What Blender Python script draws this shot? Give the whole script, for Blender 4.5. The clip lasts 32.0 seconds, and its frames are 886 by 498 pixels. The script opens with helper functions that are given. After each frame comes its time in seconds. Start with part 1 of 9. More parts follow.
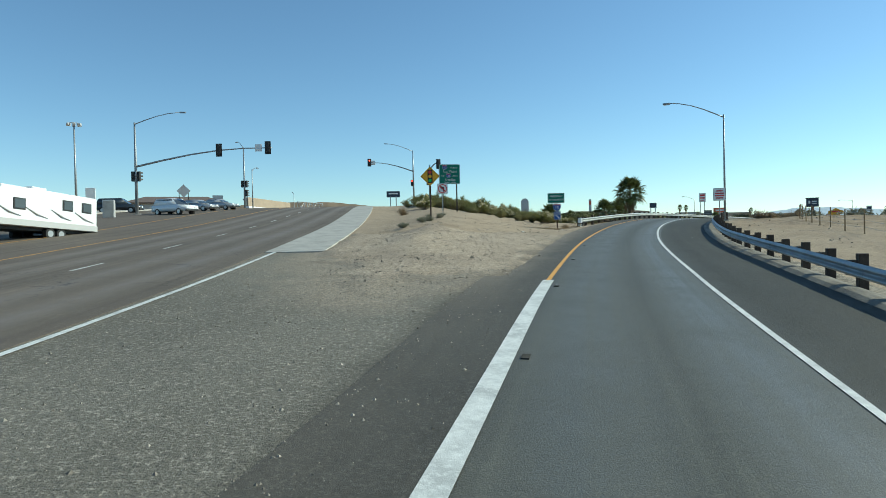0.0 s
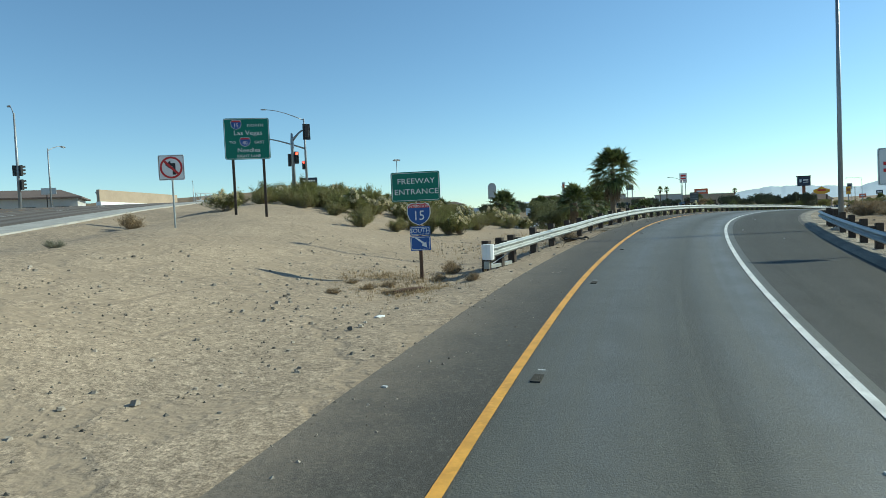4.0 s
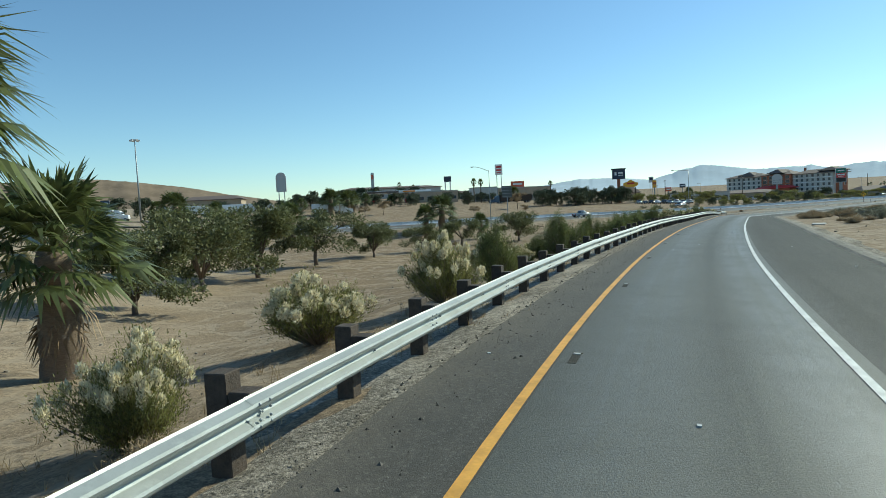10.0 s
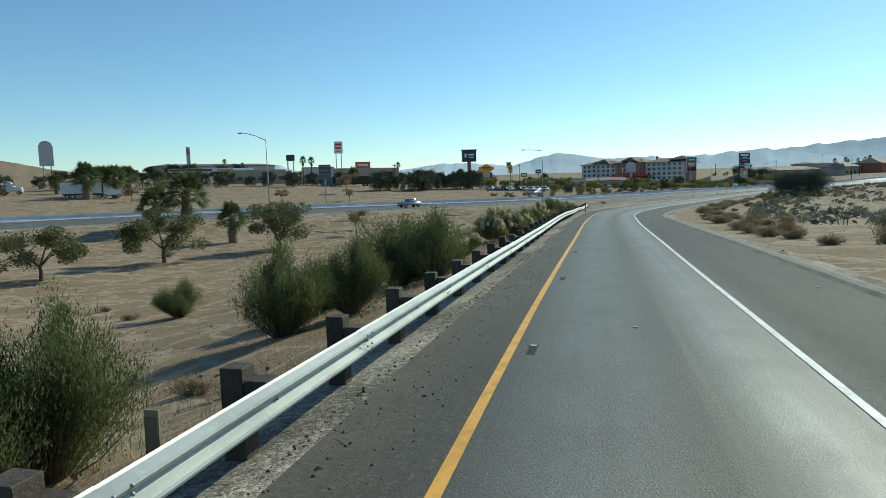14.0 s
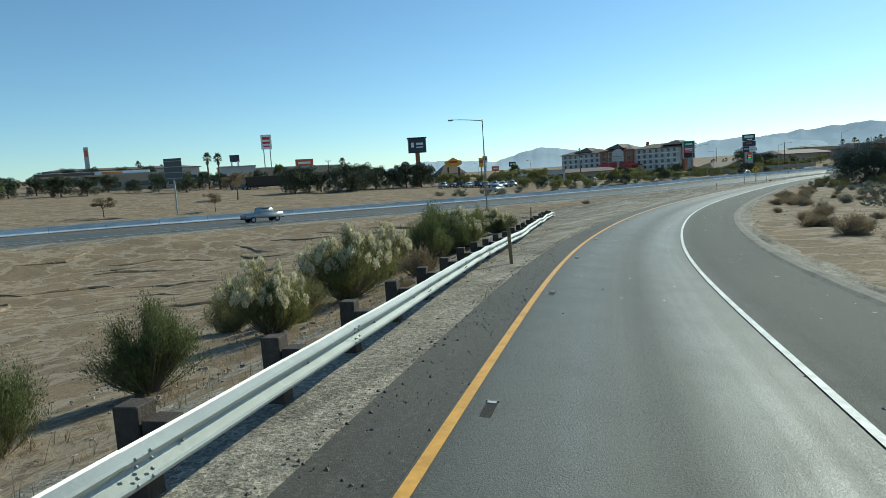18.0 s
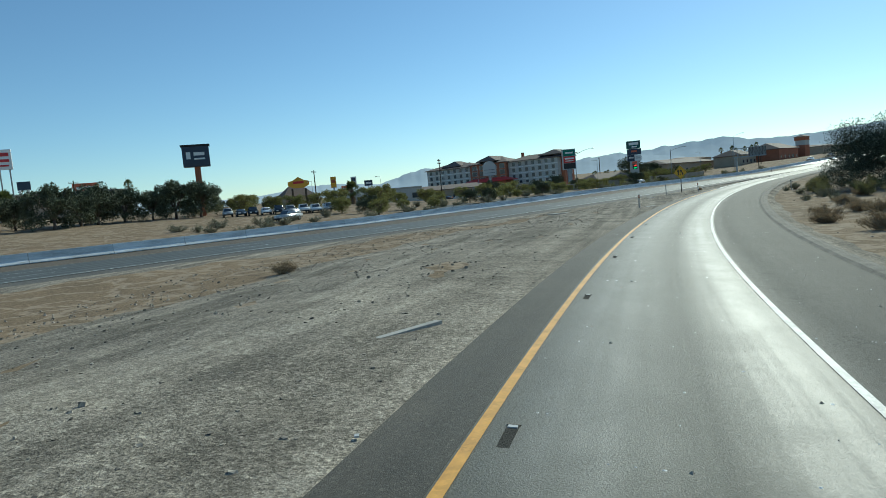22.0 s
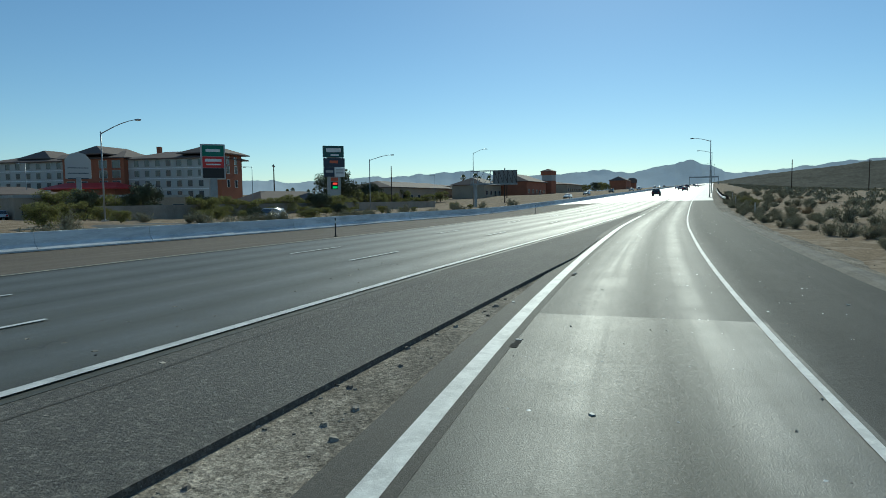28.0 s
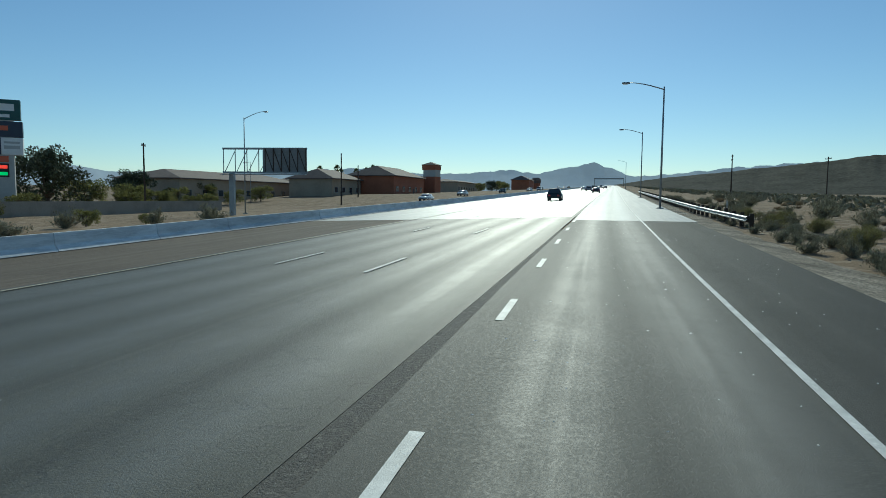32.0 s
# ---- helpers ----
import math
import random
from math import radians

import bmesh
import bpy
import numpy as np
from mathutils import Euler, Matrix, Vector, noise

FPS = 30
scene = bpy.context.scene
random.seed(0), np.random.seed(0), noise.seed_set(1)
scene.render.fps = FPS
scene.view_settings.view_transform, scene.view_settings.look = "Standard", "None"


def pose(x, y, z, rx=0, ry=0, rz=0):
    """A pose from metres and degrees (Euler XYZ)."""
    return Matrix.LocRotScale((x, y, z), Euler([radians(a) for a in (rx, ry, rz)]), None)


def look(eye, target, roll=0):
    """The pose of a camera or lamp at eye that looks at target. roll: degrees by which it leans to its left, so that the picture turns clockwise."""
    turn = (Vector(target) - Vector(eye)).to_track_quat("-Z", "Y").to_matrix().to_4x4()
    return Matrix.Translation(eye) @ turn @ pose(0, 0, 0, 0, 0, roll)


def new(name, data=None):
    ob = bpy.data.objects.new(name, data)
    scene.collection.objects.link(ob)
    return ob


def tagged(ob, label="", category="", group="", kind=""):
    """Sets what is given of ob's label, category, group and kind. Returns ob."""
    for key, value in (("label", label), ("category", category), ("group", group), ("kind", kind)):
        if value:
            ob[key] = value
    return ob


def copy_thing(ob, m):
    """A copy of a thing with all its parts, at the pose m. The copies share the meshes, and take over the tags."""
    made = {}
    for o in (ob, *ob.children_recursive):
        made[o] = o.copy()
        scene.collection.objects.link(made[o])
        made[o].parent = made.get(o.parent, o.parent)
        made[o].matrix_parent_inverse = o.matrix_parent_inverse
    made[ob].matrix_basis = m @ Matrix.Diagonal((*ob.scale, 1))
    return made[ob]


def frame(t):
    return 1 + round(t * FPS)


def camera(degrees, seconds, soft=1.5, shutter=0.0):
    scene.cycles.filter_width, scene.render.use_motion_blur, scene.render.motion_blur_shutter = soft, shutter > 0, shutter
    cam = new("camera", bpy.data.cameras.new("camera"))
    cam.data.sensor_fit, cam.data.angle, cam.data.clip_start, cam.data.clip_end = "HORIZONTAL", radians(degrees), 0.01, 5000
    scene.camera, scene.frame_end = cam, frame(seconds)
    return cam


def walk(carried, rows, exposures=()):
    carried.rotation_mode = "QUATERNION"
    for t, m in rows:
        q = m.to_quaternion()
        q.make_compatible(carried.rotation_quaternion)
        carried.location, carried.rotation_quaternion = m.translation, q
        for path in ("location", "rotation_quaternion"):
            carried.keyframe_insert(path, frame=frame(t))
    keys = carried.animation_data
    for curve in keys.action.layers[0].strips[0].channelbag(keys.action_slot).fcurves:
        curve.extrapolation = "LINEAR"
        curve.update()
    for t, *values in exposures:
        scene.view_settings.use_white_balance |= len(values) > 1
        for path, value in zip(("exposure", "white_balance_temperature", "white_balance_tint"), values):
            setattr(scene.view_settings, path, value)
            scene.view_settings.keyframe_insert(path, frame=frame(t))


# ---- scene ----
cam = camera(69.26, 32.0, soft=0.6)

PATH = [
    (0.0, -0.049, 0.011, 2.130, 0.00, -1.02, 1.30),
    (0.5, 0.908, 4.000, 2.438, 0.08, -1.10, 1.29),
    (1.0, 1.971, 8.076, 2.706, -0.26, -1.58, 1.52),
    (1.5, 3.085, 12.220, 2.920, -0.65, -1.33, 1.81),
    (2.0, 4.229, 16.431, 3.146, -0.93, -1.64, 2.37),
    (2.5, 5.355, 20.673, 3.375, -0.90, -1.70, 2.42),
    (3.0, 6.518, 24.957, 3.565, -1.05, -1.94, 2.52),
    (3.5, 7.722, 29.253, 3.791, -1.42, -2.21, 2.59),
    (4.0, 8.973, 33.512, 4.053, -2.06, -2.37, 2.57),
    (4.5, 10.317, 37.679, 4.225, -3.01, -2.25, 2.39),
    (5.0, 11.776, 41.726, 4.392, -4.34, -1.71, 1.99),
    (5.5, 13.325, 45.694, 4.690, -5.43, -1.61, 2.71),
    (6.0, 14.956, 49.626, 4.939, -6.75, -1.84, 2.77),
    (6.5, 16.675, 53.595, 5.116, -8.05, -2.59, 2.77),
    (7.0, 18.501, 57.618, 5.307, -9.27, -2.91, 2.77),
    (7.5, 20.561, 61.618, 5.487, -10.56, -2.94, 2.89),
    (8.0, 22.718, 65.626, 5.637, -11.85, -3.14, 2.94),
    (8.5, 24.926, 69.640, 5.759, -13.11, -3.33, 2.91),
    (9.0, 27.299, 73.565, 5.833, -14.49, -3.41, 2.97),
    (9.5, 29.764, 77.431, 5.925, -15.77, -3.47, 3.07),
    (10.0, 32.296, 81.305, 5.941, -17.07, -3.90, 2.79),
    (10.5, 34.884, 85.261, 5.925, -18.41, -4.12, 2.62),
    (11.0, 37.673, 89.267, 5.911, -19.76, -4.15, 2.36),
    (11.5, 40.729, 93.321, 5.924, -21.18, -4.40, 2.28),
    (12.0, 43.999, 97.472, 5.936, -22.66, -4.80, 1.96),
    (12.5, 47.523, 101.675, 5.920, -24.28, -5.22, 1.67),
    (13.0, 51.224, 105.968, 5.887, -25.96, -5.45, 1.75),
    (13.5, 55.121, 110.334, 5.842, -27.52, -5.82, 1.40),
    (14.0, 59.212, 114.791, 5.778, -28.95, -5.89, 1.61),
    (14.5, 63.422, 119.426, 5.684, -29.89, -6.36, 1.38),
    (15.0, 67.808, 124.175, 5.562, -29.97, -6.64, 1.26),
    (15.5, 72.326, 129.014, 5.422, -29.59, -6.77, 1.28),
    (16.0, 76.919, 133.903, 5.269, -29.14, -6.75, 1.49),
    (16.5, 81.535, 138.801, 5.108, -28.99, -6.60, 1.90),
    (17.0, 86.137, 143.675, 4.959, -29.54, -6.36, 2.55),
    (17.5, 90.771, 148.459, 4.828, -29.61, -5.60, 3.19),
    (18.0, 95.409, 153.205, 4.682, -30.28, -6.10, 3.49),
    (18.5, 100.099, 157.946, 4.514, -30.63, -5.62, 4.37),
    (19.0, 104.938, 162.706, 4.294, -31.23, -5.69, 4.75),
    (19.5, 109.984, 167.549, 4.070, -31.74, -5.46, 5.11),
    (20.0, 115.348, 172.456, 3.827, -32.79, -5.28, 5.01),
    (20.5, 121.100, 177.365, 3.611, -34.00, -5.20, 4.63),
    (21.0, 127.253, 182.196, 3.426, -36.32, -4.67, 4.92),
    (21.5, 133.739, 186.912, 3.261, -38.43, -4.92, 5.07),
    (22.0, 140.443, 191.503, 3.073, -40.26, -4.90, 5.31),
    (22.5, 147.328, 195.974, 2.916, -41.83, -4.66, 4.50),
    (23.0, 154.409, 200.328, 2.747, -43.54, -4.71, 4.34),
    (23.5, 161.730, 204.555, 2.603, -44.67, -4.97, 5.06),
    (24.0, 169.325, 208.651, 2.551, -46.75, -3.91, 5.71),
    (24.5, 177.158, 212.611, 2.527, -48.37, -4.20, 4.98),
    (25.0, 185.166, 216.419, 2.520, -49.98, -4.49, 2.61),
    (25.5, 193.296, 220.022, 2.502, -51.53, -4.99, 1.91),
    (26.0, 201.492, 223.380, 2.464, -53.43, -4.70, 1.28),
    (26.5, 209.752, 226.439, 2.482, -55.15, -4.52, 0.18),
    (27.0, 218.047, 229.219, 2.549, -57.14, -4.41, 0.00),
    (27.5, 226.363, 231.751, 2.632, -59.23, -4.36, 0.31),
    (28.0, 234.714, 234.035, 2.730, -61.25, -4.36, 0.66),
    (28.5, 243.130, 236.051, 2.857, -63.01, -4.41, 0.61),
    (29.0, 251.631, 237.829, 2.978, -64.36, -4.48, -0.29),
    (29.5, 260.213, 239.471, 3.039, -65.22, -4.90, -0.21),
    (30.0, 268.885, 240.996, 3.086, -66.21, -5.25, -0.04),
    (30.5, 277.654, 242.378, 3.140, -67.06, -5.05, -0.30),
    (31.0, 286.537, 243.664, 3.219, -67.97, -4.82, -0.09),
    (31.5, 295.569, 244.841, 3.324, -68.50, -4.85, -0.29),
    (32.0, 304.180, 245.910, 3.466, -69.16, -4.59, -0.53),
]
walk(cam, [(t, pose(x, y, z, 90 + pitch, roll, yaw)) for t, x, y, z, yaw, pitch, roll in PATH], exposures=[(0.0, 0.25, 6600, -10), (9.0, 0.22, 6600, -10), (13.0, 0.10, 6550, -10), (19.0, -0.01, 6420, -10), (26.0, -0.41, 6230, -10), (32.0, -0.59, 6230, -10)])

# ---- light ----
SUN_AZ, SUN_EL = radians(15.0), radians(32.0)
sun_way = Vector((math.cos(SUN_AZ) * math.cos(SUN_EL), math.sin(SUN_AZ) * math.cos(SUN_EL), math.sin(SUN_EL)))
world = bpy.data.worlds.new("sky")
scene.world = world
world.use_nodes = True
wn = world.node_tree.nodes
sky = wn.new("ShaderNodeTexSky")
sky.sky_type = "NISHITA"
sky.sun_disc = False
sky.sun_elevation, sky.sun_rotation = SUN_EL, math.pi / 2 - SUN_AZ
sky.altitude, sky.air_density, sky.dust_density, sky.ozone_density = 700.0, 1.0, 0.2, 5.1
wn["Background"].inputs["Strength"].default_value = 0.13
world.node_tree.links.new(sky.outputs["Color"], wn["Background"].inputs["Color"])
sun = new("sun", bpy.data.lights.new("sun", "SUN"))
sun.data.energy, sun.data.angle, sun.data.color = 4.1, radians(0.5), (1.0, 0.95, 0.87)
sun.matrix_world = look((0, 0, 60), Vector((0, 0, 60)) - sun_way)


# ---- materials ----
def mat(name, rgb, rough=0.8, metal=0.0, grain=0.0, scale=20.0, stain=0.0, stain_scale=0.6, bump=0.0, bump_scale=60.0, vary=0.0, second=None, spec=0.5, emit=0.0, streak=None, thin=0.0, relief=None, rills=0.0, drift=None, pebbles=None, swept=None):
    """A procedural surface: base colour with stains and grain, fine relief, and variation from piece to piece."""
    m = bpy.data.materials.new(name)
    m.use_nodes = True
    nt = m.node_tree
    n, l = nt.nodes, nt.links
    b = n["Principled BSDF"]
    b.inputs["Roughness"].default_value, b.inputs["Metallic"].default_value = rough, metal
    b.inputs["Specular IOR Level"].default_value = spec
    b.inputs["Base Color"].default_value = (*rgb, 1)
    geo = n.new("ShaderNodeNewGeometry")
    col = None

    def tex(sc, detail, rough_=0.6):
        t = n.new("ShaderNodeTexNoise")
        t.inputs["Scale"].default_value, t.inputs["Detail"].default_value, t.inputs["Roughness"].default_value = sc, detail, rough_
        if streak:
            mp = n.new("ShaderNodeVectorMath")
            mp.operation = "MULTIPLY"
            mp.inputs[1].default_value = streak
            l.new(geo.outputs["Position"], mp.inputs[0])
            l.new(mp.outputs[0], t.inputs["Vector"])
        else:
            l.new(geo.outputs["Position"], t.inputs["Vector"])
        return t

    def blend(a_, fac_socket, lo, hi, other):
        r = n.new("ShaderNodeMapRange")
        r.inputs["From Min"].default_value, r.inputs["From Max"].default_value = lo, hi
        l.new(fac_socket, r.inputs["Value"])
        x = n.new("ShaderNodeMix")
        x.data_type = "RGBA"
        l.new(r.outputs[0], x.inputs["Factor"])
        if a_ is None:
            x.inputs["A"].default_value = (*rgb, 1)
        else:
            l.new(a_, x.inputs["A"])
        x.inputs["B"].default_value = (*other, 1)
        return x.outputs["Result"]
    if stain:
        t = tex(stain_scale, 6)
        o = second or tuple(c * (1 - stain) for c in rgb)
        col = blend(col, t.outputs["Fac"], 0.42, 0.66, o)
    if grain:
        t = tex(scale, 5, 0.7)
        col = blend(col, t.outputs["Fac"], 0.5, 0.75, tuple(min(1, c * (1 + grain)) for c in rgb))
        col = blend(col, t.outputs["Fac"], 0.46, 0.28, tuple(c * (1 - grain) for c in rgb))
    if pebbles:
        for sc, am in pebbles:
            vo = n.new("ShaderNodeTexVoronoi")
            vo.inputs["Scale"].default_value = sc
            l.new(geo.outputs["Position"], vo.inputs["Vector"])
            sp = n.new("ShaderNodeSeparateColor")
            l.new(vo.outputs["Color"], sp.inputs[0])
            r = n.new("ShaderNodeMapRange")
            r.inputs["To Min"].default_value, r.inputs["To Max"].default_value = 1 - am, 1 + am
            l.new(sp.outputs[0], r.inputs["Value"])
            hs = n.new("ShaderNodeHueSaturation")
            l.new(r.outputs[0], hs.inputs["Value"])
            l.new(col, hs.inputs["Color"])
            col = hs.outputs["Color"]
    if swept:
        q = n.new("ShaderNodeCombineXYZ")
        for k, (way, sc) in enumerate((((-math.sin(swept[0]), math.cos(swept[0]), 0), 1.5), ((math.cos(swept[0]), math.sin(swept[0]), 0), 0.05))):
            d = n.new("ShaderNodeVectorMath")
            d.operation = "DOT_PRODUCT"
            d.inputs[1].default_value = [c * sc for c in way]
            l.new(geo.outputs["Position"], d.inputs[0])
            l.new(d.outputs["Value"], q.inputs[k])
        t = n.new("ShaderNodeTexNoise")
        t.inputs["Scale"].default_value, t.inputs["Detail"].default_value = 1.0, 5
        l.new(q.outputs[0], t.inputs["Vector"])
        r = n.new("ShaderNodeMapRange")
        r.inputs["From Min"].default_value, r.inputs["From Max"].default_value = 0.35, 0.65
        r.inputs["To Min"].default_value, r.inputs["To Max"].default_value = 1 - swept[1], 1 + swept[1]
        l.new(t.outputs["Fac"], r.inputs["Value"])
        hs = n.new("ShaderNodeHueSaturation")
        l.new(r.outputs[0], hs.inputs["Value"])
        l.new(col, hs.inputs["Color"])
        col = hs.outputs["Color"]
    if drift:
        sp = n.new("ShaderNodeSeparateXYZ")
        l.new(geo.outputs["Position"], sp.inputs[0])
        t = tex(0.05, 4)
        ad = n.new("ShaderNodeMath")
        ad.operation = "MULTIPLY_ADD"
        l.new(t.outputs["Fac"], ad.inputs[0])
        ad.inputs[1].default_value = 40.0
        l.new(sp.outputs[0], ad.inputs[2])
        r = n.new("ShaderNodeMapRange")
        r.inputs["From Min"].default_value, r.inputs["From Max"].default_value = drift[0], drift[1]
        l.new(ad.outputs[0], r.inputs["Value"])
        x = n.new("ShaderNodeMix")
        x.data_type, x.blend_type = "RGBA", "MULTIPLY"
        l.new(r.outputs[0], x.inputs["Factor"])
        l.new(col, x.inputs["A"])
        x.inputs["B"].default_value = (*drift[2], 1)
        col = x.outputs["Result"]
    rill = None
    if rills:
        t = tex(0.35, 5)
        k = n.new("ShaderNodeVectorMath")
        k.operation = "SCALE"
        k.inputs["Scale"].default_value = 7.0
        l.new(t.outputs["Color"], k.inputs[0])
        k2 = n.new("ShaderNodeVectorMath")
        k2.operation = "ADD"
        l.new(geo.outputs["Position"], k2.inputs[0])
        l.new(k.outputs[0], k2.inputs[1])
        vo = n.new("ShaderNodeTexVoronoi")
        vo.feature = "DISTANCE_TO_EDGE"
        vo.inputs["Scale"].default_value = 0.3
        l.new(k2.outputs[0], vo.inputs["Vector"])
        rill = n.new("ShaderNodeMapRange")
        rill.interpolation_type = "SMOOTHSTEP"
        rill.inputs["From Max"].default_value = 0.11
        l.new(vo.outputs["Distance"], rill.inputs["Value"])
        # the channels' shade is put into the colour too, darker by rills
        x = n.new("ShaderNodeMix")
        x.data_type = "RGBA"
        l.new(rill.outputs[0], x.inputs["Factor"])
        x.inputs["A"].default_value = (*[c * (1 - rills) for c in rgb], 1)
        l.new(col, x.inputs["B"])
        col = x.outputs["Result"]
    if vary:
        oi = n.new("ShaderNodeObjectInfo")
        ad = n.new("ShaderNodeMath")
        ad.operation = "ADD"
        l.new(oi.outputs["Random"], ad.inputs[0])
        l.new(geo.outputs["Random Per Island"], ad.inputs[1])
        fr = n.new("ShaderNodeMath")
        fr.operation = "FRACT"
        l.new(ad.outputs[0], fr.inputs[0])
        hs = n.new("ShaderNodeHueSaturation")
        r = n.new("ShaderNodeMapRange")
        r.inputs["To Min"].default_value, r.inputs["To Max"].default_value = 1 - vary, 1 + vary
        l.new(fr.outputs[0], r.inputs["Value"])
        l.new(r.outputs[0], hs.inputs["Value"])
        if col is None:
            hs.inputs["Color"].default_value = (*rgb, 1)
        else:
            l.new(col, hs.inputs["Color"])
        col = hs.outputs["Color"]
    if col is not None:
        l.new(col, b.inputs["Base Color"])
    if bump:
        t = tex(bump_scale, 4)
        bp = n.new("ShaderNodeBump")
        bp.inputs["Strength"].default_value, bp.inputs["Distance"].default_value = bump, 0.03
        l.new(t.outputs["Fac"], bp.inputs["Height"])
        l.new(bp.outputs["Normal"], b.inputs["Normal"])
        if relief:
            t = tex(relief[0], 7, 0.62)
            t.noise_type = "RIDGED_MULTIFRACTAL"
            b2 = n.new("ShaderNodeBump")
            b2.inputs["Strength"].default_value, b2.inputs["Distance"].default_value = 0.6, relief[1]
            l.new(t.outputs["Fac"], b2.inputs["Height"])
            l.new(b2.outputs["Normal"], bp.inputs["Normal"])
            if rill:
                b3 = n.new("ShaderNodeBump")
                b3.inputs["Strength"].default_value, b3.inputs["Distance"].default_value = 0.25, 0.09
                l.new(rill.outputs[0], b3.inputs["Height"])
                l.new(b3.outputs["Normal"], b2.inputs["Normal"])
    if thin:
        tr_ = n.new("ShaderNodeBsdfTranslucent")
        tr_.inputs["Color"].default_value = (*[min(1.0, c * 1.5) for c in rgb], 1)
        if col is not None:
            l.new(col, tr_.inputs["Color"])
        mx = n.new("ShaderNodeMixShader")
        mx.inputs["Fac"].default_value = thin
        l.new(b.outputs[0], mx.inputs[1])
        l.new(tr_.outputs[0], mx.inputs[2])
        l.new(mx.outputs[0], n["Material Output"].inputs["Surface"])
    if emit:
        b.inputs["Emission Color"].default_value, b.inputs["Emission Strength"].default_value = (*rgb, 1), emit
    return m


def road_mat(name, rgb, rough, polished, tracks=(), oil=(), grain=0.3, scale=30.0, stain=0.25, bump=0.35, bump_scale=70.0, streaks=0.25, spec=0.3, cracks=0.0, gloss=1.0, pale=1.4, dust=None, sand=None):
    """Asphalt: worn and polished by wheels along the lane, streaked, stained and grainy.
    dust: (offset clean, offset dusty, run at which it thins out); sand: blown sand by the mesh's own sand depth."""
    m = bpy.data.materials.new(name)
    m.use_nodes = True
    nt = m.node_tree
    n, l = nt.nodes, nt.links
    b = n["Principled BSDF"]
    b.inputs["Specular IOR Level"].default_value = spec
    geo = n.new("ShaderNodeNewGeometry")
    uv = n.new("ShaderNodeUVMap")
    uv.uv_map = "lane"
    sep = n.new("ShaderNodeSeparateXYZ")
    l.new(uv.outputs[0], sep.inputs[0])

    def math_(op, *v):
        k = n.new("ShaderNodeMath")
        k.operation = op
        for i, q in enumerate(v):
            if isinstance(q, (int, float)):
                k.inputs[i].default_value = q
            else:
                l.new(q, k.inputs[i])
        return k.outputs[0]

    def noise(sc, detail, vec=None, stretch=None):
        t = n.new("ShaderNodeTexNoise")
        t.inputs["Scale"].default_value, t.inputs["Detail"].default_value, t.inputs["Roughness"].default_value = sc, detail, 0.65
        src = vec or geo.outputs["Position"]
        if stretch:
            k = n.new("ShaderNodeVectorMath")
            k.operation = "MULTIPLY"
            k.inputs[1].default_value = stretch
            l.new(src, k.inputs[0])
            src = k.outputs[0]
        l.new(src, t.inputs["Vector"])
        return t.outputs["Fac"]

    def ramp_(v, a, c, lo=0.0, hi=1.0):
        k = n.new("ShaderNodeMapRange")
        k.interpolation_type = "SMOOTHSTEP"
        k.inputs["From Min"].default_value, k.inputs["From Max"].default_value = a, c
        k.inputs["To Min"].default_value, k.inputs["To Max"].default_value = lo, hi
        l.new(v, k.inputs["Value"])
        return k.outputs[0]

    def bands(list_):
        out = None
        for c, w, st in list_:
            q = math_("MULTIPLY", ramp_(math_("ABSOLUTE", math_("SUBTRACT", sep.outputs[0], c)), 0.0, w, 1.0, 0.0), st)
            out = q if out is None else math_("MAXIMUM", out, q)
        return out

    def toward(col, fac, other):
        x = n.new("ShaderNodeMix")
        x.data_type = "RGBA"
        l.new(fac, x.inputs["Factor"])
        if isinstance(col, tuple):
            x.inputs["A"].default_value = (*col, 1)
        else:
            l.new(col, x.inputs["A"])
        x.inputs["B"].default_value = (*other, 1)
        return x.outputs["Result"]
    along = noise(1.0, 6, uv.outputs[0], (2.6, 0.035, 1.0))
    patch = noise(0.22, 6)
    g = noise(scale, 5)
    g2 = noise(scale * 3.7, 2)
    col = toward(tuple(rgb), math_("MULTIPLY", ramp_(patch, 0.4, 0.68), stain), tuple(c * 0.45 for c in rgb))
    col = toward(col, math_("MULTIPLY", ramp_(along, 0.42, 0.7), streaks), tuple(c * 0.5 for c in rgb))
    col = toward(col, math_("MULTIPLY", ramp_(along, 0.5, 0.25), streaks), tuple(min(1, c * 1.7) for c in rgb))
    if oil:
        col = toward(col, math_("MULTIPLY", bands(oil), ramp_(along, 0.3, 0.6, 0.5, 1.0)), tuple(c * 0.5 for c in rgb))
    col = toward(col, math_("MULTIPLY", ramp_(g, 0.5, 0.72), grain), tuple(min(1, c * 3.0) for c in rgb))
    col = toward(col, math_("MULTIPLY", ramp_(g, 0.48, 0.3), grain), tuple(c * 0.3 for c in rgb))
    col = toward(col, math_("MULTIPLY", ramp_(g2, 0.62, 0.72), grain), (0.42, 0.41, 0.38))
    ro = math_("ADD", rough, math_("MULTIPLY", math_("SUBTRACT", g, 0.5), 0.5))
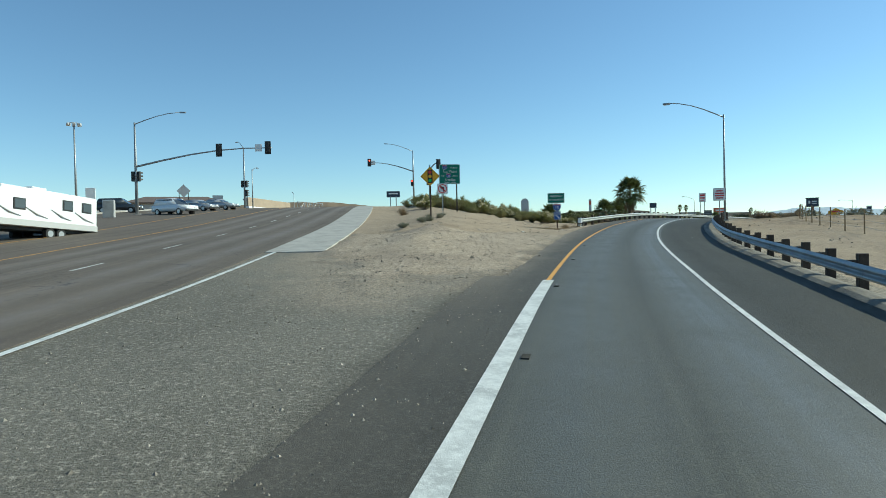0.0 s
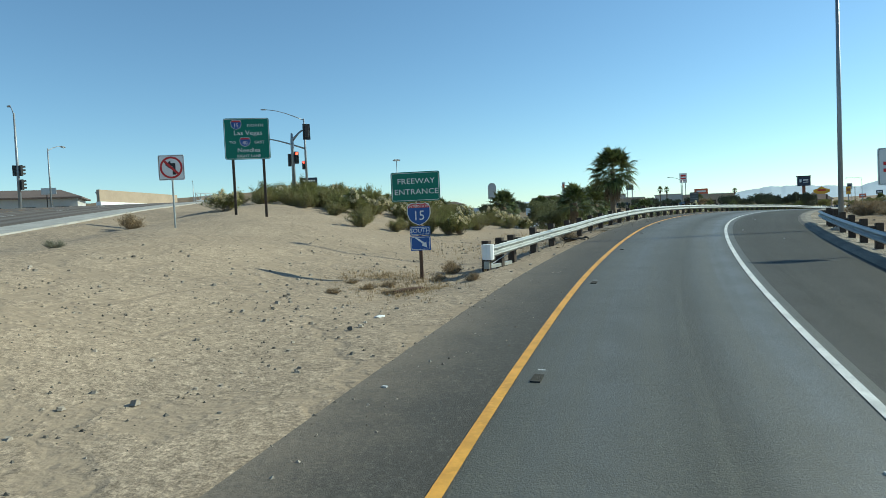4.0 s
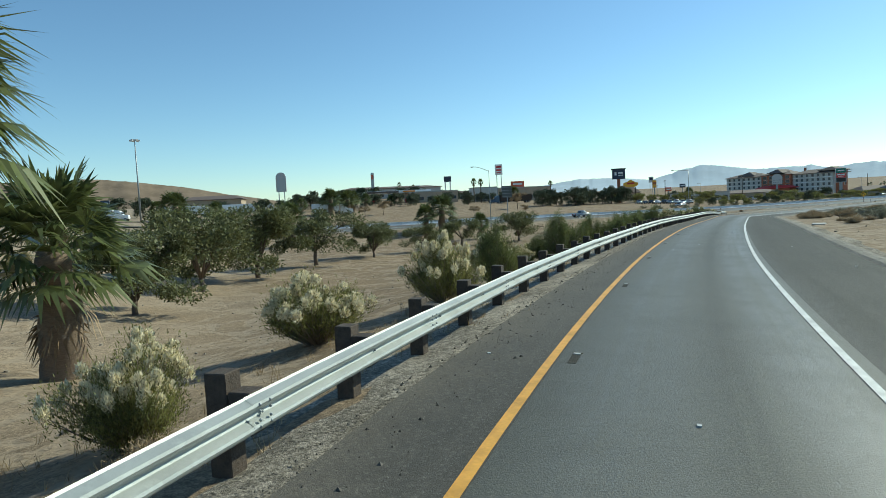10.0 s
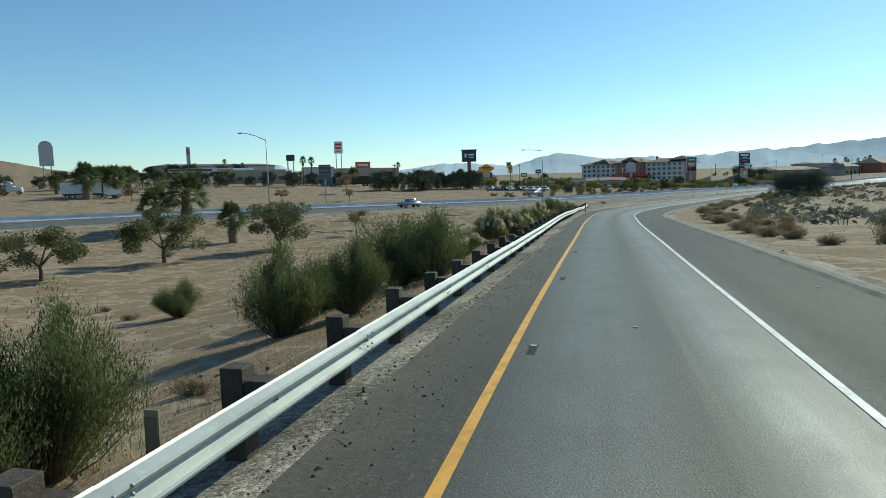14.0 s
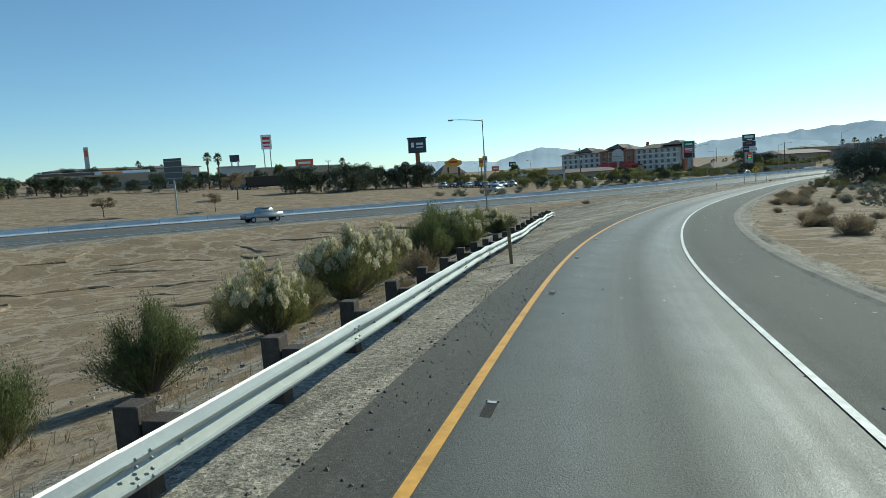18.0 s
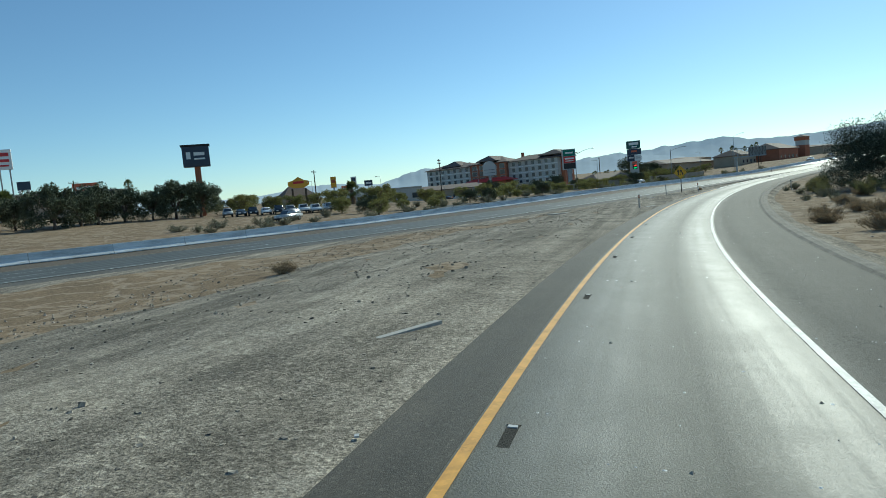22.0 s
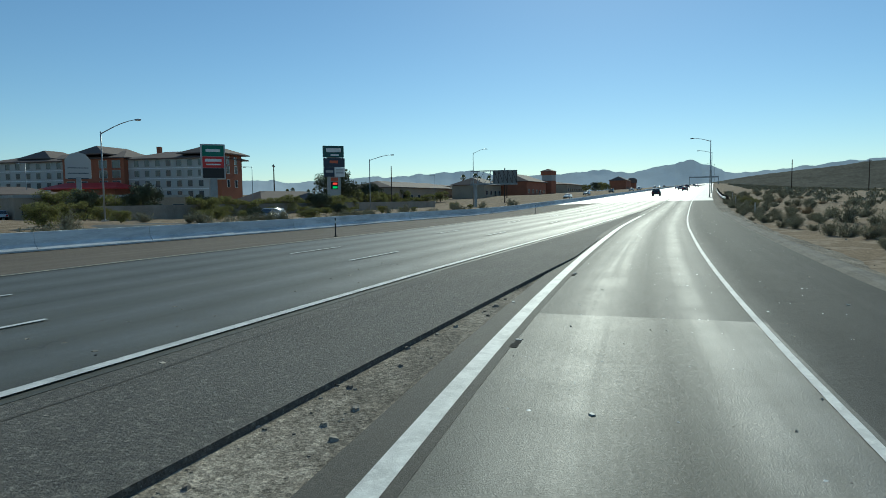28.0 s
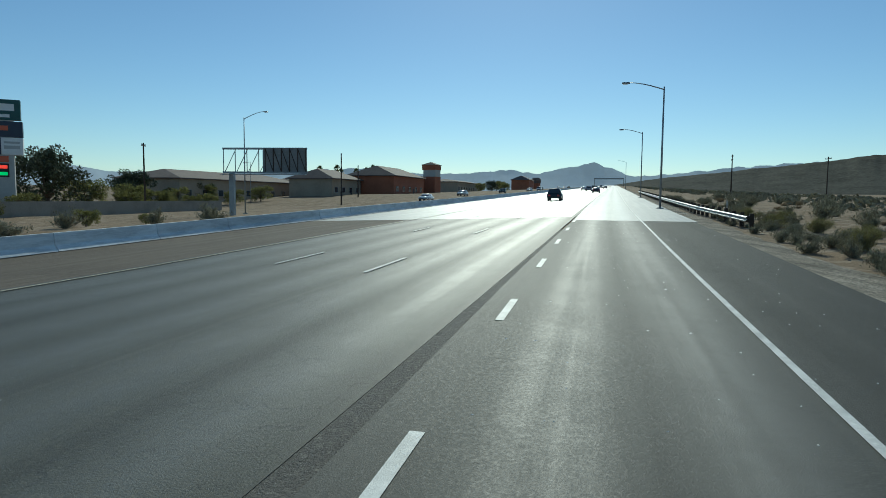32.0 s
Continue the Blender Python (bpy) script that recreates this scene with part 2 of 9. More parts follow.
    if tracks:
        fac = math_("MULTIPLY", math_("MULTIPLY", bands(tracks), ramp_(along, 0.3, 0.6, 0.35, 1.0)), ramp_(noise(0.9, 5), 0.3, 0.62, 0.6, 1.0))
        l.new(math_("ADD", spec, math_("MULTIPLY", fac, gloss - spec)), b.inputs["Specular IOR Level"])
        col = toward(col, math_("MULTIPLY", fac, 0.75), tuple(c * pale for c in rgb))
        ro = math_("ADD", math_("MULTIPLY", ro, math_("SUBTRACT", 1.0, fac)), math_("MULTIPLY", fac, math_("ADD", polished, math_("MULTIPLY", math_("SUBTRACT", g, 0.5), 0.3))))
    if cracks:
        v = n.new("ShaderNodeTexVoronoi")
        v.feature = "DISTANCE_TO_EDGE"
        v.inputs["Scale"].default_value = 0.22
        wob = n.new("ShaderNodeVectorMath")
        wob.operation = "ADD"
        t = n.new("ShaderNodeTexNoise")
        t.inputs["Scale"].default_value, t.inputs["Detail"].default_value = 0.9, 4
        l.new(geo.outputs["Position"], t.inputs["Vector"])
        k = n.new("ShaderNodeVectorMath")
        k.operation = "SCALE"
        k.inputs["Scale"].default_value = 2.2
        l.new(t.outputs["Color"], k.inputs[0])
        l.new(geo.outputs["Position"], wob.inputs[0])
        l.new(k.outputs[0], wob.inputs[1])
        l.new(wob.outputs[0], v.inputs["Vector"])
        col = toward(col, math_("MULTIPLY", ramp_(v.outputs["Distance"], 0.006, 0.0), math_("MULTIPLY", ramp_(noise(0.13, 2), 0.48, 0.6), cracks)), (0.02, 0.02, 0.02))
    if dust:
        off_ = math_("ADD", sep.outputs[0], math_("MULTIPLY", math_("SUBTRACT", noise(0.7, 5), 0.5), 1.6))
        fac = math_("MULTIPLY", ramp_(off_, dust[0], dust[1]), math_("MULTIPLY", ramp_(sep.outputs[1], dust[2] - 14, dust[2] + 10, 0.85, 0.3), ramp_(sep.outputs[1], dust[2] - 40, dust[2] - 26, 0.15, 1.0)))
        col = toward(col, math_("MULTIPLY", fac, ramp_(g, 0.3, 0.6, 0.6, 1.0)), (0.25, 0.205, 0.155))
    if sand:
        at_ = n.new("ShaderNodeAttribute")
        at_.attribute_name = "paving"
        col = toward(col, at_.outputs["Fac"], sand)
        at_ = n.new("ShaderNodeAttribute")
        at_.attribute_name = "sand"
        deep = math_("ADD", at_.outputs["Fac"], math_("ADD", math_("MULTIPLY", math_("SUBTRACT", noise(0.55, 6), 0.5), 4.2), math_("MULTIPLY", math_("SUBTRACT", noise(5.0, 5), 0.5), 1.3)))
        thin_ = math_("MULTIPLY", ramp_(deep, -2.6, 0.2), 0.5)
        full = ramp_(deep, -0.35, 1.3)
        fac = math_("MAXIMUM", thin_, full)
        grit = noise(9.0, 5)
        tan_ = toward((0.42, 0.335, 0.245), math_("MULTIPLY", ramp_(noise(0.3, 6), 0.42, 0.66), 0.8), (0.31, 0.247, 0.183))
        tan_ = toward(tan_, math_("MULTIPLY", ramp_(grit, 0.48, 0.3), 0.5), (0.20, 0.16, 0.12))
        tan_ = toward(tan_, math_("MULTIPLY", ramp_(grit, 0.52, 0.75), 0.5), (0.50, 0.41, 0.31))
        for sc, am in ((24.0, 0.3), (65.0, 0.3)):
            vo = n.new("ShaderNodeTexVoronoi")
            vo.inputs["Scale"].default_value = sc
            l.new(geo.outputs["Position"], vo.inputs["Vector"])
            sp = n.new("ShaderNodeSeparateColor")
            l.new(vo.outputs["Color"], sp.inputs[0])
            hs = n.new("ShaderNodeHueSaturation")
            l.new(ramp_(sp.outputs[0], 0.0, 1.0, 1 - am, 1 + am), hs.inputs["Value"])
            l.new(tan_, hs.inputs["Color"])
            tan_ = hs.outputs["Color"]
        x = n.new("ShaderNodeMix")
        x.data_type = "RGBA"
        l.new(math_("MULTIPLY", fac, ramp_(g, 0.25, 0.6, 0.75, 1.0)), x.inputs["Factor"])
        l.new(col, x.inputs["A"])
        l.new(tan_, x.inputs["B"])
        col = x.outputs["Result"]
    l.new(col, b.inputs["Base Color"])
    l.new(ro, b.inputs["Roughness"])
    bp = n.new("ShaderNodeBump")
    bp.inputs["Strength"].default_value, bp.inputs["Distance"].default_value = bump, 0.02
    l.new(noise(bump_scale, 4), bp.inputs["Height"])
    l.new(bp.outputs["Normal"], b.inputs["Normal"])
    return m


M_DIRT = mat("sandy_ground", (0.375, 0.295, 0.210), 0.95, grain=0.4, scale=7.0, stain=0.5, stain_scale=0.22, bump=0.55, bump_scale=19.0, second=(0.27, 0.215, 0.158), spec=0.1, relief=(0.5, 0.06), rills=0.08, pebbles=((26.0, 0.24), (70.0, 0.24)), drift=(30.0, 58.0, (0.66, 0.61, 0.54)))
M_GRAVEL = mat("gravel_verge", (0.30, 0.262, 0.208), 0.95, grain=0.4, scale=9.0, stain=0.42, stain_scale=0.5, bump=0.8, bump_scale=26.0, spec=0.1, relief=(0.9, 0.10), pebbles=((22.0, 0.35), (55.0, 0.3)), swept=(0.55, 0.28))
M_ASPH = road_mat("asphalt_ramp", (0.096, 0.093, 0.076), 0.62, 0.48, tracks=[(-0.75, 1.25, 0.65), (1.30, 1.05, 0.95)], oil=[(0.25, 0.55, 0.28)], grain=0.28, scale=26.0, stain=0.35, bump=0.42, bump_scale=48.0, streaks=0.5, spec=0.25, pale=1.2, gloss=0.85)
M_ASPH_MERGE = road_mat("asphalt_merge_lane", (0.070, 0.069, 0.060), 0.68, 0.54, tracks=[(-0.75, 0.9, 0.75), (1.0, 0.9, 0.75)], oil=[(0.1, 0.5, 0.35)], grain=0.3, scale=24.0, stain=0.3, bump=0.3, bump_scale=55.0, streaks=0.4, spec=0.25, pale=1.15, gloss=0.62, cracks=0.3)
M_SHOULDER = road_mat("asphalt_outer_shoulder", (0.058, 0.057, 0.050), 0.74, 0.55, tracks=[(1.7, 1.05, 0.5), (3.2, 1.4, 0.1)], grain=0.35, scale=26.0, stain=0.3, bump=0.5, streaks=0.35, spec=0.14, gloss=0.4, cracks=0.6)
M_ASPH_OLD = road_mat("asphalt_grey_old", (0.088, 0.086, 0.069), 0.62, 0.48, tracks=[(-1.0, 1.0, 0.55), (-2.8, 1.0, 0.55), (-4.6, 1.0, 0.5), (-6.4, 1.0, 0.5), (-8.3, 1.0, 0.45), (-10.0, 1.0, 0.45)], grain=0.3, scale=22.0, stain=0.35, bump=0.35, bump_scale=50.0, streaks=0.45, cracks=0.45, spec=0.25, gloss=0.85)
M_STREET = road_mat("asphalt_street", (0.150, 0.122, 0.095), 0.8, 0.5, tracks=[(-1.6, 0.8, 0.6), (-3.4, 0.8, 0.6), (-6.2, 0.8, 0.6), (-8.0, 0.8, 0.6)], grain=0.3, scale=20.0, stain=0.45, bump=0.35, bump_scale=50.0, streaks=0.6, cracks=0.8, spec=0.3)
M_SANDY = road_mat("sand_over_coarse_asphalt", (0.190, 0.172, 0.140), 0.86, 0.6, grain=0.55, scale=16.0, stain=0.4, bump=1.0, bump_scale=30.0, streaks=0.1, spec=0.15, cracks=0.3, sand=(0.066, 0.060, 0.050))
M_COARSE_DARK = road_mat("asphalt_coarse_dark", (0.110, 0.101, 0.086), 0.82, 0.6, grain=0.6, scale=16.0, stain=0.4, bump=1.0, bump_scale=30.0, streaks=0.1, spec=0.35, cracks=0.4)
M_TANASPH = road_mat("asphalt_median_dusty", (0.145, 0.118, 0.090), 0.85, 0.6, grain=0.35, scale=14.0, stain=0.3, bump=0.4, streaks=0.5, spec=0.2, cracks=0.5)
M_DECK = road_mat("concrete_deck", (0.33, 0.32, 0.29), 0.5, 0.4, tracks=[(-0.6, 0.8, 0.8), (1.0, 0.8, 0.8), (-2.8, 0.8, 0.8), (-4.6, 0.8, 0.8), (-6.4, 0.8, 0.8), (-8.3, 0.8, 0.8)], grain=0.15, scale=22.0, stain=0.3, bump=0.2, streaks=0.4, spec=0.6)
M_ASPH_DARK = road_mat("asphalt_shoulder", (0.080, 0.073, 0.061), 0.74, 0.6, grain=0.4, scale=22.0, stain=0.35, bump=0.4, streaks=0.2, spec=0.25, dust=(-1.9, -3.4, 96.0))
M_WHITE = mat("road_paint_white", (0.69, 0.69, 0.65), 0.6, grain=0.2, scale=11.0, stain=0.36, stain_scale=2.4, bump=0.2, bump_scale=50.0)
M_YELLOW_FADED = mat("road_paint_faded_yellow", (0.46, 0.40, 0.27), 0.65, grain=0.3, scale=6.0, stain=0.5, stain_scale=0.8)
M_YELLOW = mat("road_paint_yellow", (0.72, 0.36, 0.06), 0.6, grain=0.15, scale=9.0, stain=0.3, stain_scale=3.0)
M_CONC = mat("concrete", (0.42, 0.40, 0.36), 0.85, grain=0.12, scale=12.0, stain=0.3, stain_scale=1.2, bump=0.2, bump_scale=40.0)
M_BARRIER = mat("barrier_white_paint", (0.78, 0.79, 0.78), 0.8, grain=0.08, scale=6.0, stain=0.5, stain_scale=0.9, second=(0.50, 0.51, 0.50), bump=0.15, bump_scale=30.0, vary=0.08, streak=(0.5, 1.0, 3.5))
M_BASE_BLACK = mat("black_base_strip", (0.030, 0.029, 0.027), 0.95, grain=0.4, scale=12.0, spec=0.05)
M_KERB = mat("dusty_asphalt_kerb", (0.20, 0.178, 0.145), 0.9, grain=0.3, scale=16.0, stain=0.4, stain_scale=0.9, bump=0.5, bump_scale=45.0)
M_GALV = mat("galvanised_steel", (0.37, 0.39, 0.375), 0.5, metal=0.4, grain=0.14, scale=6.0, stain=0.25, stain_scale=1.5, bump=0.08, bump_scale=30.0)
M_POST = mat("dark_timber", (0.060, 0.043, 0.031), 0.85, grain=0.5, scale=14.0, bump=0.4, bump_scale=40.0, vary=0.25)
M_POLE = mat("grey_pole_steel", (0.33, 0.35, 0.36), 0.5, metal=0.5, grain=0.08, scale=5.0, stain=0.2, stain_scale=1.0)
M_BLACK = mat("black_housing", (0.02, 0.02, 0.02), 0.55, grain=0.2, scale=8.0)
M_GREEN = mat("sign_green", (0.0, 0.17, 0.11), 0.45, grain=0.06, scale=3.0, stain=0.12, stain_scale=1.5)
M_BLUE = mat("sign_blue", (0.02, 0.09, 0.32), 0.45, grain=0.06, scale=3.0, stain=0.12, stain_scale=1.5)
M_RED = mat("sign_red", (0.55, 0.03, 0.03), 0.45, grain=0.05, scale=3.0)
M_AMBER = mat("sign_yellow", (0.80, 0.42, 0.02), 0.45, grain=0.06, scale=3.0, stain=0.1, stain_scale=2.0)
M_SIGNWHITE = mat("sign_white", (0.82, 0.82, 0.80), 0.45, grain=0.05, scale=3.0, stain=0.08)
M_REDLAMP = mat("red_lamp", (1.0, 0.05, 0.03), 0.3, emit=6.0)
M_DARKLENS = mat("dark_lens", (0.03, 0.03, 0.028), 0.2)
M_BARK = mat("bark", (0.13, 0.10, 0.075), 0.9, grain=0.4, scale=9.0, bump=0.6, bump_scale=25.0)
M_PALMTRUNK = mat("palm_trunk", (0.20, 0.145, 0.10), 0.9, grain=0.4, scale=7.0, bump=0.8, bump_scale=20.0, streak=(1, 1, 4))
M_PALM = mat("palm_leaf", (0.125, 0.145, 0.05), 0.36, grain=0.25, scale=4.0, vary=0.5, thin=0.3)
M_PALMDRY = mat("palm_dry_skirt", (0.24, 0.17, 0.10), 0.85, grain=0.3, scale=6.0, vary=0.35)
M_SAGE = mat("brush_green", (0.185, 0.182, 0.062), 0.75, grain=0.3, scale=3.0, vary=0.55, thin=0.45)
M_GREYSCRUB = mat("brush_grey", (0.205, 0.195, 0.130), 0.85, grain=0.3, scale=3.0, vary=0.4, thin=0.25)
M_GREYGREEN = mat("brush_grey_green", (0.215, 0.215, 0.145), 0.85, grain=0.3, scale=3.0, vary=0.35, thin=0.3)
M_MARKER = mat("weathered_brown_marker", (0.26, 0.19, 0.10), 0.8, grain=0.3, scale=9.0, stain=0.4, stain_scale=3.0)
M_OLIVE = mat("brush_olive", (0.225, 0.205, 0.078), 0.8, grain=0.3, scale=3.0, vary=0.45, thin=0.3)
M_BROOM = mat("broom_green", (0.135, 0.150, 0.052), 0.7, grain=0.3, scale=2.0, vary=0.6, thin=0.4)
M_BLOOM = mat("white_bloom", (0.78, 0.70, 0.50), 0.85, grain=0.2, scale=5.0, vary=0.2, thin=0.3)
M_STRAW = mat("straw", (0.34, 0.25, 0.14), 0.85, grain=0.2, scale=3.0, vary=0.4, thin=0.3)
M_YELLOWGRASS = mat("yellow_green_grass", (0.24, 0.23, 0.07), 0.8, grain=0.2, scale=3.0, vary=0.4, thin=0.3)
M_DRY = mat("dry_brush", (0.30, 0.22, 0.13), 0.85, grain=0.3, scale=3.0, vary=0.35, thin=0.25)
M_LEAF = mat("tree_leaf", (0.135, 0.14, 0.055), 0.6, grain=0.3, scale=2.0, vary=0.5, thin=0.3)
M_STUCCO = mat("pale_stucco", (0.50, 0.49, 0.46), 0.9, grain=0.06, scale=2.0, stain=0.12, stain_scale=0.3)
M_BRICKRED = mat("rust_stucco", (0.36, 0.13, 0.07), 0.9, grain=0.08, scale=2.0, stain=0.15, stain_scale=0.4)
M_BLOCK = mat("grey_block_wall", (0.31, 0.28, 0.235), 0.92, grain=0.12, scale=5.0, stain=0.3, stain_scale=0.35, bump=0.2, bump_scale=14.0, vary=0.05)
M_ROOF = mat("brown_roof_tile", (0.16, 0.12, 0.10), 0.85, grain=0.2, scale=3.0, stain=0.2, stain_scale=0.6)
M_TAN = mat("tan_stucco", (0.42, 0.33, 0.24), 0.9, grain=0.08, scale=2.0, stain=0.15, stain_scale=0.3)
M_WINDOW = mat("window_glass", (0.05, 0.06, 0.07), 0.12, spec=0.8)
M_VEH_WHITE = mat("white_paint", (0.80, 0.81, 0.81), 0.28, spec=0.6, grain=0.03, scale=1.0, stain=0.05)
M_VEH_DARK = mat("dark_paint", (0.03, 0.04, 0.05), 0.25, spec=0.6, grain=0.1, scale=1.0)
M_VEH_BLUE = mat("blue_grey_paint", (0.07, 0.11, 0.16), 0.25, spec=0.6, grain=0.1, scale=1.0)
M_VEH_SILVER = mat("silver_paint", (0.45, 0.46, 0.47), 0.3, metal=0.4, grain=0.05, scale=1.0)
M_TYRE = mat("tyre_rubber", (0.02, 0.02, 0.02), 0.85, grain=0.2, scale=10.0)
M_TWIG = mat("grey_twig", (0.21, 0.17, 0.125), 0.9, grain=0.3, scale=12.0, vary=0.3)
M_HILLDARK = mat("brown_scrub_hillside", (0.100, 0.098, 0.080), 0.95, grain=0.5, scale=0.11, stain=0.4, stain_scale=0.012, spec=0.02)
M_HILL = mat("dry_hillside", (0.25, 0.19, 0.135), 0.95, grain=0.15, scale=0.05, stain=0.3, stain_scale=0.012, spec=0.05)
# distance haze is put into this pale blue colour and its glow
M_MOUNT = mat("mountain_painted_haze", (0.34, 0.40, 0.455), 1.0, grain=0.11, scale=0.012, stain=0.15, stain_scale=0.004, spec=0.0, emit=0.54)
M_ROCK = mat("stone", (0.29, 0.25, 0.20), 0.9, grain=0.3, scale=8.0, vary=0.55)
M_DARKROCK = mat("dark_stone", (0.10, 0.088, 0.072), 0.9, grain=0.3, scale=8.0, vary=0.5)


# ---- building helpers ----
def link(name, bm, material, parent=None, label="", smooth=False):
    me = bpy.data.meshes.new(name)
    bm.to_mesh(me)
    bm.free()
    if smooth:
        me.polygons.foreach_set("use_smooth", [True] * len(me.polygons))
    for m in (material if isinstance(material, (list, tuple)) else [material]):
        me.materials.append(m)
    ob = new(name, me)
    if parent is not None:
        ob.parent = parent
    if label:
        ob["label"] = label
    return ob


def part(name, bm, material, parent, label="", smooth=False):
    return link(name, bm, material, parent, label, smooth)


def share(name, mesh, parent, m):
    """One more object on a mesh that is there already."""
    ob = new(name, mesh)
    ob.parent = parent
    ob.matrix_basis = m
    return ob


def thing(name, m, label, category, group=""):
    e = new(name)
    e.empty_display_size = 0.3
    e.matrix_basis = m
    return tagged(e, label, category, group)


def raw(verts, faces):
    bm = bmesh.new()
    vs = [bm.verts.new(v) for v in verts]
    for f in faces:
        try:
            bm.faces.new([vs[i] for i in f])
        except ValueError:
            pass
    return bm


def box(x0, y0, z0, x1, y1, z1, bev=0.0, bm=None):
    b = bm or bmesh.new()
    g = bmesh.ops.create_cube(b, size=1.0, matrix=Matrix.LocRotScale(((x0 + x1) / 2, (y0 + y1) / 2, (z0 + z1) / 2), None, (abs(x1 - x0), abs(y1 - y0), abs(z1 - z0))))
    if bev:
        es = {e for v in g["verts"] for e in v.link_edges}
        bmesh.ops.bevel(b, geom=list(es), offset=bev, segments=1, affect="EDGES")
    return b


def tube(pts, radii, seg=8, bm=None, caps=True):
    """A round bar along a run of points."""
    b = bm or bmesh.new()
    rings = []
    pts = [Vector(p) for p in pts]
    radii = [radii] * len(pts) if isinstance(radii, (int, float)) else list(radii)
    side = None
    for i, p in enumerate(pts):
        d = (pts[min(i + 1, len(pts) - 1)] - pts[max(i - 1, 0)]).normalized()
        if side is None:
            side = d.orthogonal().normalized()
        side = (side - d * side.dot(d)).normalized()
        up = d.cross(side)
        rings.append([b.verts.new(p + radii[i] * (math.cos(a) * side + math.sin(a) * up)) for a in (2 * math.pi * k / seg for k in range(seg))])
    for r0, r1 in zip(rings, rings[1:]):
        for k in range(seg):
            b.faces.new((r0[k], r0[(k + 1) % seg], r1[(k + 1) % seg], r1[k]))
    if caps:
        b.faces.new(rings[0][::-1])
        b.faces.new(rings[-1])
    return b


def plate(outline, thick, bm=None, y=0.0):
    """A flat plate in the x-z plane, facing -y."""
    b = bm or bmesh.new()
    f = [b.verts.new((x, y, z)) for x, z in outline]
    k = [b.verts.new((x, y + thick, z)) for x, z in outline]
    n = len(f)
    b.faces.new(f)
    b.faces.new(k[::-1])
    for i in range(n):
        b.faces.new((f[(i + 1) % n], f[i], k[i], k[(i + 1) % n]))
    bmesh.ops.recalc_face_normals(b, faces=b.faces)
    return b


def rounded(w, h_, r, cz=0.0, cx=0.0, seg=4):
    out = []
    for sx, sz, a0 in ((1, 1, 0), (-1, 1, 90), (-1, -1, 180), (1, -1, 270)):
        for k in range(seg + 1):
            a = radians(a0 + 90 * k / seg)
            out.append((cx + sx * (w / 2 - r) + r * math.cos(a), cz + sz * (h_ / 2 - r) + r * math.sin(a)))
    return out


def words(text, size, parent, x, z, y, material, name="lettering", wide=1.0):
    """Letters on a sign's face, as a thin mesh that faces -y."""
    cu = bpy.data.curves.new("letters", "FONT")
    cu.body, cu.size, cu.align_x, cu.align_y, cu.extrude, cu.resolution_u = text, size, "CENTER", "CENTER", 0.002, 2
    tmp = bpy.data.objects.new("letters", cu)
    scene.collection.objects.link(tmp)
    me = bpy.data.meshes.new_from_object(tmp.evaluated_get(bpy.context.evaluated_depsgraph_get()))
    bpy.data.objects.remove(tmp)
    bpy.data.curves.remove(cu)
    me.materials.clear()
    me.materials.append(material)
    ob = new(name, me)
    ob.parent = parent
    ob.matrix_basis = Matrix.Translation((x, y, z)) @ Matrix.Rotation(radians(90), 4, "X") @ Matrix.Diagonal((wide, 1, 1, 1))
    return ob


# ---- the plan: curves of the roads ----
def spline(points, step=1.0):
    """A smooth run through points, sampled at even steps."""
    P = np.array(points, float)
    P = np.vstack([2 * P[0] - P[1], P, 2 * P[-1] - P[-2]])
    out = []
    for i in range(1, len(P) - 2):
        p0, p1, p2, p3 = P[i - 1:i + 3]
        n = max(2, int(np.linalg.norm(p2 - p1) / step))
        for u in np.linspace(0, 1, n, endpoint=False):
            out.append(0.5 * (2 * p1 + (p2 - p0) * u + (2 * p0 - 5 * p1 + 4 * p2 - p3) * u * u + (3 * p1 - p0 - 3 * p2 + p3) * u ** 3))
    out.append(P[-2])
    return np.array(out)


def fz(x):
    return np.interp(x, [-400, 30, 100, 140, 180, 210, 250, 270, 305, 700, 1500], [1.9, 1.7, 1.35, 0.85, 0.5, 0.5, 0.85, 0.95, 1.33, 10.2, 28.0])


_fx = np.linspace(-600, 2200, 2801)
_fs = np.interp(_fx, [0, 143, 225, 265, 2000], [0.155, 0.147, 0.135, 0.105, 0.1025])
_fy = np.cumsum(_fs)
_fy = _fy - np.interp(250.1, _fx, _fy) + 242.7


def fy(x):
    return np.interp(x, _fx, _fy)


RAMP = spline([(-10.5, -46.0, -1.6), (-3.5, -16.0, -0.75), (0.6, 0.0, 0.02), (4.5, 16.5, 1.02), (9.3, 33.5, 1.92), (15.2, 49.6, 2.81), (22.8, 65.6, 3.51), (32.6, 81.1, 3.81), (44.7, 96.9, 3.80), (59.7, 114.3, 3.65), (77.2, 133.5, 3.14), (95.5, 153.0, 2.55), (115.4, 172.3, 1.70), (140.5, 191.3, 0.94), (169.4, 208.5, 0.42), (201.5, 223.3, 0.33), (234.8, 233.8, 0.60), (269.0, 240.5, 0.96), (304.9, 245.6, 1.35)] + [(x, float(fy(x)) - o, float(fz(x)) + 0.02) for x, o in ((340, 2.25), (375, 1.95), (420, 1.9), (520, 1.9), (700, 1.9), (1000, 1.9), (1400, 1.9))], 1.0)
FREEWAY = np.array([(x, fy(x), fz(x)) for x in np.concatenate([np.arange(-500, 199, 3.0), np.arange(200, 352, 1.0), np.arange(353, 500, 3.0), np.arange(500, 1501, 20.0)])])
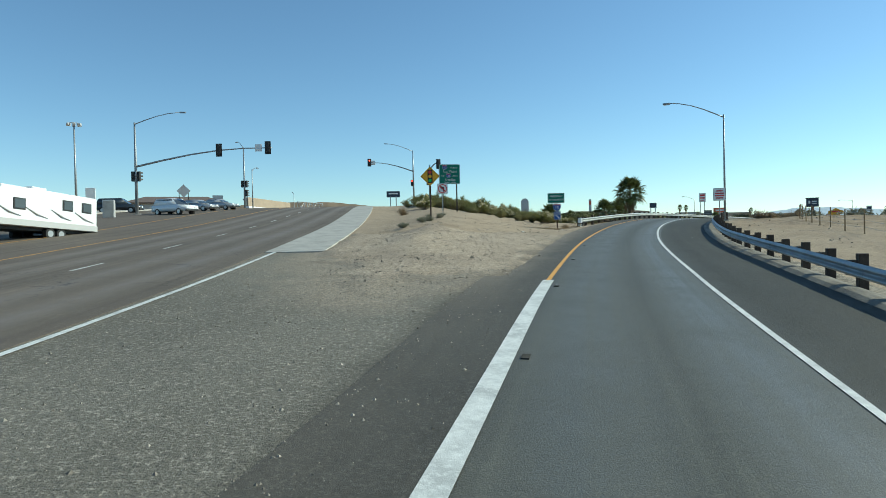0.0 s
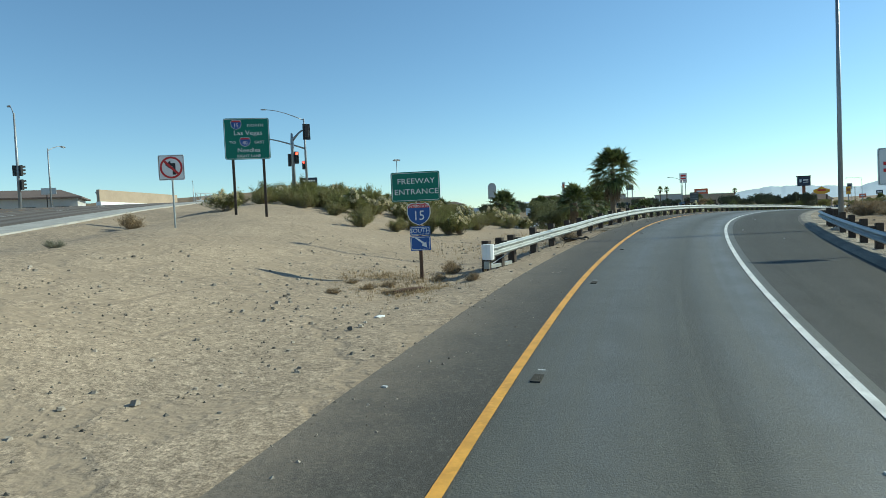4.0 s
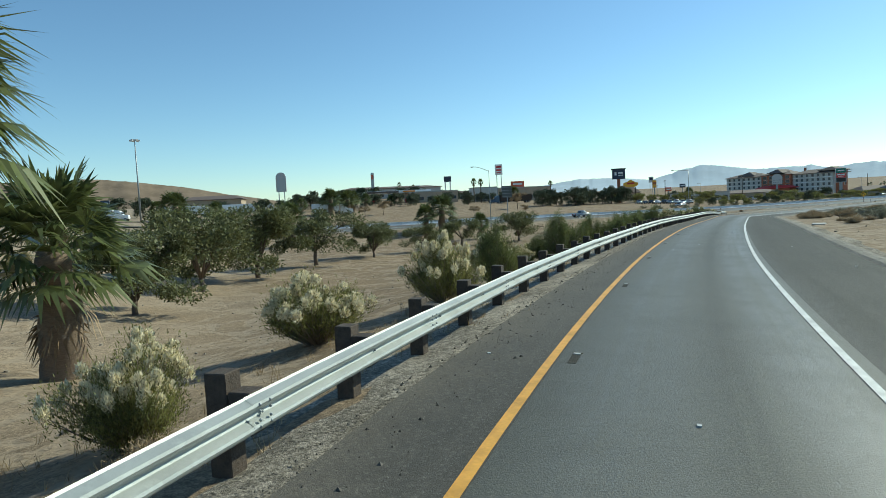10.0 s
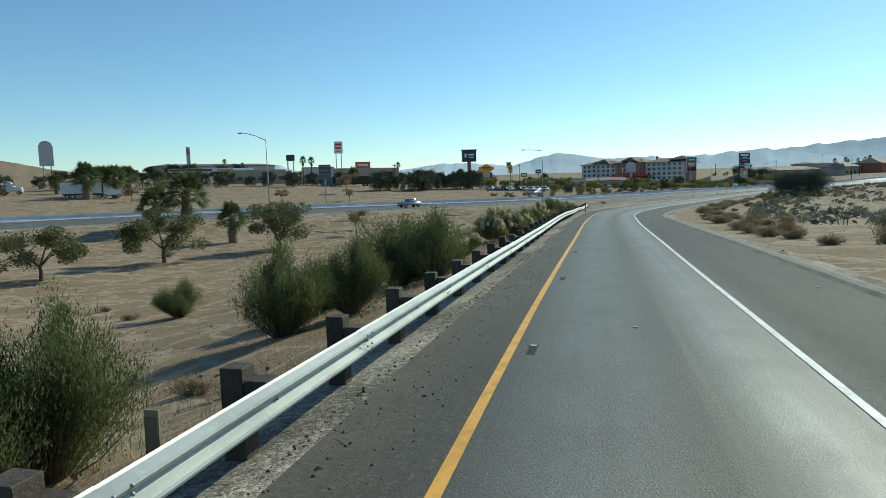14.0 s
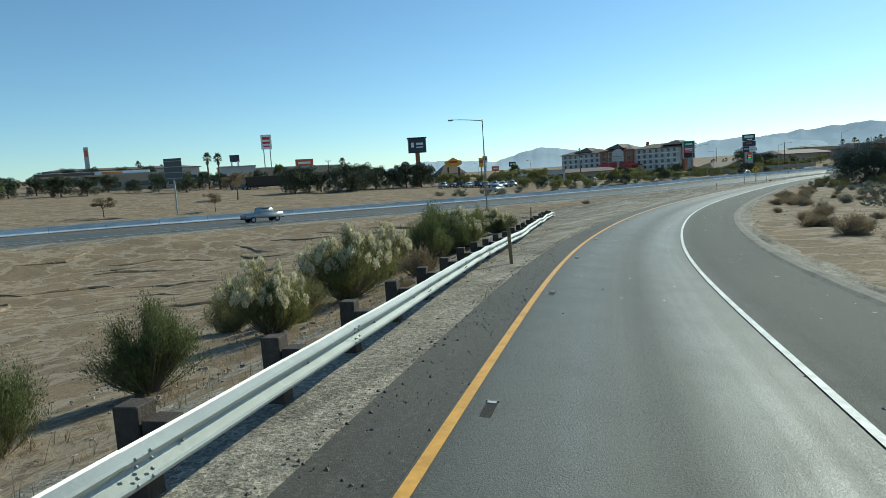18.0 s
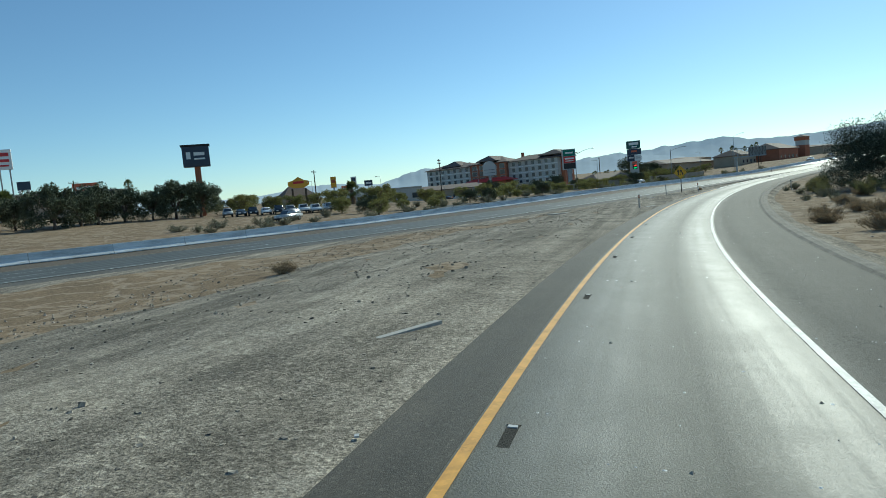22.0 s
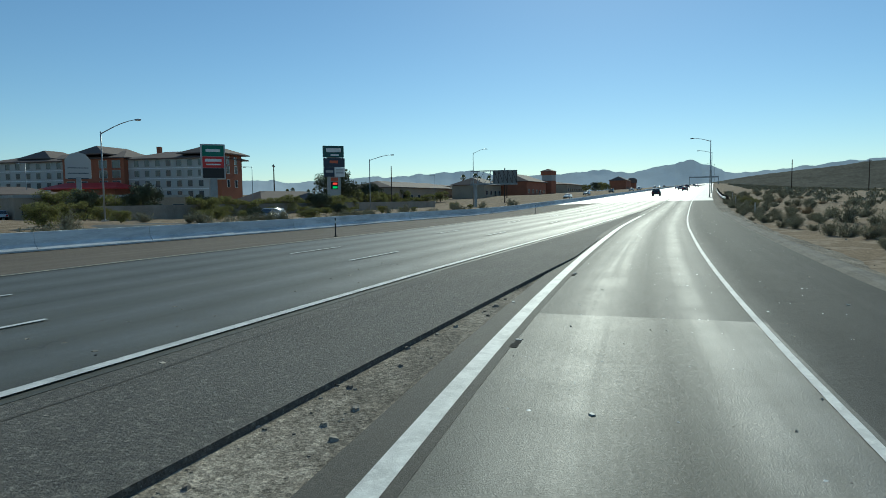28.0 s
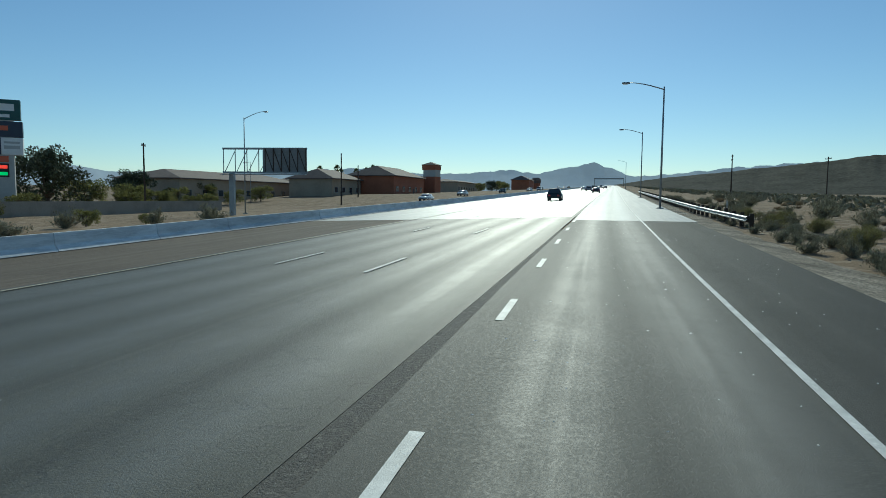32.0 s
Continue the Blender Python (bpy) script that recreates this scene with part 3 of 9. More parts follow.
# the ramp leans into its bend: fall to the right, as a slope, along its run
BANK = np.tan(np.radians(np.interp(np.arange(len(RAMP)), [0, 40, 60, 80, 100, 120, 140, 160, 180, 200, 220, 240, 260, 300, 320, 340, 360, 380], [1.0, 1.0, 1.7, 2.1, 2.45, 2.6, 2.1, 1.4, 1.1, 1.6, 3.1, 4.4, 4.65, 4.65, 3.9, 1.9, 0.4, 0.0])))


def lean(C):
    """The cross fall along a run: the ramp's, the freeway's, or none."""
    return BANK if C is RAMP else -tilt(C[:, 0]) if C is FREEWAY else np.zeros(len(C))


def tilt(x):
    """The freeway's fall towards its median, as a slope."""
    return np.tan(np.radians(np.interp(x, [240, 285, 320, 400], [0.0, 0.8, 1.9, 1.9])))


STREET = spline([(-6.7, -60.0, -2.2), (-6.7, -20.0, -1.0), (-6.7, 0.0, 0.0), (-6.8, 15.0, 0.95), (-7.2, 30.0, 2.1), (-8.0, 45.0, 3.25), (-9.3, 62.0, 4.7), (-11.0, 80.0, 6.1), (-13.5, 105.0, 7.5), (-17.0, 140.0, 8.2), (-22.0, 185.0, 8.0), (-30.0, 260.0, 6.5)], 1.0)


def frame_of(C):
    """Unit side vectors (to the right) along a run of points, in plan."""
    d = np.gradient(C[:, :2], axis=0)
    d /= np.linalg.norm(d, axis=1, keepdims=True)
    return np.stack([d[:, 1], -d[:, 0]], 1)


def length_of(C):
    return np.concatenate([[0], np.cumsum(np.linalg.norm(np.diff(C[:, :2], axis=0), axis=1))])


def ribbon(C, left, right, lift, i0=0, i1=None, cols=2, thick=0.0):
    """A strip of surface along C between two side distances (numbers or arrays, right positive)."""
    S, T = frame_of(C), lean(C)
    i1 = len(C) if i1 is None else i1
    L = np.broadcast_to(np.asarray(left, float), (len(C),))
    R = np.broadcast_to(np.asarray(right, float), (len(C),))
    verts, faces, lane = [], [], []
    run = length_of(C)
    for i in range(i0, i1):
        for k in range(cols):
            o = L[i] + (R[i] - L[i]) * k / (cols - 1)
            lane.append((o, run[i]))
            verts.append((C[i, 0] + S[i, 0] * o, C[i, 1] + S[i, 1] * o, C[i, 2] + lift - o * T[i]))
    n = i1 - i0
    for i in range(n - 1):
        for k in range(cols - 1):
            a = i * cols + k
            faces.append((a, a + 1, a + cols + 1, a + cols))
    if thick:
        m = len(verts)
        verts += [(x, y, z - thick) for x, y, z in verts]
        for i in range(n - 1):
            a, b_ = i * cols, i * cols + cols - 1
            faces.append((a, a + cols, m + a + cols, m + a))
            faces.append((b_ + cols, b_, m + b_, m + b_ + cols))
        for k in range(cols - 1):
            faces.append((k, m + k, m + k + 1, k + 1))
            q = (n - 1) * cols + k
            faces.append((q + 1, m + q + 1, m + q, q))
    bm = raw(verts, faces)
    bm.verts.index_update()
    lay = bm.loops.layers.uv.new("lane")
    for f in bm.faces:
        for lp in f.loops:
            lp[lay].uv = lane[lp.vert.index % len(lane)]
    return bm


def near(C, x, y):
    """Distance, signed side distance and height of the nearest point of a run, for arrays of places."""
    x, y = np.atleast_1d(np.asarray(x, float)), np.atleast_1d(np.asarray(y, float))
    D = C[::2]
    S = frame_of(C)[::2]
    i = np.empty(len(x), int)
    for k in range(0, len(x), 4000):
        i[k:k + 4000] = np.argmin((x[k:k + 4000, None] - D[None, :, 0]) ** 2 + (y[k:k + 4000, None] - D[None, :, 1]) ** 2, axis=1)
    dx, dy = x - D[i, 0], y - D[i, 1]
    run = np.maximum(1e-6, np.hypot(np.gradient(D[:, 0]), np.gradient(D[:, 1])))
    along = np.clip(-dx * S[i, 1] + dy * S[i, 0], -2.0, 2.0)
    side = dx * S[i, 0] + dy * S[i, 1]
    return np.hypot(dx, dy), side, D[i, 2] + along * (np.gradient(D[:, 2]) / run)[i] - np.clip(side, -6.0 if C is RAMP else -21.0, 6.0) * lean(C)[::2][i], i * 2


def bumps(x, y):
    return 0.10 * np.sin(x * 0.37 + 1.3 * np.sin(y * 0.21)) * np.cos(y * 0.29 + 0.7) + 0.05 * np.sin(x * 0.9 + y * 0.6) + 0.03 * np.sin(x * 1.9 - y * 1.4)


def ground_z(x, y):
    """Height of the open ground."""
    x, y = np.atleast_1d(np.asarray(x, float)), np.atleast_1d(np.asarray(y, float))
    d1, s1, z1, _ = near(RAMP, x, y)
    d2, s2, z2, _ = near(FREEWAY, x, y)
    d3, s3, z3, _ = near(STREET, x, y)
    e1 = np.where(s1 > 0, np.maximum(0, d1 - 5.2), np.maximum(0, d1 - 3.6))
    e2 = np.where(s2 < 0, np.maximum(0, d2 - 21.0), np.maximum(0, d2 - 3.0))
    e3 = np.where(s3 < 0, np.maximum(0, d3 - 27.0), np.maximum(0, d3 - 2.6))
    far = np.hypot(x - 180, y - 160)
    infield = (s1 < 0) & (s2 > 0)
    base = np.where(s2 < 0, np.interp(x, [230, 290, 420, 490], [3.2, 0.2, 0.3, 3.2]) + 6.5 * np.clip((y - 225) / 150, 0, 1.6) * np.clip((260 - x) / 140, 0, 1), 1.2) + np.maximum(0, far - 400) * 0.012
    base = np.where(infield, np.interp(x, [-5, 12, 30, 45, 60, 100, 150, 200], [7.0, 3.8, 0.0, -0.1, -0.9, -0.9, 0.2, 0.4]), base)
    wb = np.where(infield, 1 / 12.0 ** 2, np.where(s2 < 0, 1 / np.interp(x, [250, 290, 420, 480], [55.0, 15.0, 15.0, 55.0]) ** 2, 1 / 55.0 ** 2))
    w1, w2, w3 = 1 / (e1 + 0.6) ** 2, 1 / (e2 + 0.6) ** 2, 1 / (e3 + 0.6) ** 2
    z = (w1 * z1 + w2 * z2 + w3 * z3 + wb * base) / (w1 + w2 + w3 + wb)
    g3 = w3 / (w1 + w2 + w3)
    e = np.minimum(np.minimum(e1, e2), e3)
    # the fill falls away behind the guard rail
    fall = np.where(infield, 1.0, 0.0)
    for q in ((e1 - 0.5) / 2.2, (e2 - 2.0) / 10.0, (x - 13.0) / 10.0, (119.0 - x) / 16.0):
        q = np.clip(q, 0, 1)
        fall = fall * q * q * (3 - 2 * q)
    z = z - 0.62 * fall
    # and sinks between the street and the ramp's first bend
    sink = np.where(s1 < 0, np.interp(y, [34, 42, 51, 58, 66, 80, 110], [0, 0.14, 0.42, 0.58, 0.65, 0.55, 0.2]), 0.0)
    for q in ((e1 - 0.1) / 1.5, (e3 - 0.3) / 2.5, (21.0 - x) / 10.0):
        q = np.clip(q, 0, 1)
        sink = sink * q * q * (3 - 2 * q)
    z = z - sink
    return z - 0.07 + np.clip(e / 3.0, 0, 1) * bumps(x, y) + np.clip((e - 0.8) / 5.0, 0, 1) * 0.6 * g3 * (x < 60)


def gz(x, y):
    return float(ground_z(x, y)[0])

# ---- ground and roads ----
def graded(lo, hi, a, b, fine, grow=1.18):
    """Grid lines: even between a and b, ever wider outside."""
    xs = list(np.arange(a, b, fine))
    st = fine
    while xs[-1] < hi:
        st *= grow
        xs.append(xs[-1] + st)
    st = fine
    while xs[0] > lo:
        st *= grow
        xs.insert(0, xs[0] - st)
    return np.array(xs)


gxs, gys = graded(-3500, 4600, -35, 345, 1.6), graded(-3500, 4200, -12, 285, 1.6)
GX, GY = np.meshgrid(gxs, gys)
GZ = ground_z(GX.ravel(), GY.ravel())


def paved_z(x, y):
    """Height of the paving between the street and the ramp's mouth."""
    x, y = np.atleast_1d(np.asarray(x, float)), np.atleast_1d(np.asarray(y, float))
    _, s1, z1, _ = near(RAMP, x, y)
    xs, zs = np.interp(y, STREET[:, 1], STREET[:, 0]), np.interp(y, STREET[:, 1], STREET[:, 2])
    a, b_ = np.maximum(0.0, x - xs), np.maximum(0.0, -s1 - 2.9)
    return zs + (z1 - zs) * a / (a + b_ + 0.01)


_d1, _s1, _z1, _ = near(RAMP, GX.ravel(), GY.ravel())
_in = (_s1 < 2) & (GX.ravel() > np.interp(GY.ravel(), STREET[:, 1], STREET[:, 0]) - 3) & (GY.ravel() < 33)
GZ = np.where(_in, np.minimum(GZ, paved_z(GX.ravel(), GY.ravel()) - 0.3), GZ)
nx, ny = len(gxs), len(gys)
me = bpy.data.meshes.new("ground")
V_ = np.stack([GX.ravel(), GY.ravel(), GZ], 1)
idx_ = np.arange(nx * ny).reshape(ny, nx)
F_ = np.stack([idx_[:-1, :-1], idx_[:-1, 1:], idx_[1:, 1:], idx_[1:, :-1]], -1).reshape(-1, 4)
me.from_pydata(V_.tolist(), [], F_.tolist())
me.polygons.foreach_set("use_smooth", [True] * len(me.polygons))
me.materials.append(M_DIRT)
tagged(new("ground", me), "sandy tan desert ground with scattered stones", "ground", kind="structure")

NR = len(RAMP)
rx = RAMP[:, 0]
_im = int(np.argmin(abs(RAMP[:, 0] - 246)))
tagged(link("road", ribbon(RAMP, -1.95, 1.95, 0.0, 0, _im + 1, cols=5, thick=0.12), M_ASPH), "smooth dark grey asphalt of a curving on-ramp lane", "road", kind="structure")
pl = np.interp(rx, [-12, 2, 4, 8, 17, 28, 36, 48, 62, 75, 88, 108, 132, 160, 195, 225, 255, 288, 300, 318, 340, 520], [-3.2, -3.3, -3.45, -3.35, -2.9, -2.85, -3.05, -2.9, -2.95, -2.75, -2.5, -2.55, -2.5, -2.55, -2.6, -2.5, -2.4, -2.35, -2.42, -2.3, -1.97, -1.97])
tagged(link("merge_lane", ribbon(RAMP, np.where(rx > 289, np.maximum(pl, np.interp(rx, [289, 293], [-1.95, -2.42])), -1.95), 1.95, 0.0, _im, cols=5, thick=0.12), M_ASPH_MERGE), "worn dark grey asphalt of the merging lane", "road", kind="structure")
tagged(link("road_shoulder", ribbon(RAMP, pl, -1.72, 0.004, 0, int(np.argmin(abs(rx - 291))), thick=0.10), M_ASPH_DARK), "dark asphalt shoulder beside the yellow line", "road", kind="structure")
pr = np.interp(rx, [-12, 0, 10, 20, 300], [4.5, 4.45, 4.45, 4.75, 4.85])
tagged(link("road_shoulder", ribbon(RAMP, 1.94, pr, -0.006, thick=0.10), M_SHOULDER), "grey asphalt shoulder outside the white line", "road", kind="structure")
tagged(link("freeway_shoulder", ribbon(FREEWAY, -20.6, -11.4, -0.019, cols=4, thick=0.12), M_TANASPH), "dusty brown asphalt shoulder along the median", "road", kind="structure")
_re = np.stack([RAMP[:, 0] + frame_of(RAMP)[:, 0] * (pl + 0.25), RAMP[:, 1] + frame_of(RAMP)[:, 1] * (pl + 0.25)], 1)
_ok = RAMP[:, 0] > 205
_cr = np.clip((fy(FREEWAY[:, 0]) - np.interp(FREEWAY[:, 0], _re[_ok, 0], _re[_ok, 1])) / 1.006, 0.285, 3.0)
_cr = np.where(FREEWAY[:, 0] < 215, 3.0, _cr)
_fe = np.interp(FREEWAY[:, 0], [288, 293], [0.28, 0.10])
tagged(link("freeway", ribbon(FREEWAY, -11.4, _fe, -0.015, cols=6, thick=0.12), M_ASPH_OLD), "worn grey asphalt of a three-lane freeway", "road", kind="structure")
tagged(link("freeway_shoulder", ribbon(FREEWAY, _fe, np.maximum(_cr, _fe + 0.005), -0.021, 0, int(np.argmin(abs(FREEWAY[:, 0] - 336))), cols=3, thick=0.12), M_COARSE_DARK), "coarse grey asphalt beside the freeway's edge line", "road", kind="structure")
_w = 0.74 + 0.018 * np.sin(np.arange(len(FREEWAY)) * 1.9) + 0.012 * np.sin(np.arange(len(FREEWAY)) * 0.7)
tagged(link("paving_joint", ribbon(FREEWAY, _w - 0.022, _w + 0.022, -0.016, 0, int(np.argmin(abs(FREEWAY[:, 0] - 300)))), M_ASPH_DARK), "open dark paving joint along the freeway shoulder", "joint", kind="structure")
tagged(link("street", ribbon(STREET, -27.0, 0.0, 0.0, cols=6, thick=0.12), M_STREET), "worn brownish asphalt of a wide street", "road", kind="structure")

# pale concrete where the freeway runs on to the bridge
_i = int(np.argmin(abs(rx - 343)))
tagged(link("bridge_deck", ribbon(RAMP, -1.9, 5.0, 0.004, _i, NR, cols=5, thick=0.1), M_DECK), "pale concrete bridge deck of the merging lane", "road", kind="structure")
_j = int(np.argmin(abs(FREEWAY[:, 0] - 347)))
tagged(link("bridge_deck", ribbon(FREEWAY, -20.5, -0.15, -0.010, _j, len(FREEWAY), cols=6, thick=0.1), M_DECK), "pale concrete bridge deck of the freeway", "road", kind="structure")


def painted(name, C, off, w, mat_, i0, i1, lift=0.009, dash=None, label="", anchor=None):
    """A line along a road, whole or in dashes (length, period); anchor: the x at which one dash begins."""
    if dash is None:
        return tagged(link(name, ribbon(C, off - w / 2, off + w / 2, lift, i0, i1), mat_), label, "road marking", kind="structure")
    s = length_of(C)
    verts, faces = [], []
    S = frame_of(C)
    T = lean(C)
    a = s[i0]
    if anchor is not None:
        a += (float(np.interp(anchor, C[:, 0], s)) - a) % dash[1]
    while a + dash[0] < s[min(i1, len(C) - 1)]:
        q = []
        for d in np.linspace(a, a + dash[0], 3):
            c_ = [np.interp(d, s, C[:, k]) for k in range(3)]
            n_ = [np.interp(d, s, S[:, k]) for k in range(2)]
            o_ = np.interp(d, s, off) if hasattr(off, "__len__") else off
            for e in (-w / 2, w / 2):
                q.append((c_[0] + n_[0] * (o_ + e), c_[1] + n_[1] * (o_ + e), c_[2] + lift - (o_ + e) * float(np.interp(d, s, T))))
        m = len(verts)
        verts += q
        faces += [(m, m + 1, m + 3, m + 2), (m + 2, m + 3, m + 5, m + 4)]
        a += dash[1]
    return tagged(link(name, raw(verts, faces), mat_), label, "road marking", kind="structure")


i_y0 = int(np.argmin(abs(RAMP[:, 1] - 16.6)))
i_y1 = int(np.argmin(abs(rx - 222)))
i_w1 = int(np.argmin(abs(rx - 292.0))) + 1
ri = np.arange(NR)
# side distances of the lane's two edge lines along the ramp
LINE_L = np.interp(ri, [40, 64, 88, 104, 120, 136, 152, 168, 184, 200, 216, 240, 264, 280, 304, 320, 336, 352, 368, 392, 416, 430, 440], [-1.86, -1.73, -1.63, -1.63, -1.70, -1.79, -1.81, -1.78, -1.73, -1.66, -1.62, -1.65, -1.69, -1.65, -1.59, -1.62, -1.74, -1.86, -1.93, -1.96, -1.94, -1.88, -1.85])
LINE_R = np.interp(ri, [40, 64, 80, 96, 112, 128, 152, 168, 184, 200, 224, 248, 264, 280, 304, 320, 344, 360, 384, 408, 432, 464], [2.05, 1.91, 1.79, 1.72, 1.69, 1.69, 1.74, 1.82, 1.92, 1.98, 2.02, 2.04, 2.01, 1.94, 1.84, 1.83, 1.90, 1.89, 1.84, 1.82, 1.89, 1.94])
painted("marking_yellow", RAMP, LINE_L, 0.112, M_YELLOW, i_y0 - 1, i_y1, label="yellow edge line along the ramp")
painted("marking_white", RAMP, LINE_L, 0.27, M_WHITE, 0, i_y0, label="broad white line at the ramp's mouth")
painted("marking_white", RAMP, LINE_L, 0.23, M_WHITE, i_y1, i_w1, label="broad white gore line of the ramp")
painted("marking_dashes", RAMP, -1.85, 0.14, M_WHITE, int(np.argmin(abs(rx - 292.5))), int(np.argmin(abs(rx - 700))), dash=(1.95, 6.7), anchor=294.2, label="short broad white dashes of the merging lane")
painted("marking_white", RAMP, LINE_R, 0.108, M_WHITE, 0, NR, label="white edge line of the ramp")
fxs = FREEWAY[:, 0]
painted("marking_white", FREEWAY, 0.0, 0.19, M_WHITE, 0, int(np.argmin(abs(fxs - 291))) + 1, label="white edge line of the freeway")
for o, xs in ((-3.6, 292.1), (-7.15, 293.9)):
    painted("marking_dashes", FREEWAY, o, 0.13, M_WHITE, int(np.argmin(abs(fxs + 280))), len(FREEWAY), dash=(3.4, 13.6), anchor=xs, label="white lane dashes of the freeway")
painted("marking_yellow", FREEWAY, -11.0, 0.12, M_YELLOW_FADED, 0, len(FREEWAY), label="faded yellow median line of the freeway")
painted("marking_white", STREET, np.interp(STREET[:, 1], [0, 15, 26], [0.02, 0.3, 0.45]), 0.16, M_WHITE, 0, int(np.argmin(abs(STREET[:, 1] - 26))), label="white edge line of the street")
painted("marking_yellow", STREET, -9.6, 0.12, M_YELLOW, 0, len(STREET), label="faded yellow line of the street")
painted("marking_yellow", STREET, -15.0, 0.12, M_YELLOW, 0, len(STREET), label="faded yellow line of the street")
painted("marking_dashes", STREET, -4.9, 0.12, M_WHITE, 0, len(STREET), dash=(2.1, 7.3), label="white lane dashes of the street")


# ---- helpers for placing ----
def heading(C, i):
    d = C[min(i + 2, len(C) - 1)] - C[max(i - 2, 0)]
    return math.degrees(math.atan2(-d[0], d[1]))


def beside(C, i, off):
    S = frame_of(C)
    return float(C[i, 0] + S[i, 0] * off), float(C[i, 1] + S[i, 1] * off), float(C[i, 2] - off * lean(C)[i])


def ramp_i(x, y):
    return int(near(RAMP, x, y)[3][0])


# rim of the blown sand at the tip of the gore
edge_x, edge_y = [-9, -4.1, -3.6, -2.3, -1.7, -1.1, 0.2, 0.9, 1.7, 2.9, 5.0, 7.8, 9.0], [23, 21.5, 19.5, 14.6, 13.6, 14.7, 16.7, 16.4, 16.1, 20.3, 28.3, 38.5, 43.0]
ex_, ey_ = np.linspace(-9, 9, 220), np.interp(np.linspace(-9, 9, 220), edge_x, edge_y)
for _ in range(6):
    ey_[1:-1] = (ey_[:-2] + ey_[1:-1] * 2 + ey_[2:]) / 4


def sand_rim(x, y):
    """Distance inside the rim of the sand, negative on the bare paving."""
    d = np.sqrt(((x[:, None] - ex_[None]) ** 2 + (y[:, None] - ey_[None]) ** 2).min(1)) * np.sign(y - np.interp(x, ex_, ey_))
    return np.minimum(d, np.where(y > 21.5, (x - np.interp(y, STREET[:, 1], STREET[:, 0]) - 2.2) * 1.6, d))


def sanded(me):
    """Give a mesh its depth of sand, and where the shoulder's dark paving lies under it."""
    q = np.array([v.co[:] for v in me.vertices])
    _, side, _, i = near(RAMP, q[:, 0], q[:, 1])
    for name, v in (("sand", sand_rim(q[:, 0], q[:, 1])), ("paving", np.clip((side - pl[i.astype(int)] - 0.1) / 0.3, 0, 1))):
        at_ = me.attributes.new(name, "FLOAT", "POINT")
        at_.data.foreach_set("value", np.asarray(v, np.float32))


# paved gore between the street and the ramp's mouth
i_s = int(np.argmin(abs(RAMP[:, 1] - 36)))
S_ = frame_of(RAMP)
vg, fg = [], []
for i in range(0, i_s):
    ex, ey = RAMP[i, 0] + S_[i, 0] * (pl[i] + 0.3), RAMP[i, 1] + S_[i, 1] * (pl[i] + 0.3)
    xl = float(np.interp(RAMP[i, 1], STREET[:, 1], STREET[:, 0])) - 0.2
    y = RAMP[i, 1]
    for k in range(9):
        u = k / 8
        px, py = xl + (ex - xl) * u, y + (ey - y) * u
        vg.append((px, py, float(paved_z(px, py)[0]) - 0.014))
for i in range(i_s - 1):
    for k in range(8):
        a = i * 9 + k
        fg.append((a, a + 1, a + 10, a + 9))
gore = link("paved_gore", raw(vg, fg), M_SANDY)
tagged(gore, "coarse worn grey asphalt between street and ramp, dusted with sand", "pavement", kind="structure")
sanded(gore.data)

# sandy mound at the tip of the gore, thinning out over the paving
mx, my = np.meshgrid(np.arange(-5.2, 9.6, 0.28), np.arange(12.4, 37.5, 0.28))
mx, my = mx.ravel() + 0.06 * np.sin(my.ravel() * 9), my.ravel()
dd = sand_rim(mx, my)
rag = 0.35 * np.sin(mx * 2.7 + 1.9 * np.sin(my * 1.3)) + 0.28 * np.sin(my * 3.9 + mx * 1.7) + 0.2 * np.sin(mx * 7.1 - my * 5.3) + 0.12 * np.sin(mx * 13 + my * 11)
rag = rag * np.clip(1.0 - (mx - 0.4) / 1.2, 0.12, 1.0)
de = dd + rag
pz = paved_z(mx, my)
lowz = pz - 0.045 + 0.065 * np.clip((de + 0.4) / 1.4, 0, 1) + 0.035 * np.clip(de / 2.5, 0, 1) * (1.2 + 0.7 * rag) + 0.10 * np.clip(dd / 5.0, 0, 1)
blend_ = np.clip((dd - 1.5) / 6.0, 0, 1) ** 1.5
mz = lowz * (1 - blend_) + (ground_z(mx, my) + 0.02 + 0.03 * rag) * blend_
mz = np.where(my > 35.5, mz - (my - 35.5) * 0.12, mz)
nmx = len(np.arange(-5.2, 9.6, 0.28))
nmy = len(mx) // nmx
me = bpy.data.meshes.new("sandy_mound")
ii = np.arange(nmx * nmy).reshape(nmy, nmx)
ff = np.stack([ii[:-1, :-1], ii[:-1, 1:], ii[1:, 1:], ii[1:, :-1]], -1).reshape(-1, 4)
keep = (de[ff].max(1) > -0.9) & (near(RAMP, mx, my)[1][ff].max(1) < -1.9)
me.from_pydata(np.stack([mx, my, mz], 1).tolist(), [], ff[keep].tolist())
me.polygons.foreach_set("use_smooth", [True] * len(me.polygons))
me.materials.append(M_SANDY)
sanded(me)


def mound_z(x, y):
    i = min(max(int(round((x + 5.2) / 0.28)), 0), nmx - 1)
    j = min(max(int(round((y - 12.4) / 0.28)), 0), nmy - 1)
    return float(mz[j * nmx + i])


tagged(new("sandy_mound", me), "windblown tan sand spilling over the paved gore", "sand", kind="structure")

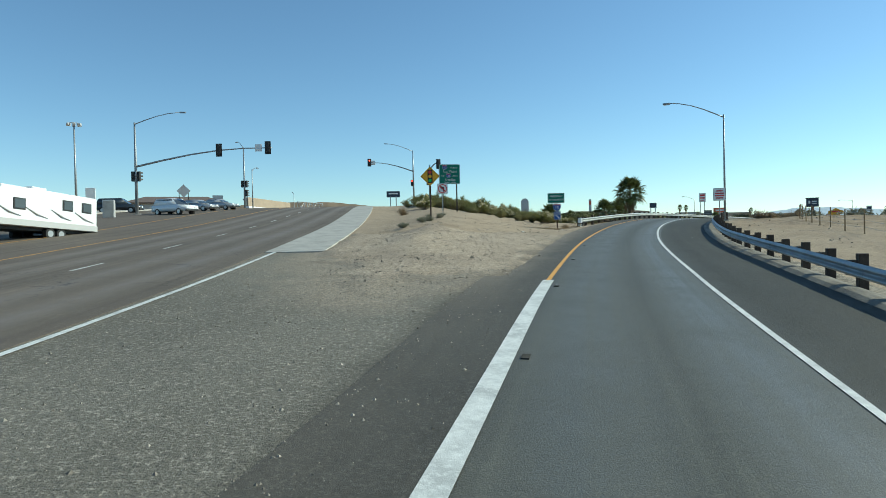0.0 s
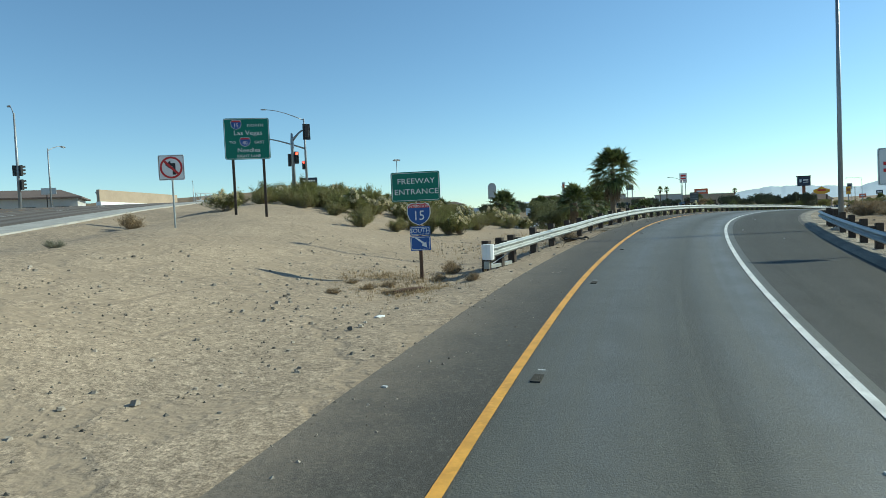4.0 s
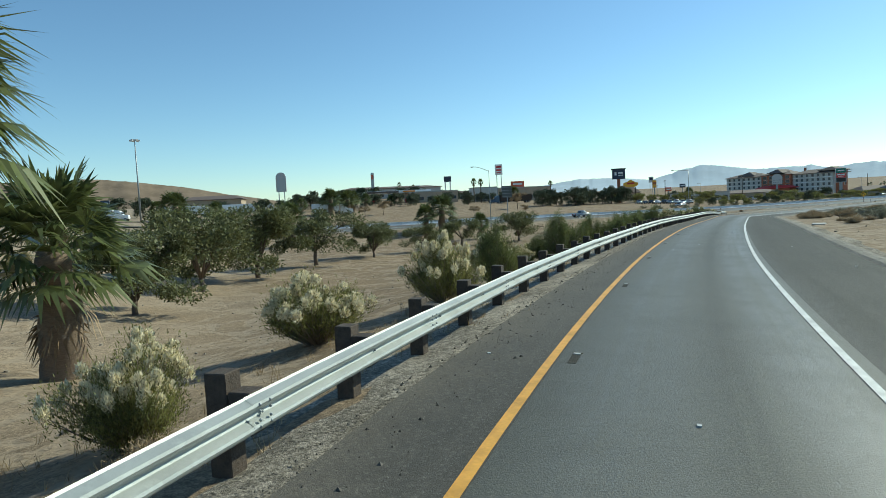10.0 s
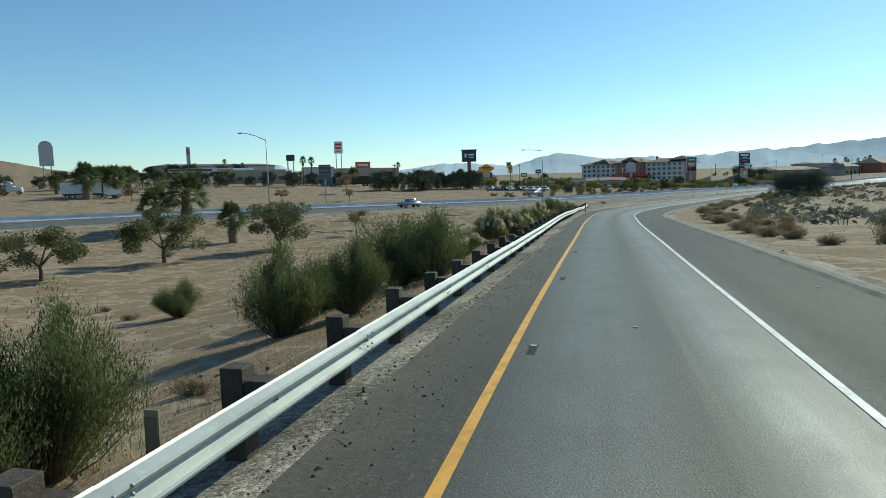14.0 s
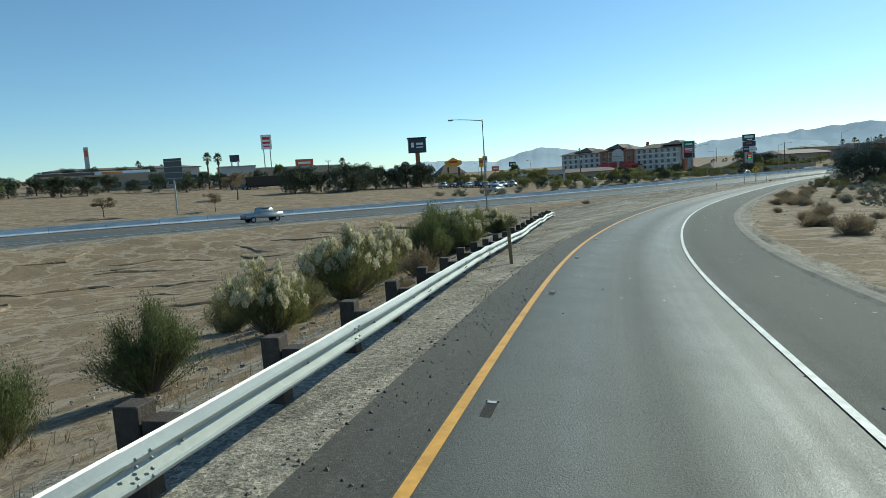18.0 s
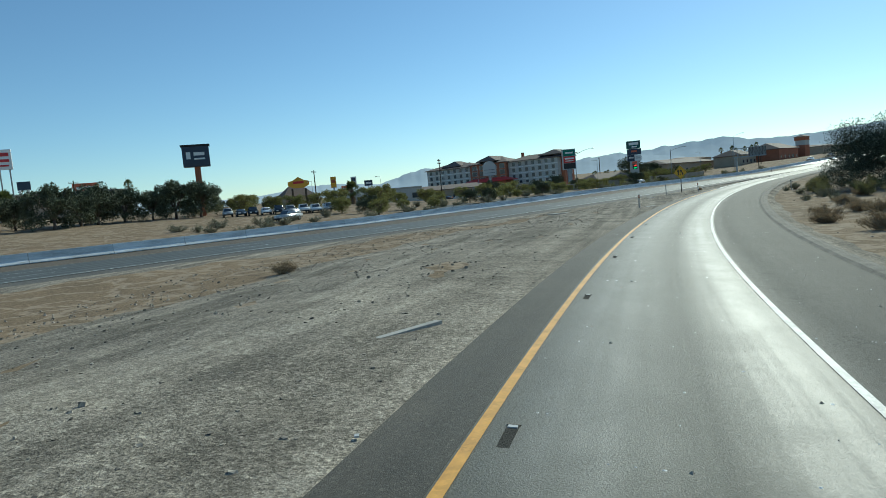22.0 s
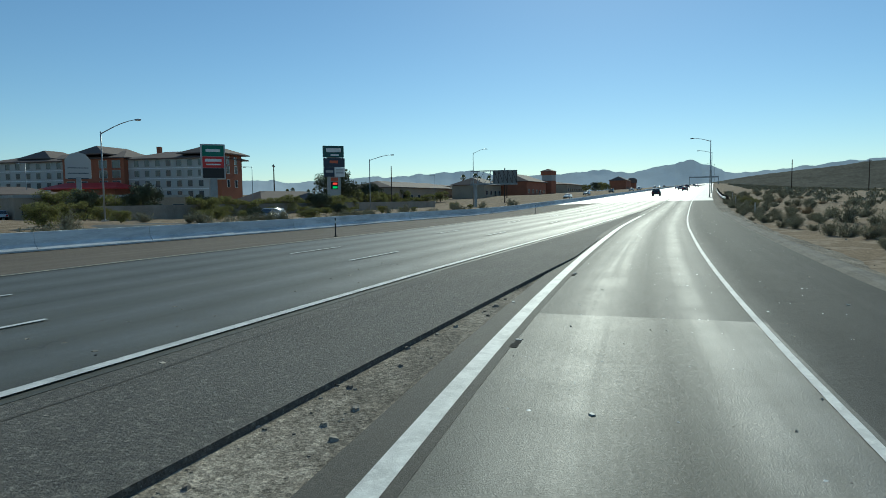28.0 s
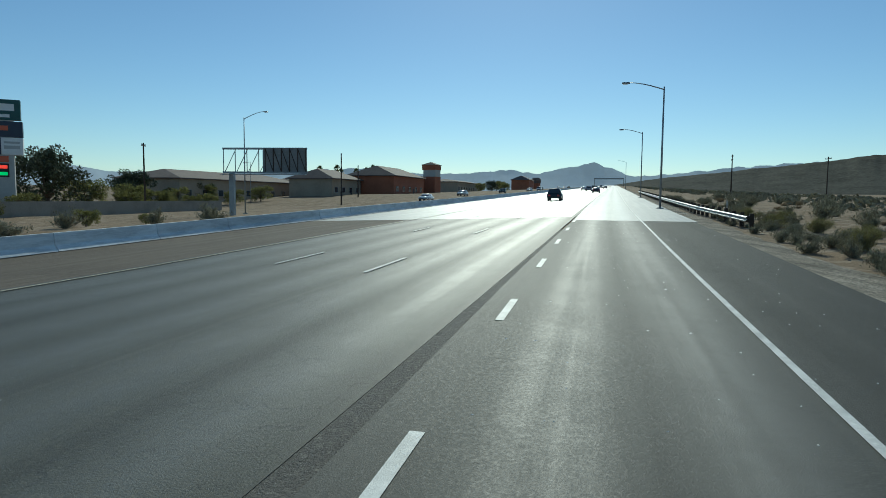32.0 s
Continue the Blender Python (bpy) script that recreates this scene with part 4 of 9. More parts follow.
i_g0, i_g1 = int(np.argmin(abs(STREET[:, 1] - 25))), int(np.argmin(abs(STREET[:, 1] - 130)))
tagged(link("gutter", ribbon(STREET, 0.0, 2.3, 0.004, i_g0, i_g1, thick=0.15), M_CONC), "pale concrete gutter apron along the street", "gutter", kind="structure")
tagged(link("kerb", ribbon(STREET, -27.4, -27.0, 0.15, i_g0 + 24, len(STREET), thick=0.3), M_CONC), "concrete kerb on the far side of the street", "kerb", kind="structure")
tagged(link("pavement", ribbon(STREET, -31.0, -27.4, 0.14, i_g0 + 24, len(STREET), thick=0.3), M_CONC), "concrete pavement beyond the street", "pavement", kind="structure")
# gravel verges and the low asphalt kerb of the ramp
wl = np.interp(rx, [-12, 12, 20, 40, 90, 110, 135, 175, 210, 230, 262], [0.2, 0.8, 1.4, 1.7, 1.9, 4.5, 13.0, 11.5, 5.5, 3.5, 0.3])
i_v0, i_v1 = int(np.argmin(abs(RAMP[:, 1] - 60))), int(np.argmin(abs(rx - 255)))
def draped(C, inner, outer, i0, i1, cols, lift, ragged, seed):
    """A strip that starts at a road's edge and lies on the ground sheet, with an uneven outer rim."""
    S = frame_of(C)
    r = random.Random(seed)
    verts, faces = [], []
    for i in range(i0, i1):
        j = ragged * (math.sin(i * 0.7) * 0.5 + math.sin(i * 0.23 + 1) * 0.7 + r.uniform(-0.5, 0.5))
        for k in range(cols):
            u = k / (cols - 1)
            o = inner[i] + (outer[i] + j - inner[i]) * u
            x, y = C[i, 0] + S[i, 0] * o, C[i, 1] + S[i, 1] * o
            zi = C[i, 2] - 0.02 - o * lean(C)[i]
            zo = gz_fast(x, y) + (lift if k < cols - 1 else -0.05)
            w = min(1.0, u * 2.5)
            verts.append((x, y, max(zi * (1 - w) + zo * w, zo)))
    for i in range(i1 - i0 - 1):
        for k in range(cols - 1):
            a = i * cols + k
            faces.append((a, a + 1, a + cols + 1, a + cols))
    return raw(verts, faces)


_gxy = (gxs, gys, GZ.reshape(ny, nx))


def gz_fast(x, y):
    """Height of the ground sheet itself."""
    i = min(max(int(np.searchsorted(gxs, x)) - 1, 0), nx - 2)
    j = min(max(int(np.searchsorted(gys, y)) - 1, 0), ny - 2)
    u, v = (x - gxs[i]) / (gxs[i + 1] - gxs[i]), (y - gys[j]) / (gys[j + 1] - gys[j])
    Z = _gxy[2]
    return float((Z[j, i] * (1 - u) + Z[j, i + 1] * u) * (1 - v) + (Z[j + 1, i] * (1 - u) + Z[j + 1, i + 1] * u) * v)


tagged(link("gravel_verge", draped(RAMP, pl + 0.03, pl - wl, i_v0, i_v1, 7, 0.03, 0.25, 3), M_GRAVEL), "grey gravel verge beside the ramp", "verge", kind="structure")
tagged(link("gravel_verge", draped(RAMP, pr - 0.02, pr + 1.6, 60, int(np.argmin(abs(rx - 600))), 4, 0.03, 0.2, 4), M_GRAVEL), "pale gravel verge on the outer side", "verge", kind="structure")
vk, fk = [], []
prof = [(-0.04, -0.02), (0.12, 0.06), (0.34, 0.075), (0.62, 0.02)]
for i in range(0, int(np.argmin(abs(rx - 300)))):
    for o, zz in prof:
        vk.append((RAMP[i, 0] + S_[i, 0] * (pr[i] + o), RAMP[i, 1] + S_[i, 1] * (pr[i] + o), RAMP[i, 2] - (pr[i] + o) * BANK[i] + zz + 0.006 * math.sin(i * 1.7)))
for i in range(len(vk) // 4 - 1):
    for k in range(3):
        fk.append((i * 4 + k, i * 4 + k + 1, i * 4 + k + 5, i * 4 + k + 4))
tagged(link("asphalt_kerb", raw(vk, fk), M_KERB), "low rolled dusty asphalt kerb along the outer shoulder", "kerb", kind="structure")
# loose stones on verge and open ground
rnd = random.Random(5)


def stones(name, n, place, lo, hi, label, lift=0.0):
    verts, faces = [], []
    for _ in range(n):
        x, y = place()
        z = gz_fast(x, y) + lift
        r = lo * (hi / lo) ** (rnd.random() ** 2.2)
        a0 = rnd.random() * 6.28
        m = len(verts)
        k = 5
        for j in range(k):
            a = a0 + 6.283 * j / k
            rr = r * rnd.uniform(0.7, 1.2)
            verts.append((x + rr * math.cos(a), y + rr * math.sin(a), z - r * 0.2))
        for j in range(k):
            a = a0 + 0.5 + 6.283 * j / k
            rr = r * rnd.uniform(0.4, 0.75)
            verts.append((x + rr * math.cos(a), y + rr * math.sin(a), z + r * rnd.uniform(0.35, 0.7)))
        for j in range(k):
            faces.append((m + j, m + (j + 1) % k, m + k + (j + 1) % k, m + k + j))
        faces.append(tuple(m + k + j for j in range(k)))
    me_ = bpy.data.meshes.new(name)
    me_.from_pydata(verts, [], faces)
    me_.materials.append(M_ROCK)
    return tagged(new(name, me_), label, "stones", kind="stuff")


def by_ramp(lo, hi, a, b):
    def f():
        i = rnd.randrange(a, b)
        o = rnd.uniform(lo, hi)
        return RAMP[i, 0] + S_[i, 0] * o + rnd.uniform(-.5, .5), RAMP[i, 1] + S_[i, 1] * o + rnd.uniform(-.5, .5)
    return f


def verge_left(a, b):
    def f():
        i = rnd.randrange(a, b)
        o = pl[i] - 0.1 - rnd.random() ** 1.2 * (wl[i] + 4.0)
        u = rnd.random()
        q = RAMP[i] * (1 - u) + RAMP[i + 1] * u
        return q[0] + S_[i, 0] * o, q[1] + S_[i, 1] * o
    return f


stones("gravel_stones", 11000, verge_left(230, i_v1 + 10), 0.012, 0.07, "loose grey gravel stones beside the ramp", 0.028)


def on_gore():
    while True:
        x, y = rnd.uniform(-6, 3.5), 4 + 20 * rnd.random() ** 0.8
        if near(RAMP, x, y)[1][0] < -2.2:
            return x, y


def stones_on(name, n, place, lo, hi, height, label, material=None, tall=1.0):
    """Loose stones on paving."""
    verts, faces = [], []
    for _ in range(n):
        x, y = place()
        z = height(x, y)
        r = lo * (hi / lo) ** (rnd.random() ** 2.5)
        m = len(verts)
        a0 = rnd.random() * 6.28
        for j in range(4):
            verts.append((x + r * rnd.uniform(0.7, 1.2) * math.cos(a0 + 1.571 * j), y + r * rnd.uniform(0.7, 1.2) * math.sin(a0 + 1.571 * j), z - 0.004))
        verts.append((x + r * rnd.uniform(-0.3, 0.3), y + r * rnd.uniform(-0.3, 0.3), z + r * rnd.uniform(0.5, 0.9) * tall))
        faces += [(m + j, m + (j + 1) % 4, m + 4) for j in range(4)]
    me_ = bpy.data.meshes.new(name)
    me_.from_pydata(verts, [], faces)
    me_.materials.append(material or M_ROCK)
    return tagged(new(name, me_), label, "stones", kind="stuff")


stones_on("mound_stones", 60, lambda: (rnd.uniform(-3.0, 6.0), rnd.uniform(18, 40)), 0.05, 0.11, lambda x, y: mound_z(x, y), "larger rocks lying on the sandy mound")
stones_on("gore_pebbles", 2600, on_gore, 0.008, 0.035, lambda x, y: float(paved_z(x, y)[0]) - 0.012, "small pebbles strewn over the paved gore")
stones_on("mound_stones", 4500, lambda: (rnd.uniform(-3.5, 6.5), rnd.uniform(14, 42)), 0.008, 0.06, lambda x, y: mound_z(x, y), "small stones on the sandy mound")
stones_on("mound_stones", 5000, lambda: (rnd.uniform(-3.5, 7.0), rnd.uniform(14, 46)), 0.010, 0.035, lambda x, y: max(mound_z(x, y), gz_fast(x, y)) if y < 36 else gz_fast(x, y), "dark pebbles on the sandy mound", M_DARKROCK)
stones("gravel_stones", 14000, lambda: verge_left(int(np.argmin(abs(rx - 108))), int(np.argmin(abs(rx - 236))))(), 0.012, 0.06, "coarse grey stones on the gravel gore", 0.028)
def by_shoulder():
    i = rnd.randrange(25, 130)
    u = rnd.random()
    q = RAMP[i] * (1 - u) + RAMP[i + 1] * u
    o = pl[i] + 1.3 * rnd.random() ** 2.2
    return q[0] + S_[i, 0] * o, q[1] + S_[i, 1] * o


stones_on("shoulder_pebbles", 2600, by_shoulder, 0.008, 0.03, lambda x, y: float(near(RAMP, x, y)[2][0]) + 0.006, "pebbles spilled on to the dark shoulder")
def by_shoulder_far():
    i = rnd.randrange(100, 262)
    u = rnd.random()
    q = RAMP[i] * (1 - u) + RAMP[i + 1] * u
    o = pl[i] - 0.15 + 1.0 * rnd.random() ** 1.8
    return q[0] + S_[i, 0] * o, q[1] + S_[i, 1] * o


stones_on("dark_pebbles", 5200, by_shoulder_far, 0.010, 0.034, lambda x, y: float(near(RAMP, x, y)[2][0]) + 0.006, "dark pebbles along the edge of the shoulder", M_DARKROCK)
_n = len(FREEWAY)
tagged(link("gravel_verge", draped(FREEWAY, np.full(_n, 2.9), np.full(_n, 5.4), int(np.argmin(abs(FREEWAY[:, 0] + 60))), int(np.argmin(abs(FREEWAY[:, 0] - 226))), 5, 0.035, 0.3, 9), M_GRAVEL), "grey gravel along the freeway's edge", "verge", kind="structure")
road_bits = lambda: (lambda i, o: (RAMP[i, 0] + S_[i, 0] * o, RAMP[i, 1] + S_[i, 1] * o))(rnd.randrange(200, 440), rnd.uniform(-1.6, 4.6))
stones_on("road_grit", 1100, road_bits, 0.008, 0.03, lambda x, y: float(near(RAMP, x, y)[2][0]) + 0.002, "pale grit scattered over the lane")
stones("gravel_stones", 3000, verge_left(85, 235), 0.012, 0.06, "loose gravel stones under the guard rail")
stones("scattered_stones", 2600, by_ramp(-12.5, -4.2, 60, 110), 0.012, 0.07, "scattered stones on sandy ground")
stones("scattered_stones", 1800, by_ramp(-30, -5, 110, 290), 0.02, 0.10, "scattered stones on sandy ground")
stones("scattered_stones", 1500, by_ramp(5.6, 16, 60, 480), 0.02, 0.12, "scattered stones outside the ramp")


# ---- guard rails ----
WPROF = [(0.000, 0.004), (0.014, 0.014), (0.050, 0.078), (0.072, 0.086), (0.094, 0.078), (0.132, 0.014), (0.155, 0.004), (0.178, 0.014), (0.216, 0.078), (0.238, 0.086), (0.260, 0.078), (0.296, 0.014), (0.310, 0.004)]


def rail_panel(pts):
    """A W-shaped beam along points (x, y, z of its lower edge, side x, side y), bulging towards the side."""
    verts, faces = [], []
    n = len(WPROF)
    for x, y, z, sx, sy in pts:
        for hz, o in WPROF:
            verts.append((x + sx * o, y + sy * o, z + hz))
    m = len(verts)
    for x, y, z, sx, sy in pts:
        for hz, o in WPROF:
            verts.append((x + sx * (o - 0.008), y + sy * (o - 0.008), z + hz))
    for i in range(len(pts) - 1):
        for k in range(n - 1):
            a = i * n + k
            faces.append((a, a + 1, a + n + 1, a + n))
            faces.append((m + a, m + a + n, m + a + n + 1, m + a + 1))
    return raw(verts, faces)


post_mesh = None


def guard_rail(C, offs, side, spacing, dense=None, label="", rail_mat=None, start_cap=False, group="", settle=None):
    """offs: (index, side distance of the beam) pairs along C; side: +1 where the beam faces right; settle: from this index on the beam sinks towards the ground."""
    global post_mesh
    i0, i1 = offs[0][0], offs[-1][0]
    ii = np.arange(i0, i1 + 1)
    oo = np.interp(ii, [a for a, _ in offs], [b for _, b in offs])
    S = frame_of(C)
    L = np.stack([C[ii, 0] + S[ii, 0] * oo, C[ii, 1] + S[ii, 1] * oo, C[ii, 2] - 0.09 - oo * lean(C)[ii]], 1)
    if settle:
        w = np.clip((ii - settle) / 30.0, 0, 1)
        L[:, 2] -= 0.17 * np.clip((ii[0] + 24 - ii) / 24.0, 0, 1)
        L[:, 2] = L[:, 2] * (1 - w) + (np.array([gz_fast(x, y) for x, y in L[:, :2]]) - 0.2) * w
    s = length_of(L)
    SD = frame_of(L) * side

    def at(d):
        return [float(np.interp(d, s, L[:, k])) for k in range(3)] + [float(np.interp(d, s, SD[:, k])) for k in range(2)]
    e = thing("guard_rail", Matrix.Identity(4), label, "guard rail", group)
    if post_mesh is None:
        b = box(-0.10, -0.10, -0.6, 0.10, 0.10, 0.80, 0.008)
        tmp = link("post", b, M_POST)
        post_mesh = [tmp.data]
        b = box(-0.10, -0.10, 0.36, 0.10, 0.10, 0.70, 0.008)
        tmp2 = link("block", b, M_POST)
        post_mesh.append(tmp2.data)
        b = bmesh.new()
        bmesh.ops.create_icosphere(b, subdivisions=1, radius=0.015)
        tmp3 = link("bolt", b, M_POLE)
        post_mesh.append(tmp3.data)
        for t_ in (tmp, tmp2, tmp3):
            bpy.data.objects.remove(t_)
    r2 = random.Random(8)
    spots = [0.5]
    while spots[-1] < s[-1] - 0.2 - spacing:
        spots.append(spots[-1] + spacing * (0.5 if dense and spots[-1] < dense else 1.0))
    if s[-1] - spots[-1] > 0.8:
        spots.append(s[-1] - 0.35)
    for d in spots:
        x, y, z, sx, sy = at(d)
        yaw = math.atan2(sy, sx)
        z = max(z, gz_fast(x - sx * 0.45, y - sy * 0.45) - 0.2)
        dz = r2.uniform(-0.02, 0.05)
        tilt = r2.uniform(-0.02, 0.02)
        share("post", post_mesh[0], e, Matrix.Translation((x - sx * 0.32, y - sy * 0.32, z + dz)) @ Matrix.Rotation(yaw, 4, "Z") @ Matrix.Rotation(tilt, 4, "Y"))
        share("block", post_mesh[1], e, Matrix.Translation((x - sx * 0.11, y - sy * 0.11, z)) @ Matrix.Rotation(yaw, 4, "Z"))
        share("bolt", post_mesh[2], e, Matrix.Translation((x + sx * 0.025, y + sy * 0.025, z + 0.38 + 0.155)))
    d = 0.0
    while d < s[-1] - 0.4:
        q = [at(min(s[-1], d + u)) for u in np.linspace(0, 3.86, 5)]
        q = [(x, y, max(z, gz_fast(x - sx * .45, y - sy * .45) - 0.2) + 0.38 + 0.004 * (int(d / 3.81) % 2), sx, sy) for x, y, z, sx, sy in q]
        part("rail", rail_panel(q), rail_mat or M_GALV, e)
        for u in (0.08, 0.22):
            x, y, z, sx, sy = at(min(s[-1], d + u))
            for hz in (0.07, 0.12, 0.19, 0.24):
                share("bolt", post_mesh[2], e, Matrix.Translation((x + sx * 0.085, y + sy * 0.085, q[0][2] + hz)))
        d += 3.81
    if start_cap:
        x, y, z, sx, sy = at(0.0)
        b = tube([(0, 0, 0.34), (0, 0, 0.74)], 0.16, 12)
        c = part("end_shoe", b, M_SIGNWHITE, e, "rounded white end piece")
        c.matrix_basis = Matrix.Translation((x - sx * 0.06, y - sy * 0.06, z))
        m_ = Matrix.Translation((x, y, z)) @ Matrix.Rotation(math.atan2(sy, sx), 4, "Z")
        for nm, b, mt in (("end_plate", box(-0.24, -0.02, 0.36, -0.215, 0.34, 0.72, 0.004), M_SIGNWHITE), ("ground_strut", box(-0.34, 0.45, 0.05, -0.24, 2.35, 0.15, 0.008), M_GALV), ("anchor_cable", tube([(-0.28, 0.45, 0.12), (-0.12, 2.3, 0.50)], 0.012, 6), M_POLE), ("bearing_plate", box(-0.36, 0.40, 0.06, -0.20, 0.42, 0.26), M_GALV)):
            part(nm, b, mt, e).matrix_basis = m_
    return e


guard_rail(RAMP, [(95, -4.35), (99, -3.98), (103, -3.65), (112, -3.35), (120, -3.24), (128, -3.28), (136, -3.38), (144, -3.40), (152, -3.34), (160, -3.20), (176, -3.18), (190, -3.08), (208, -3.05), (224, -3.04), (232, -3.28), (240, -3.72), (248, -4.25), (256, -5.15), (264, -6.4), (272, -7.9)], 1, 2.08, dense=2.5, label="galvanised guard rail on dark timber posts beside the ramp", start_cap=True, settle=216)
guard_rail(RAMP, [(8, 5.0), (60, 4.85), (75, 4.75), (86, 5.05), (95, 5.2), (112, 5.5)], -1, 2.08, label="weathered guard rail on dark posts outside the ramp's first bend", rail_mat=M_POLE)
guard_rail(RAMP, [(486, 6.6), (500, 6.3), (560, 6.2), (620, 6.2)], -1, 2.08, label="guard rail beside the freeway's outer shoulder")

# ---- concrete median barrier ----
BPROF = [(-0.30, 0.0), (-0.30, 0.07), (-0.12, 0.32), (-0.08, 0.81), (0.08, 0.81), (0.12, 0.32), (0.30, 0.07), (0.30, 0.0)]
bar = thing("median_barrier", Matrix.Identity(4), "pale concrete median barrier of butted segments with dark scuffs", "barrier")
bar["kind"] = "structure"
v_, f_ = [], []
for q, L_ in enumerate((0.0, 6.06)):
    for o, hz in BPROF:
        v_.append((L_, o, hz))
for k in range(7):
    f_.append((k, k + 1, 8 + k + 1, 8 + k))
f_ += [tuple(range(7, -1, -1)), tuple(range(8, 16))]
bm = raw(v_, f_)
bmesh.ops.recalc_face_normals(bm, faces=bm.faces)
seg0 = link("barrier_segment", bm, M_BARRIER)
seg_mesh = seg0.data
bpy.data.objects.remove(seg0)
x = -130.0
while x < 520:
    a, b_ = (x, float(fy(x)) + 19.6, float(fz(x) - 19.6 * tilt(x)) - 0.01), (x + 6, float(fy(x + 6)) + 19.6, float(fz(x + 6) - 19.6 * tilt(x + 6)) - 0.01)
    yaw = math.atan2(b_[1] - a[1], b_[0] - a[0])
    pit = math.atan2(b_[2] - a[2], 6.0)
    share("barrier_segment", seg_mesh, bar, Matrix.Translation(a) @ Matrix.Rotation(yaw, 4, "Z") @ Matrix.Rotation(-pit, 4, "Y") @ Matrix.Rotation(rnd.uniform(-.004, .004), 4, "Z"))
    x += 6.1 * math.cos(yaw)
# near-black along the foot: a low upright edge and an uneven flat strip
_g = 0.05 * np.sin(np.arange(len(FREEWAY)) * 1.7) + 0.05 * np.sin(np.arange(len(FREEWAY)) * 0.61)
part("footing", ribbon(FREEWAY, -19.33, -19.294, 0.085, thick=0.10), M_BASE_BLACK, bar, "dark foot of the barrier")
part("grime", ribbon(FREEWAY, -19.31, -19.0 + _g, -0.004), M_BASE_BLACK, bar, "uneven black strip along the barrier's foot")
part("barrier_run", ribbon(FREEWAY[FREEWAY[:, 0] > 515], -19.75, -19.45, 0.15, thick=0.8), M_BARRIER, bar)
part("barrier_run", ribbon(FREEWAY[FREEWAY[:, 0] < -128], -19.75, -19.45, 0.8, thick=0.8), M_BARRIER, bar)


# ---- signs ----
def bars(parent, rows, y, material, name="lettering_bar"):
    """Rows of plain bars in place of lettering: (x, z, width, height)."""
    for x, z, w, h_ in rows:
        part(name, plate([(x - w / 2, z - h_ / 2), (x + w / 2, z - h_ / 2), (x + w / 2, z + h_ / 2), (x - w / 2, z + h_ / 2)], 0.004, y=y), material, parent)


def panel(parent, w, h_, cz, material, border=None, cx=0.0, r=0.06, y=-0.02, name="panel", label=""):
    p = part(name, plate(rounded(w, h_, r, cz, cx), 0.012, y=y), material, parent, label)
    if border:
        b = bmesh.new()
        o, i = rounded(w - 0.05, h_ - 0.05, r * 0.8, cz, cx), rounded(w - 0.05 - 2 * border[1], h_ - 0.05 - 2 * border[1], r * 0.6, cz, cx)
        vo, vi = [b.verts.new((x, y - 0.004, z)) for x, z in o], [b.verts.new((x, y - 0.004, z)) for x, z in i]
        for k in range(len(o)):
            b.faces.new((vo[k], vo[(k + 1) % len(o)], vi[(k + 1) % len(o)], vi[k]))
        part("border", b, border[0], p)
    return p


def wood_post(parent, h_, x=0.0, y=0.03, s=0.09, material=None, name="post"):
    return part(name, box(x - s / 2, y - 0.02, -0.5, x + s / 2, y + s - 0.02, h_, 0.006), material or M_POST, parent)


def shield(w, h_, cz, cx=0.0):
    """Outline of a highway shield."""
    pts_ = [(-0.50, 0.30), (-0.44, 0.44), (-0.30, 0.50), (-0.12, 0.46), (0, 0.50), (0.12, 0.46), (0.30, 0.50), (0.44, 0.44), (0.50, 0.30), (0.50, 0.0), (0.42, -0.22), (0.26, -0.38), (0, -0.50), (-0.26, -0.38), (-0.42, -0.22), (-0.50, 0.0)]
    return [(cx + x * w, cz + z * h_) for x, z in pts_][::-1]


def shield_sign(parent, w, h_, cz, cx, number, y, size, word=True):
    part("shield_rim", plate(shield(w, h_, cz, cx), 0.006, y=y), M_SIGNWHITE, parent)
    s = part("shield", plate(shield(w * 0.93, h_ * 0.93, cz, cx), 0.006, y=y - 0.006), M_BLUE, parent)
    top = [(x, z) for x, z in shield(w * 0.93, h_ * 0.93, cz, cx) if z > cz + h_ * 0.2]
    part("shield_crown", plate(sorted(top, key=lambda q: math.atan2(q[1] - cz - h_ * 0.22, q[0] - cx)), 0.004, y=y - 0.011), M_RED, parent)
    words(number, size, parent, cx, cz - h_ * 0.08, y - 0.013, M_SIGNWHITE, wide=0.9)
    if word:
        words("INTERSTATE", size * 0.26, parent, cx, cz + h_ * 0.34, y - 0.017, M_SIGNWHITE)
    return s


# freeway entrance assembly
M_BROWNPOST = mat("brown_post", (0.11, 0.062, 0.038), 0.85, grain=0.4, scale=14.0, bump=0.3, bump_scale=40.0)
fi = ramp_i(8.9, 50.5)
e = thing("freeway_entrance_sign", pose(8.9, 50.5, 2.17, 0, 0, heading(RAMP, fi) + 14), "green freeway entrance sign over a blue highway shield and arrow", "road sign")
wood_post(e, 2.6, 0.06, material=M_BROWNPOST)
panel(e, 1.30, 0.78, 2.86 - 0.0, M_GREEN, (M_SIGNWHITE, 0.012))
words("FREEWAY", 0.20, e, 0.02, 3.00, -0.026, M_SIGNWHITE, wide=1.15)
words("ENTRANCE", 0.20, e, 0.02, 2.72, -0.026, M_SIGNWHITE, wide=1.15)
shield_sign(e, 0.62, 0.60, 2.13, 0.06, "15", -0.03, 0.36)
panel(e, 0.54, 0.24, 1.69, M_BLUE, (M_SIGNWHITE, 0.012), 0.07, 0.03)
words("SOUTH", 0.16, e, 0.07, 1.69, -0.026, M_SIGNWHITE)
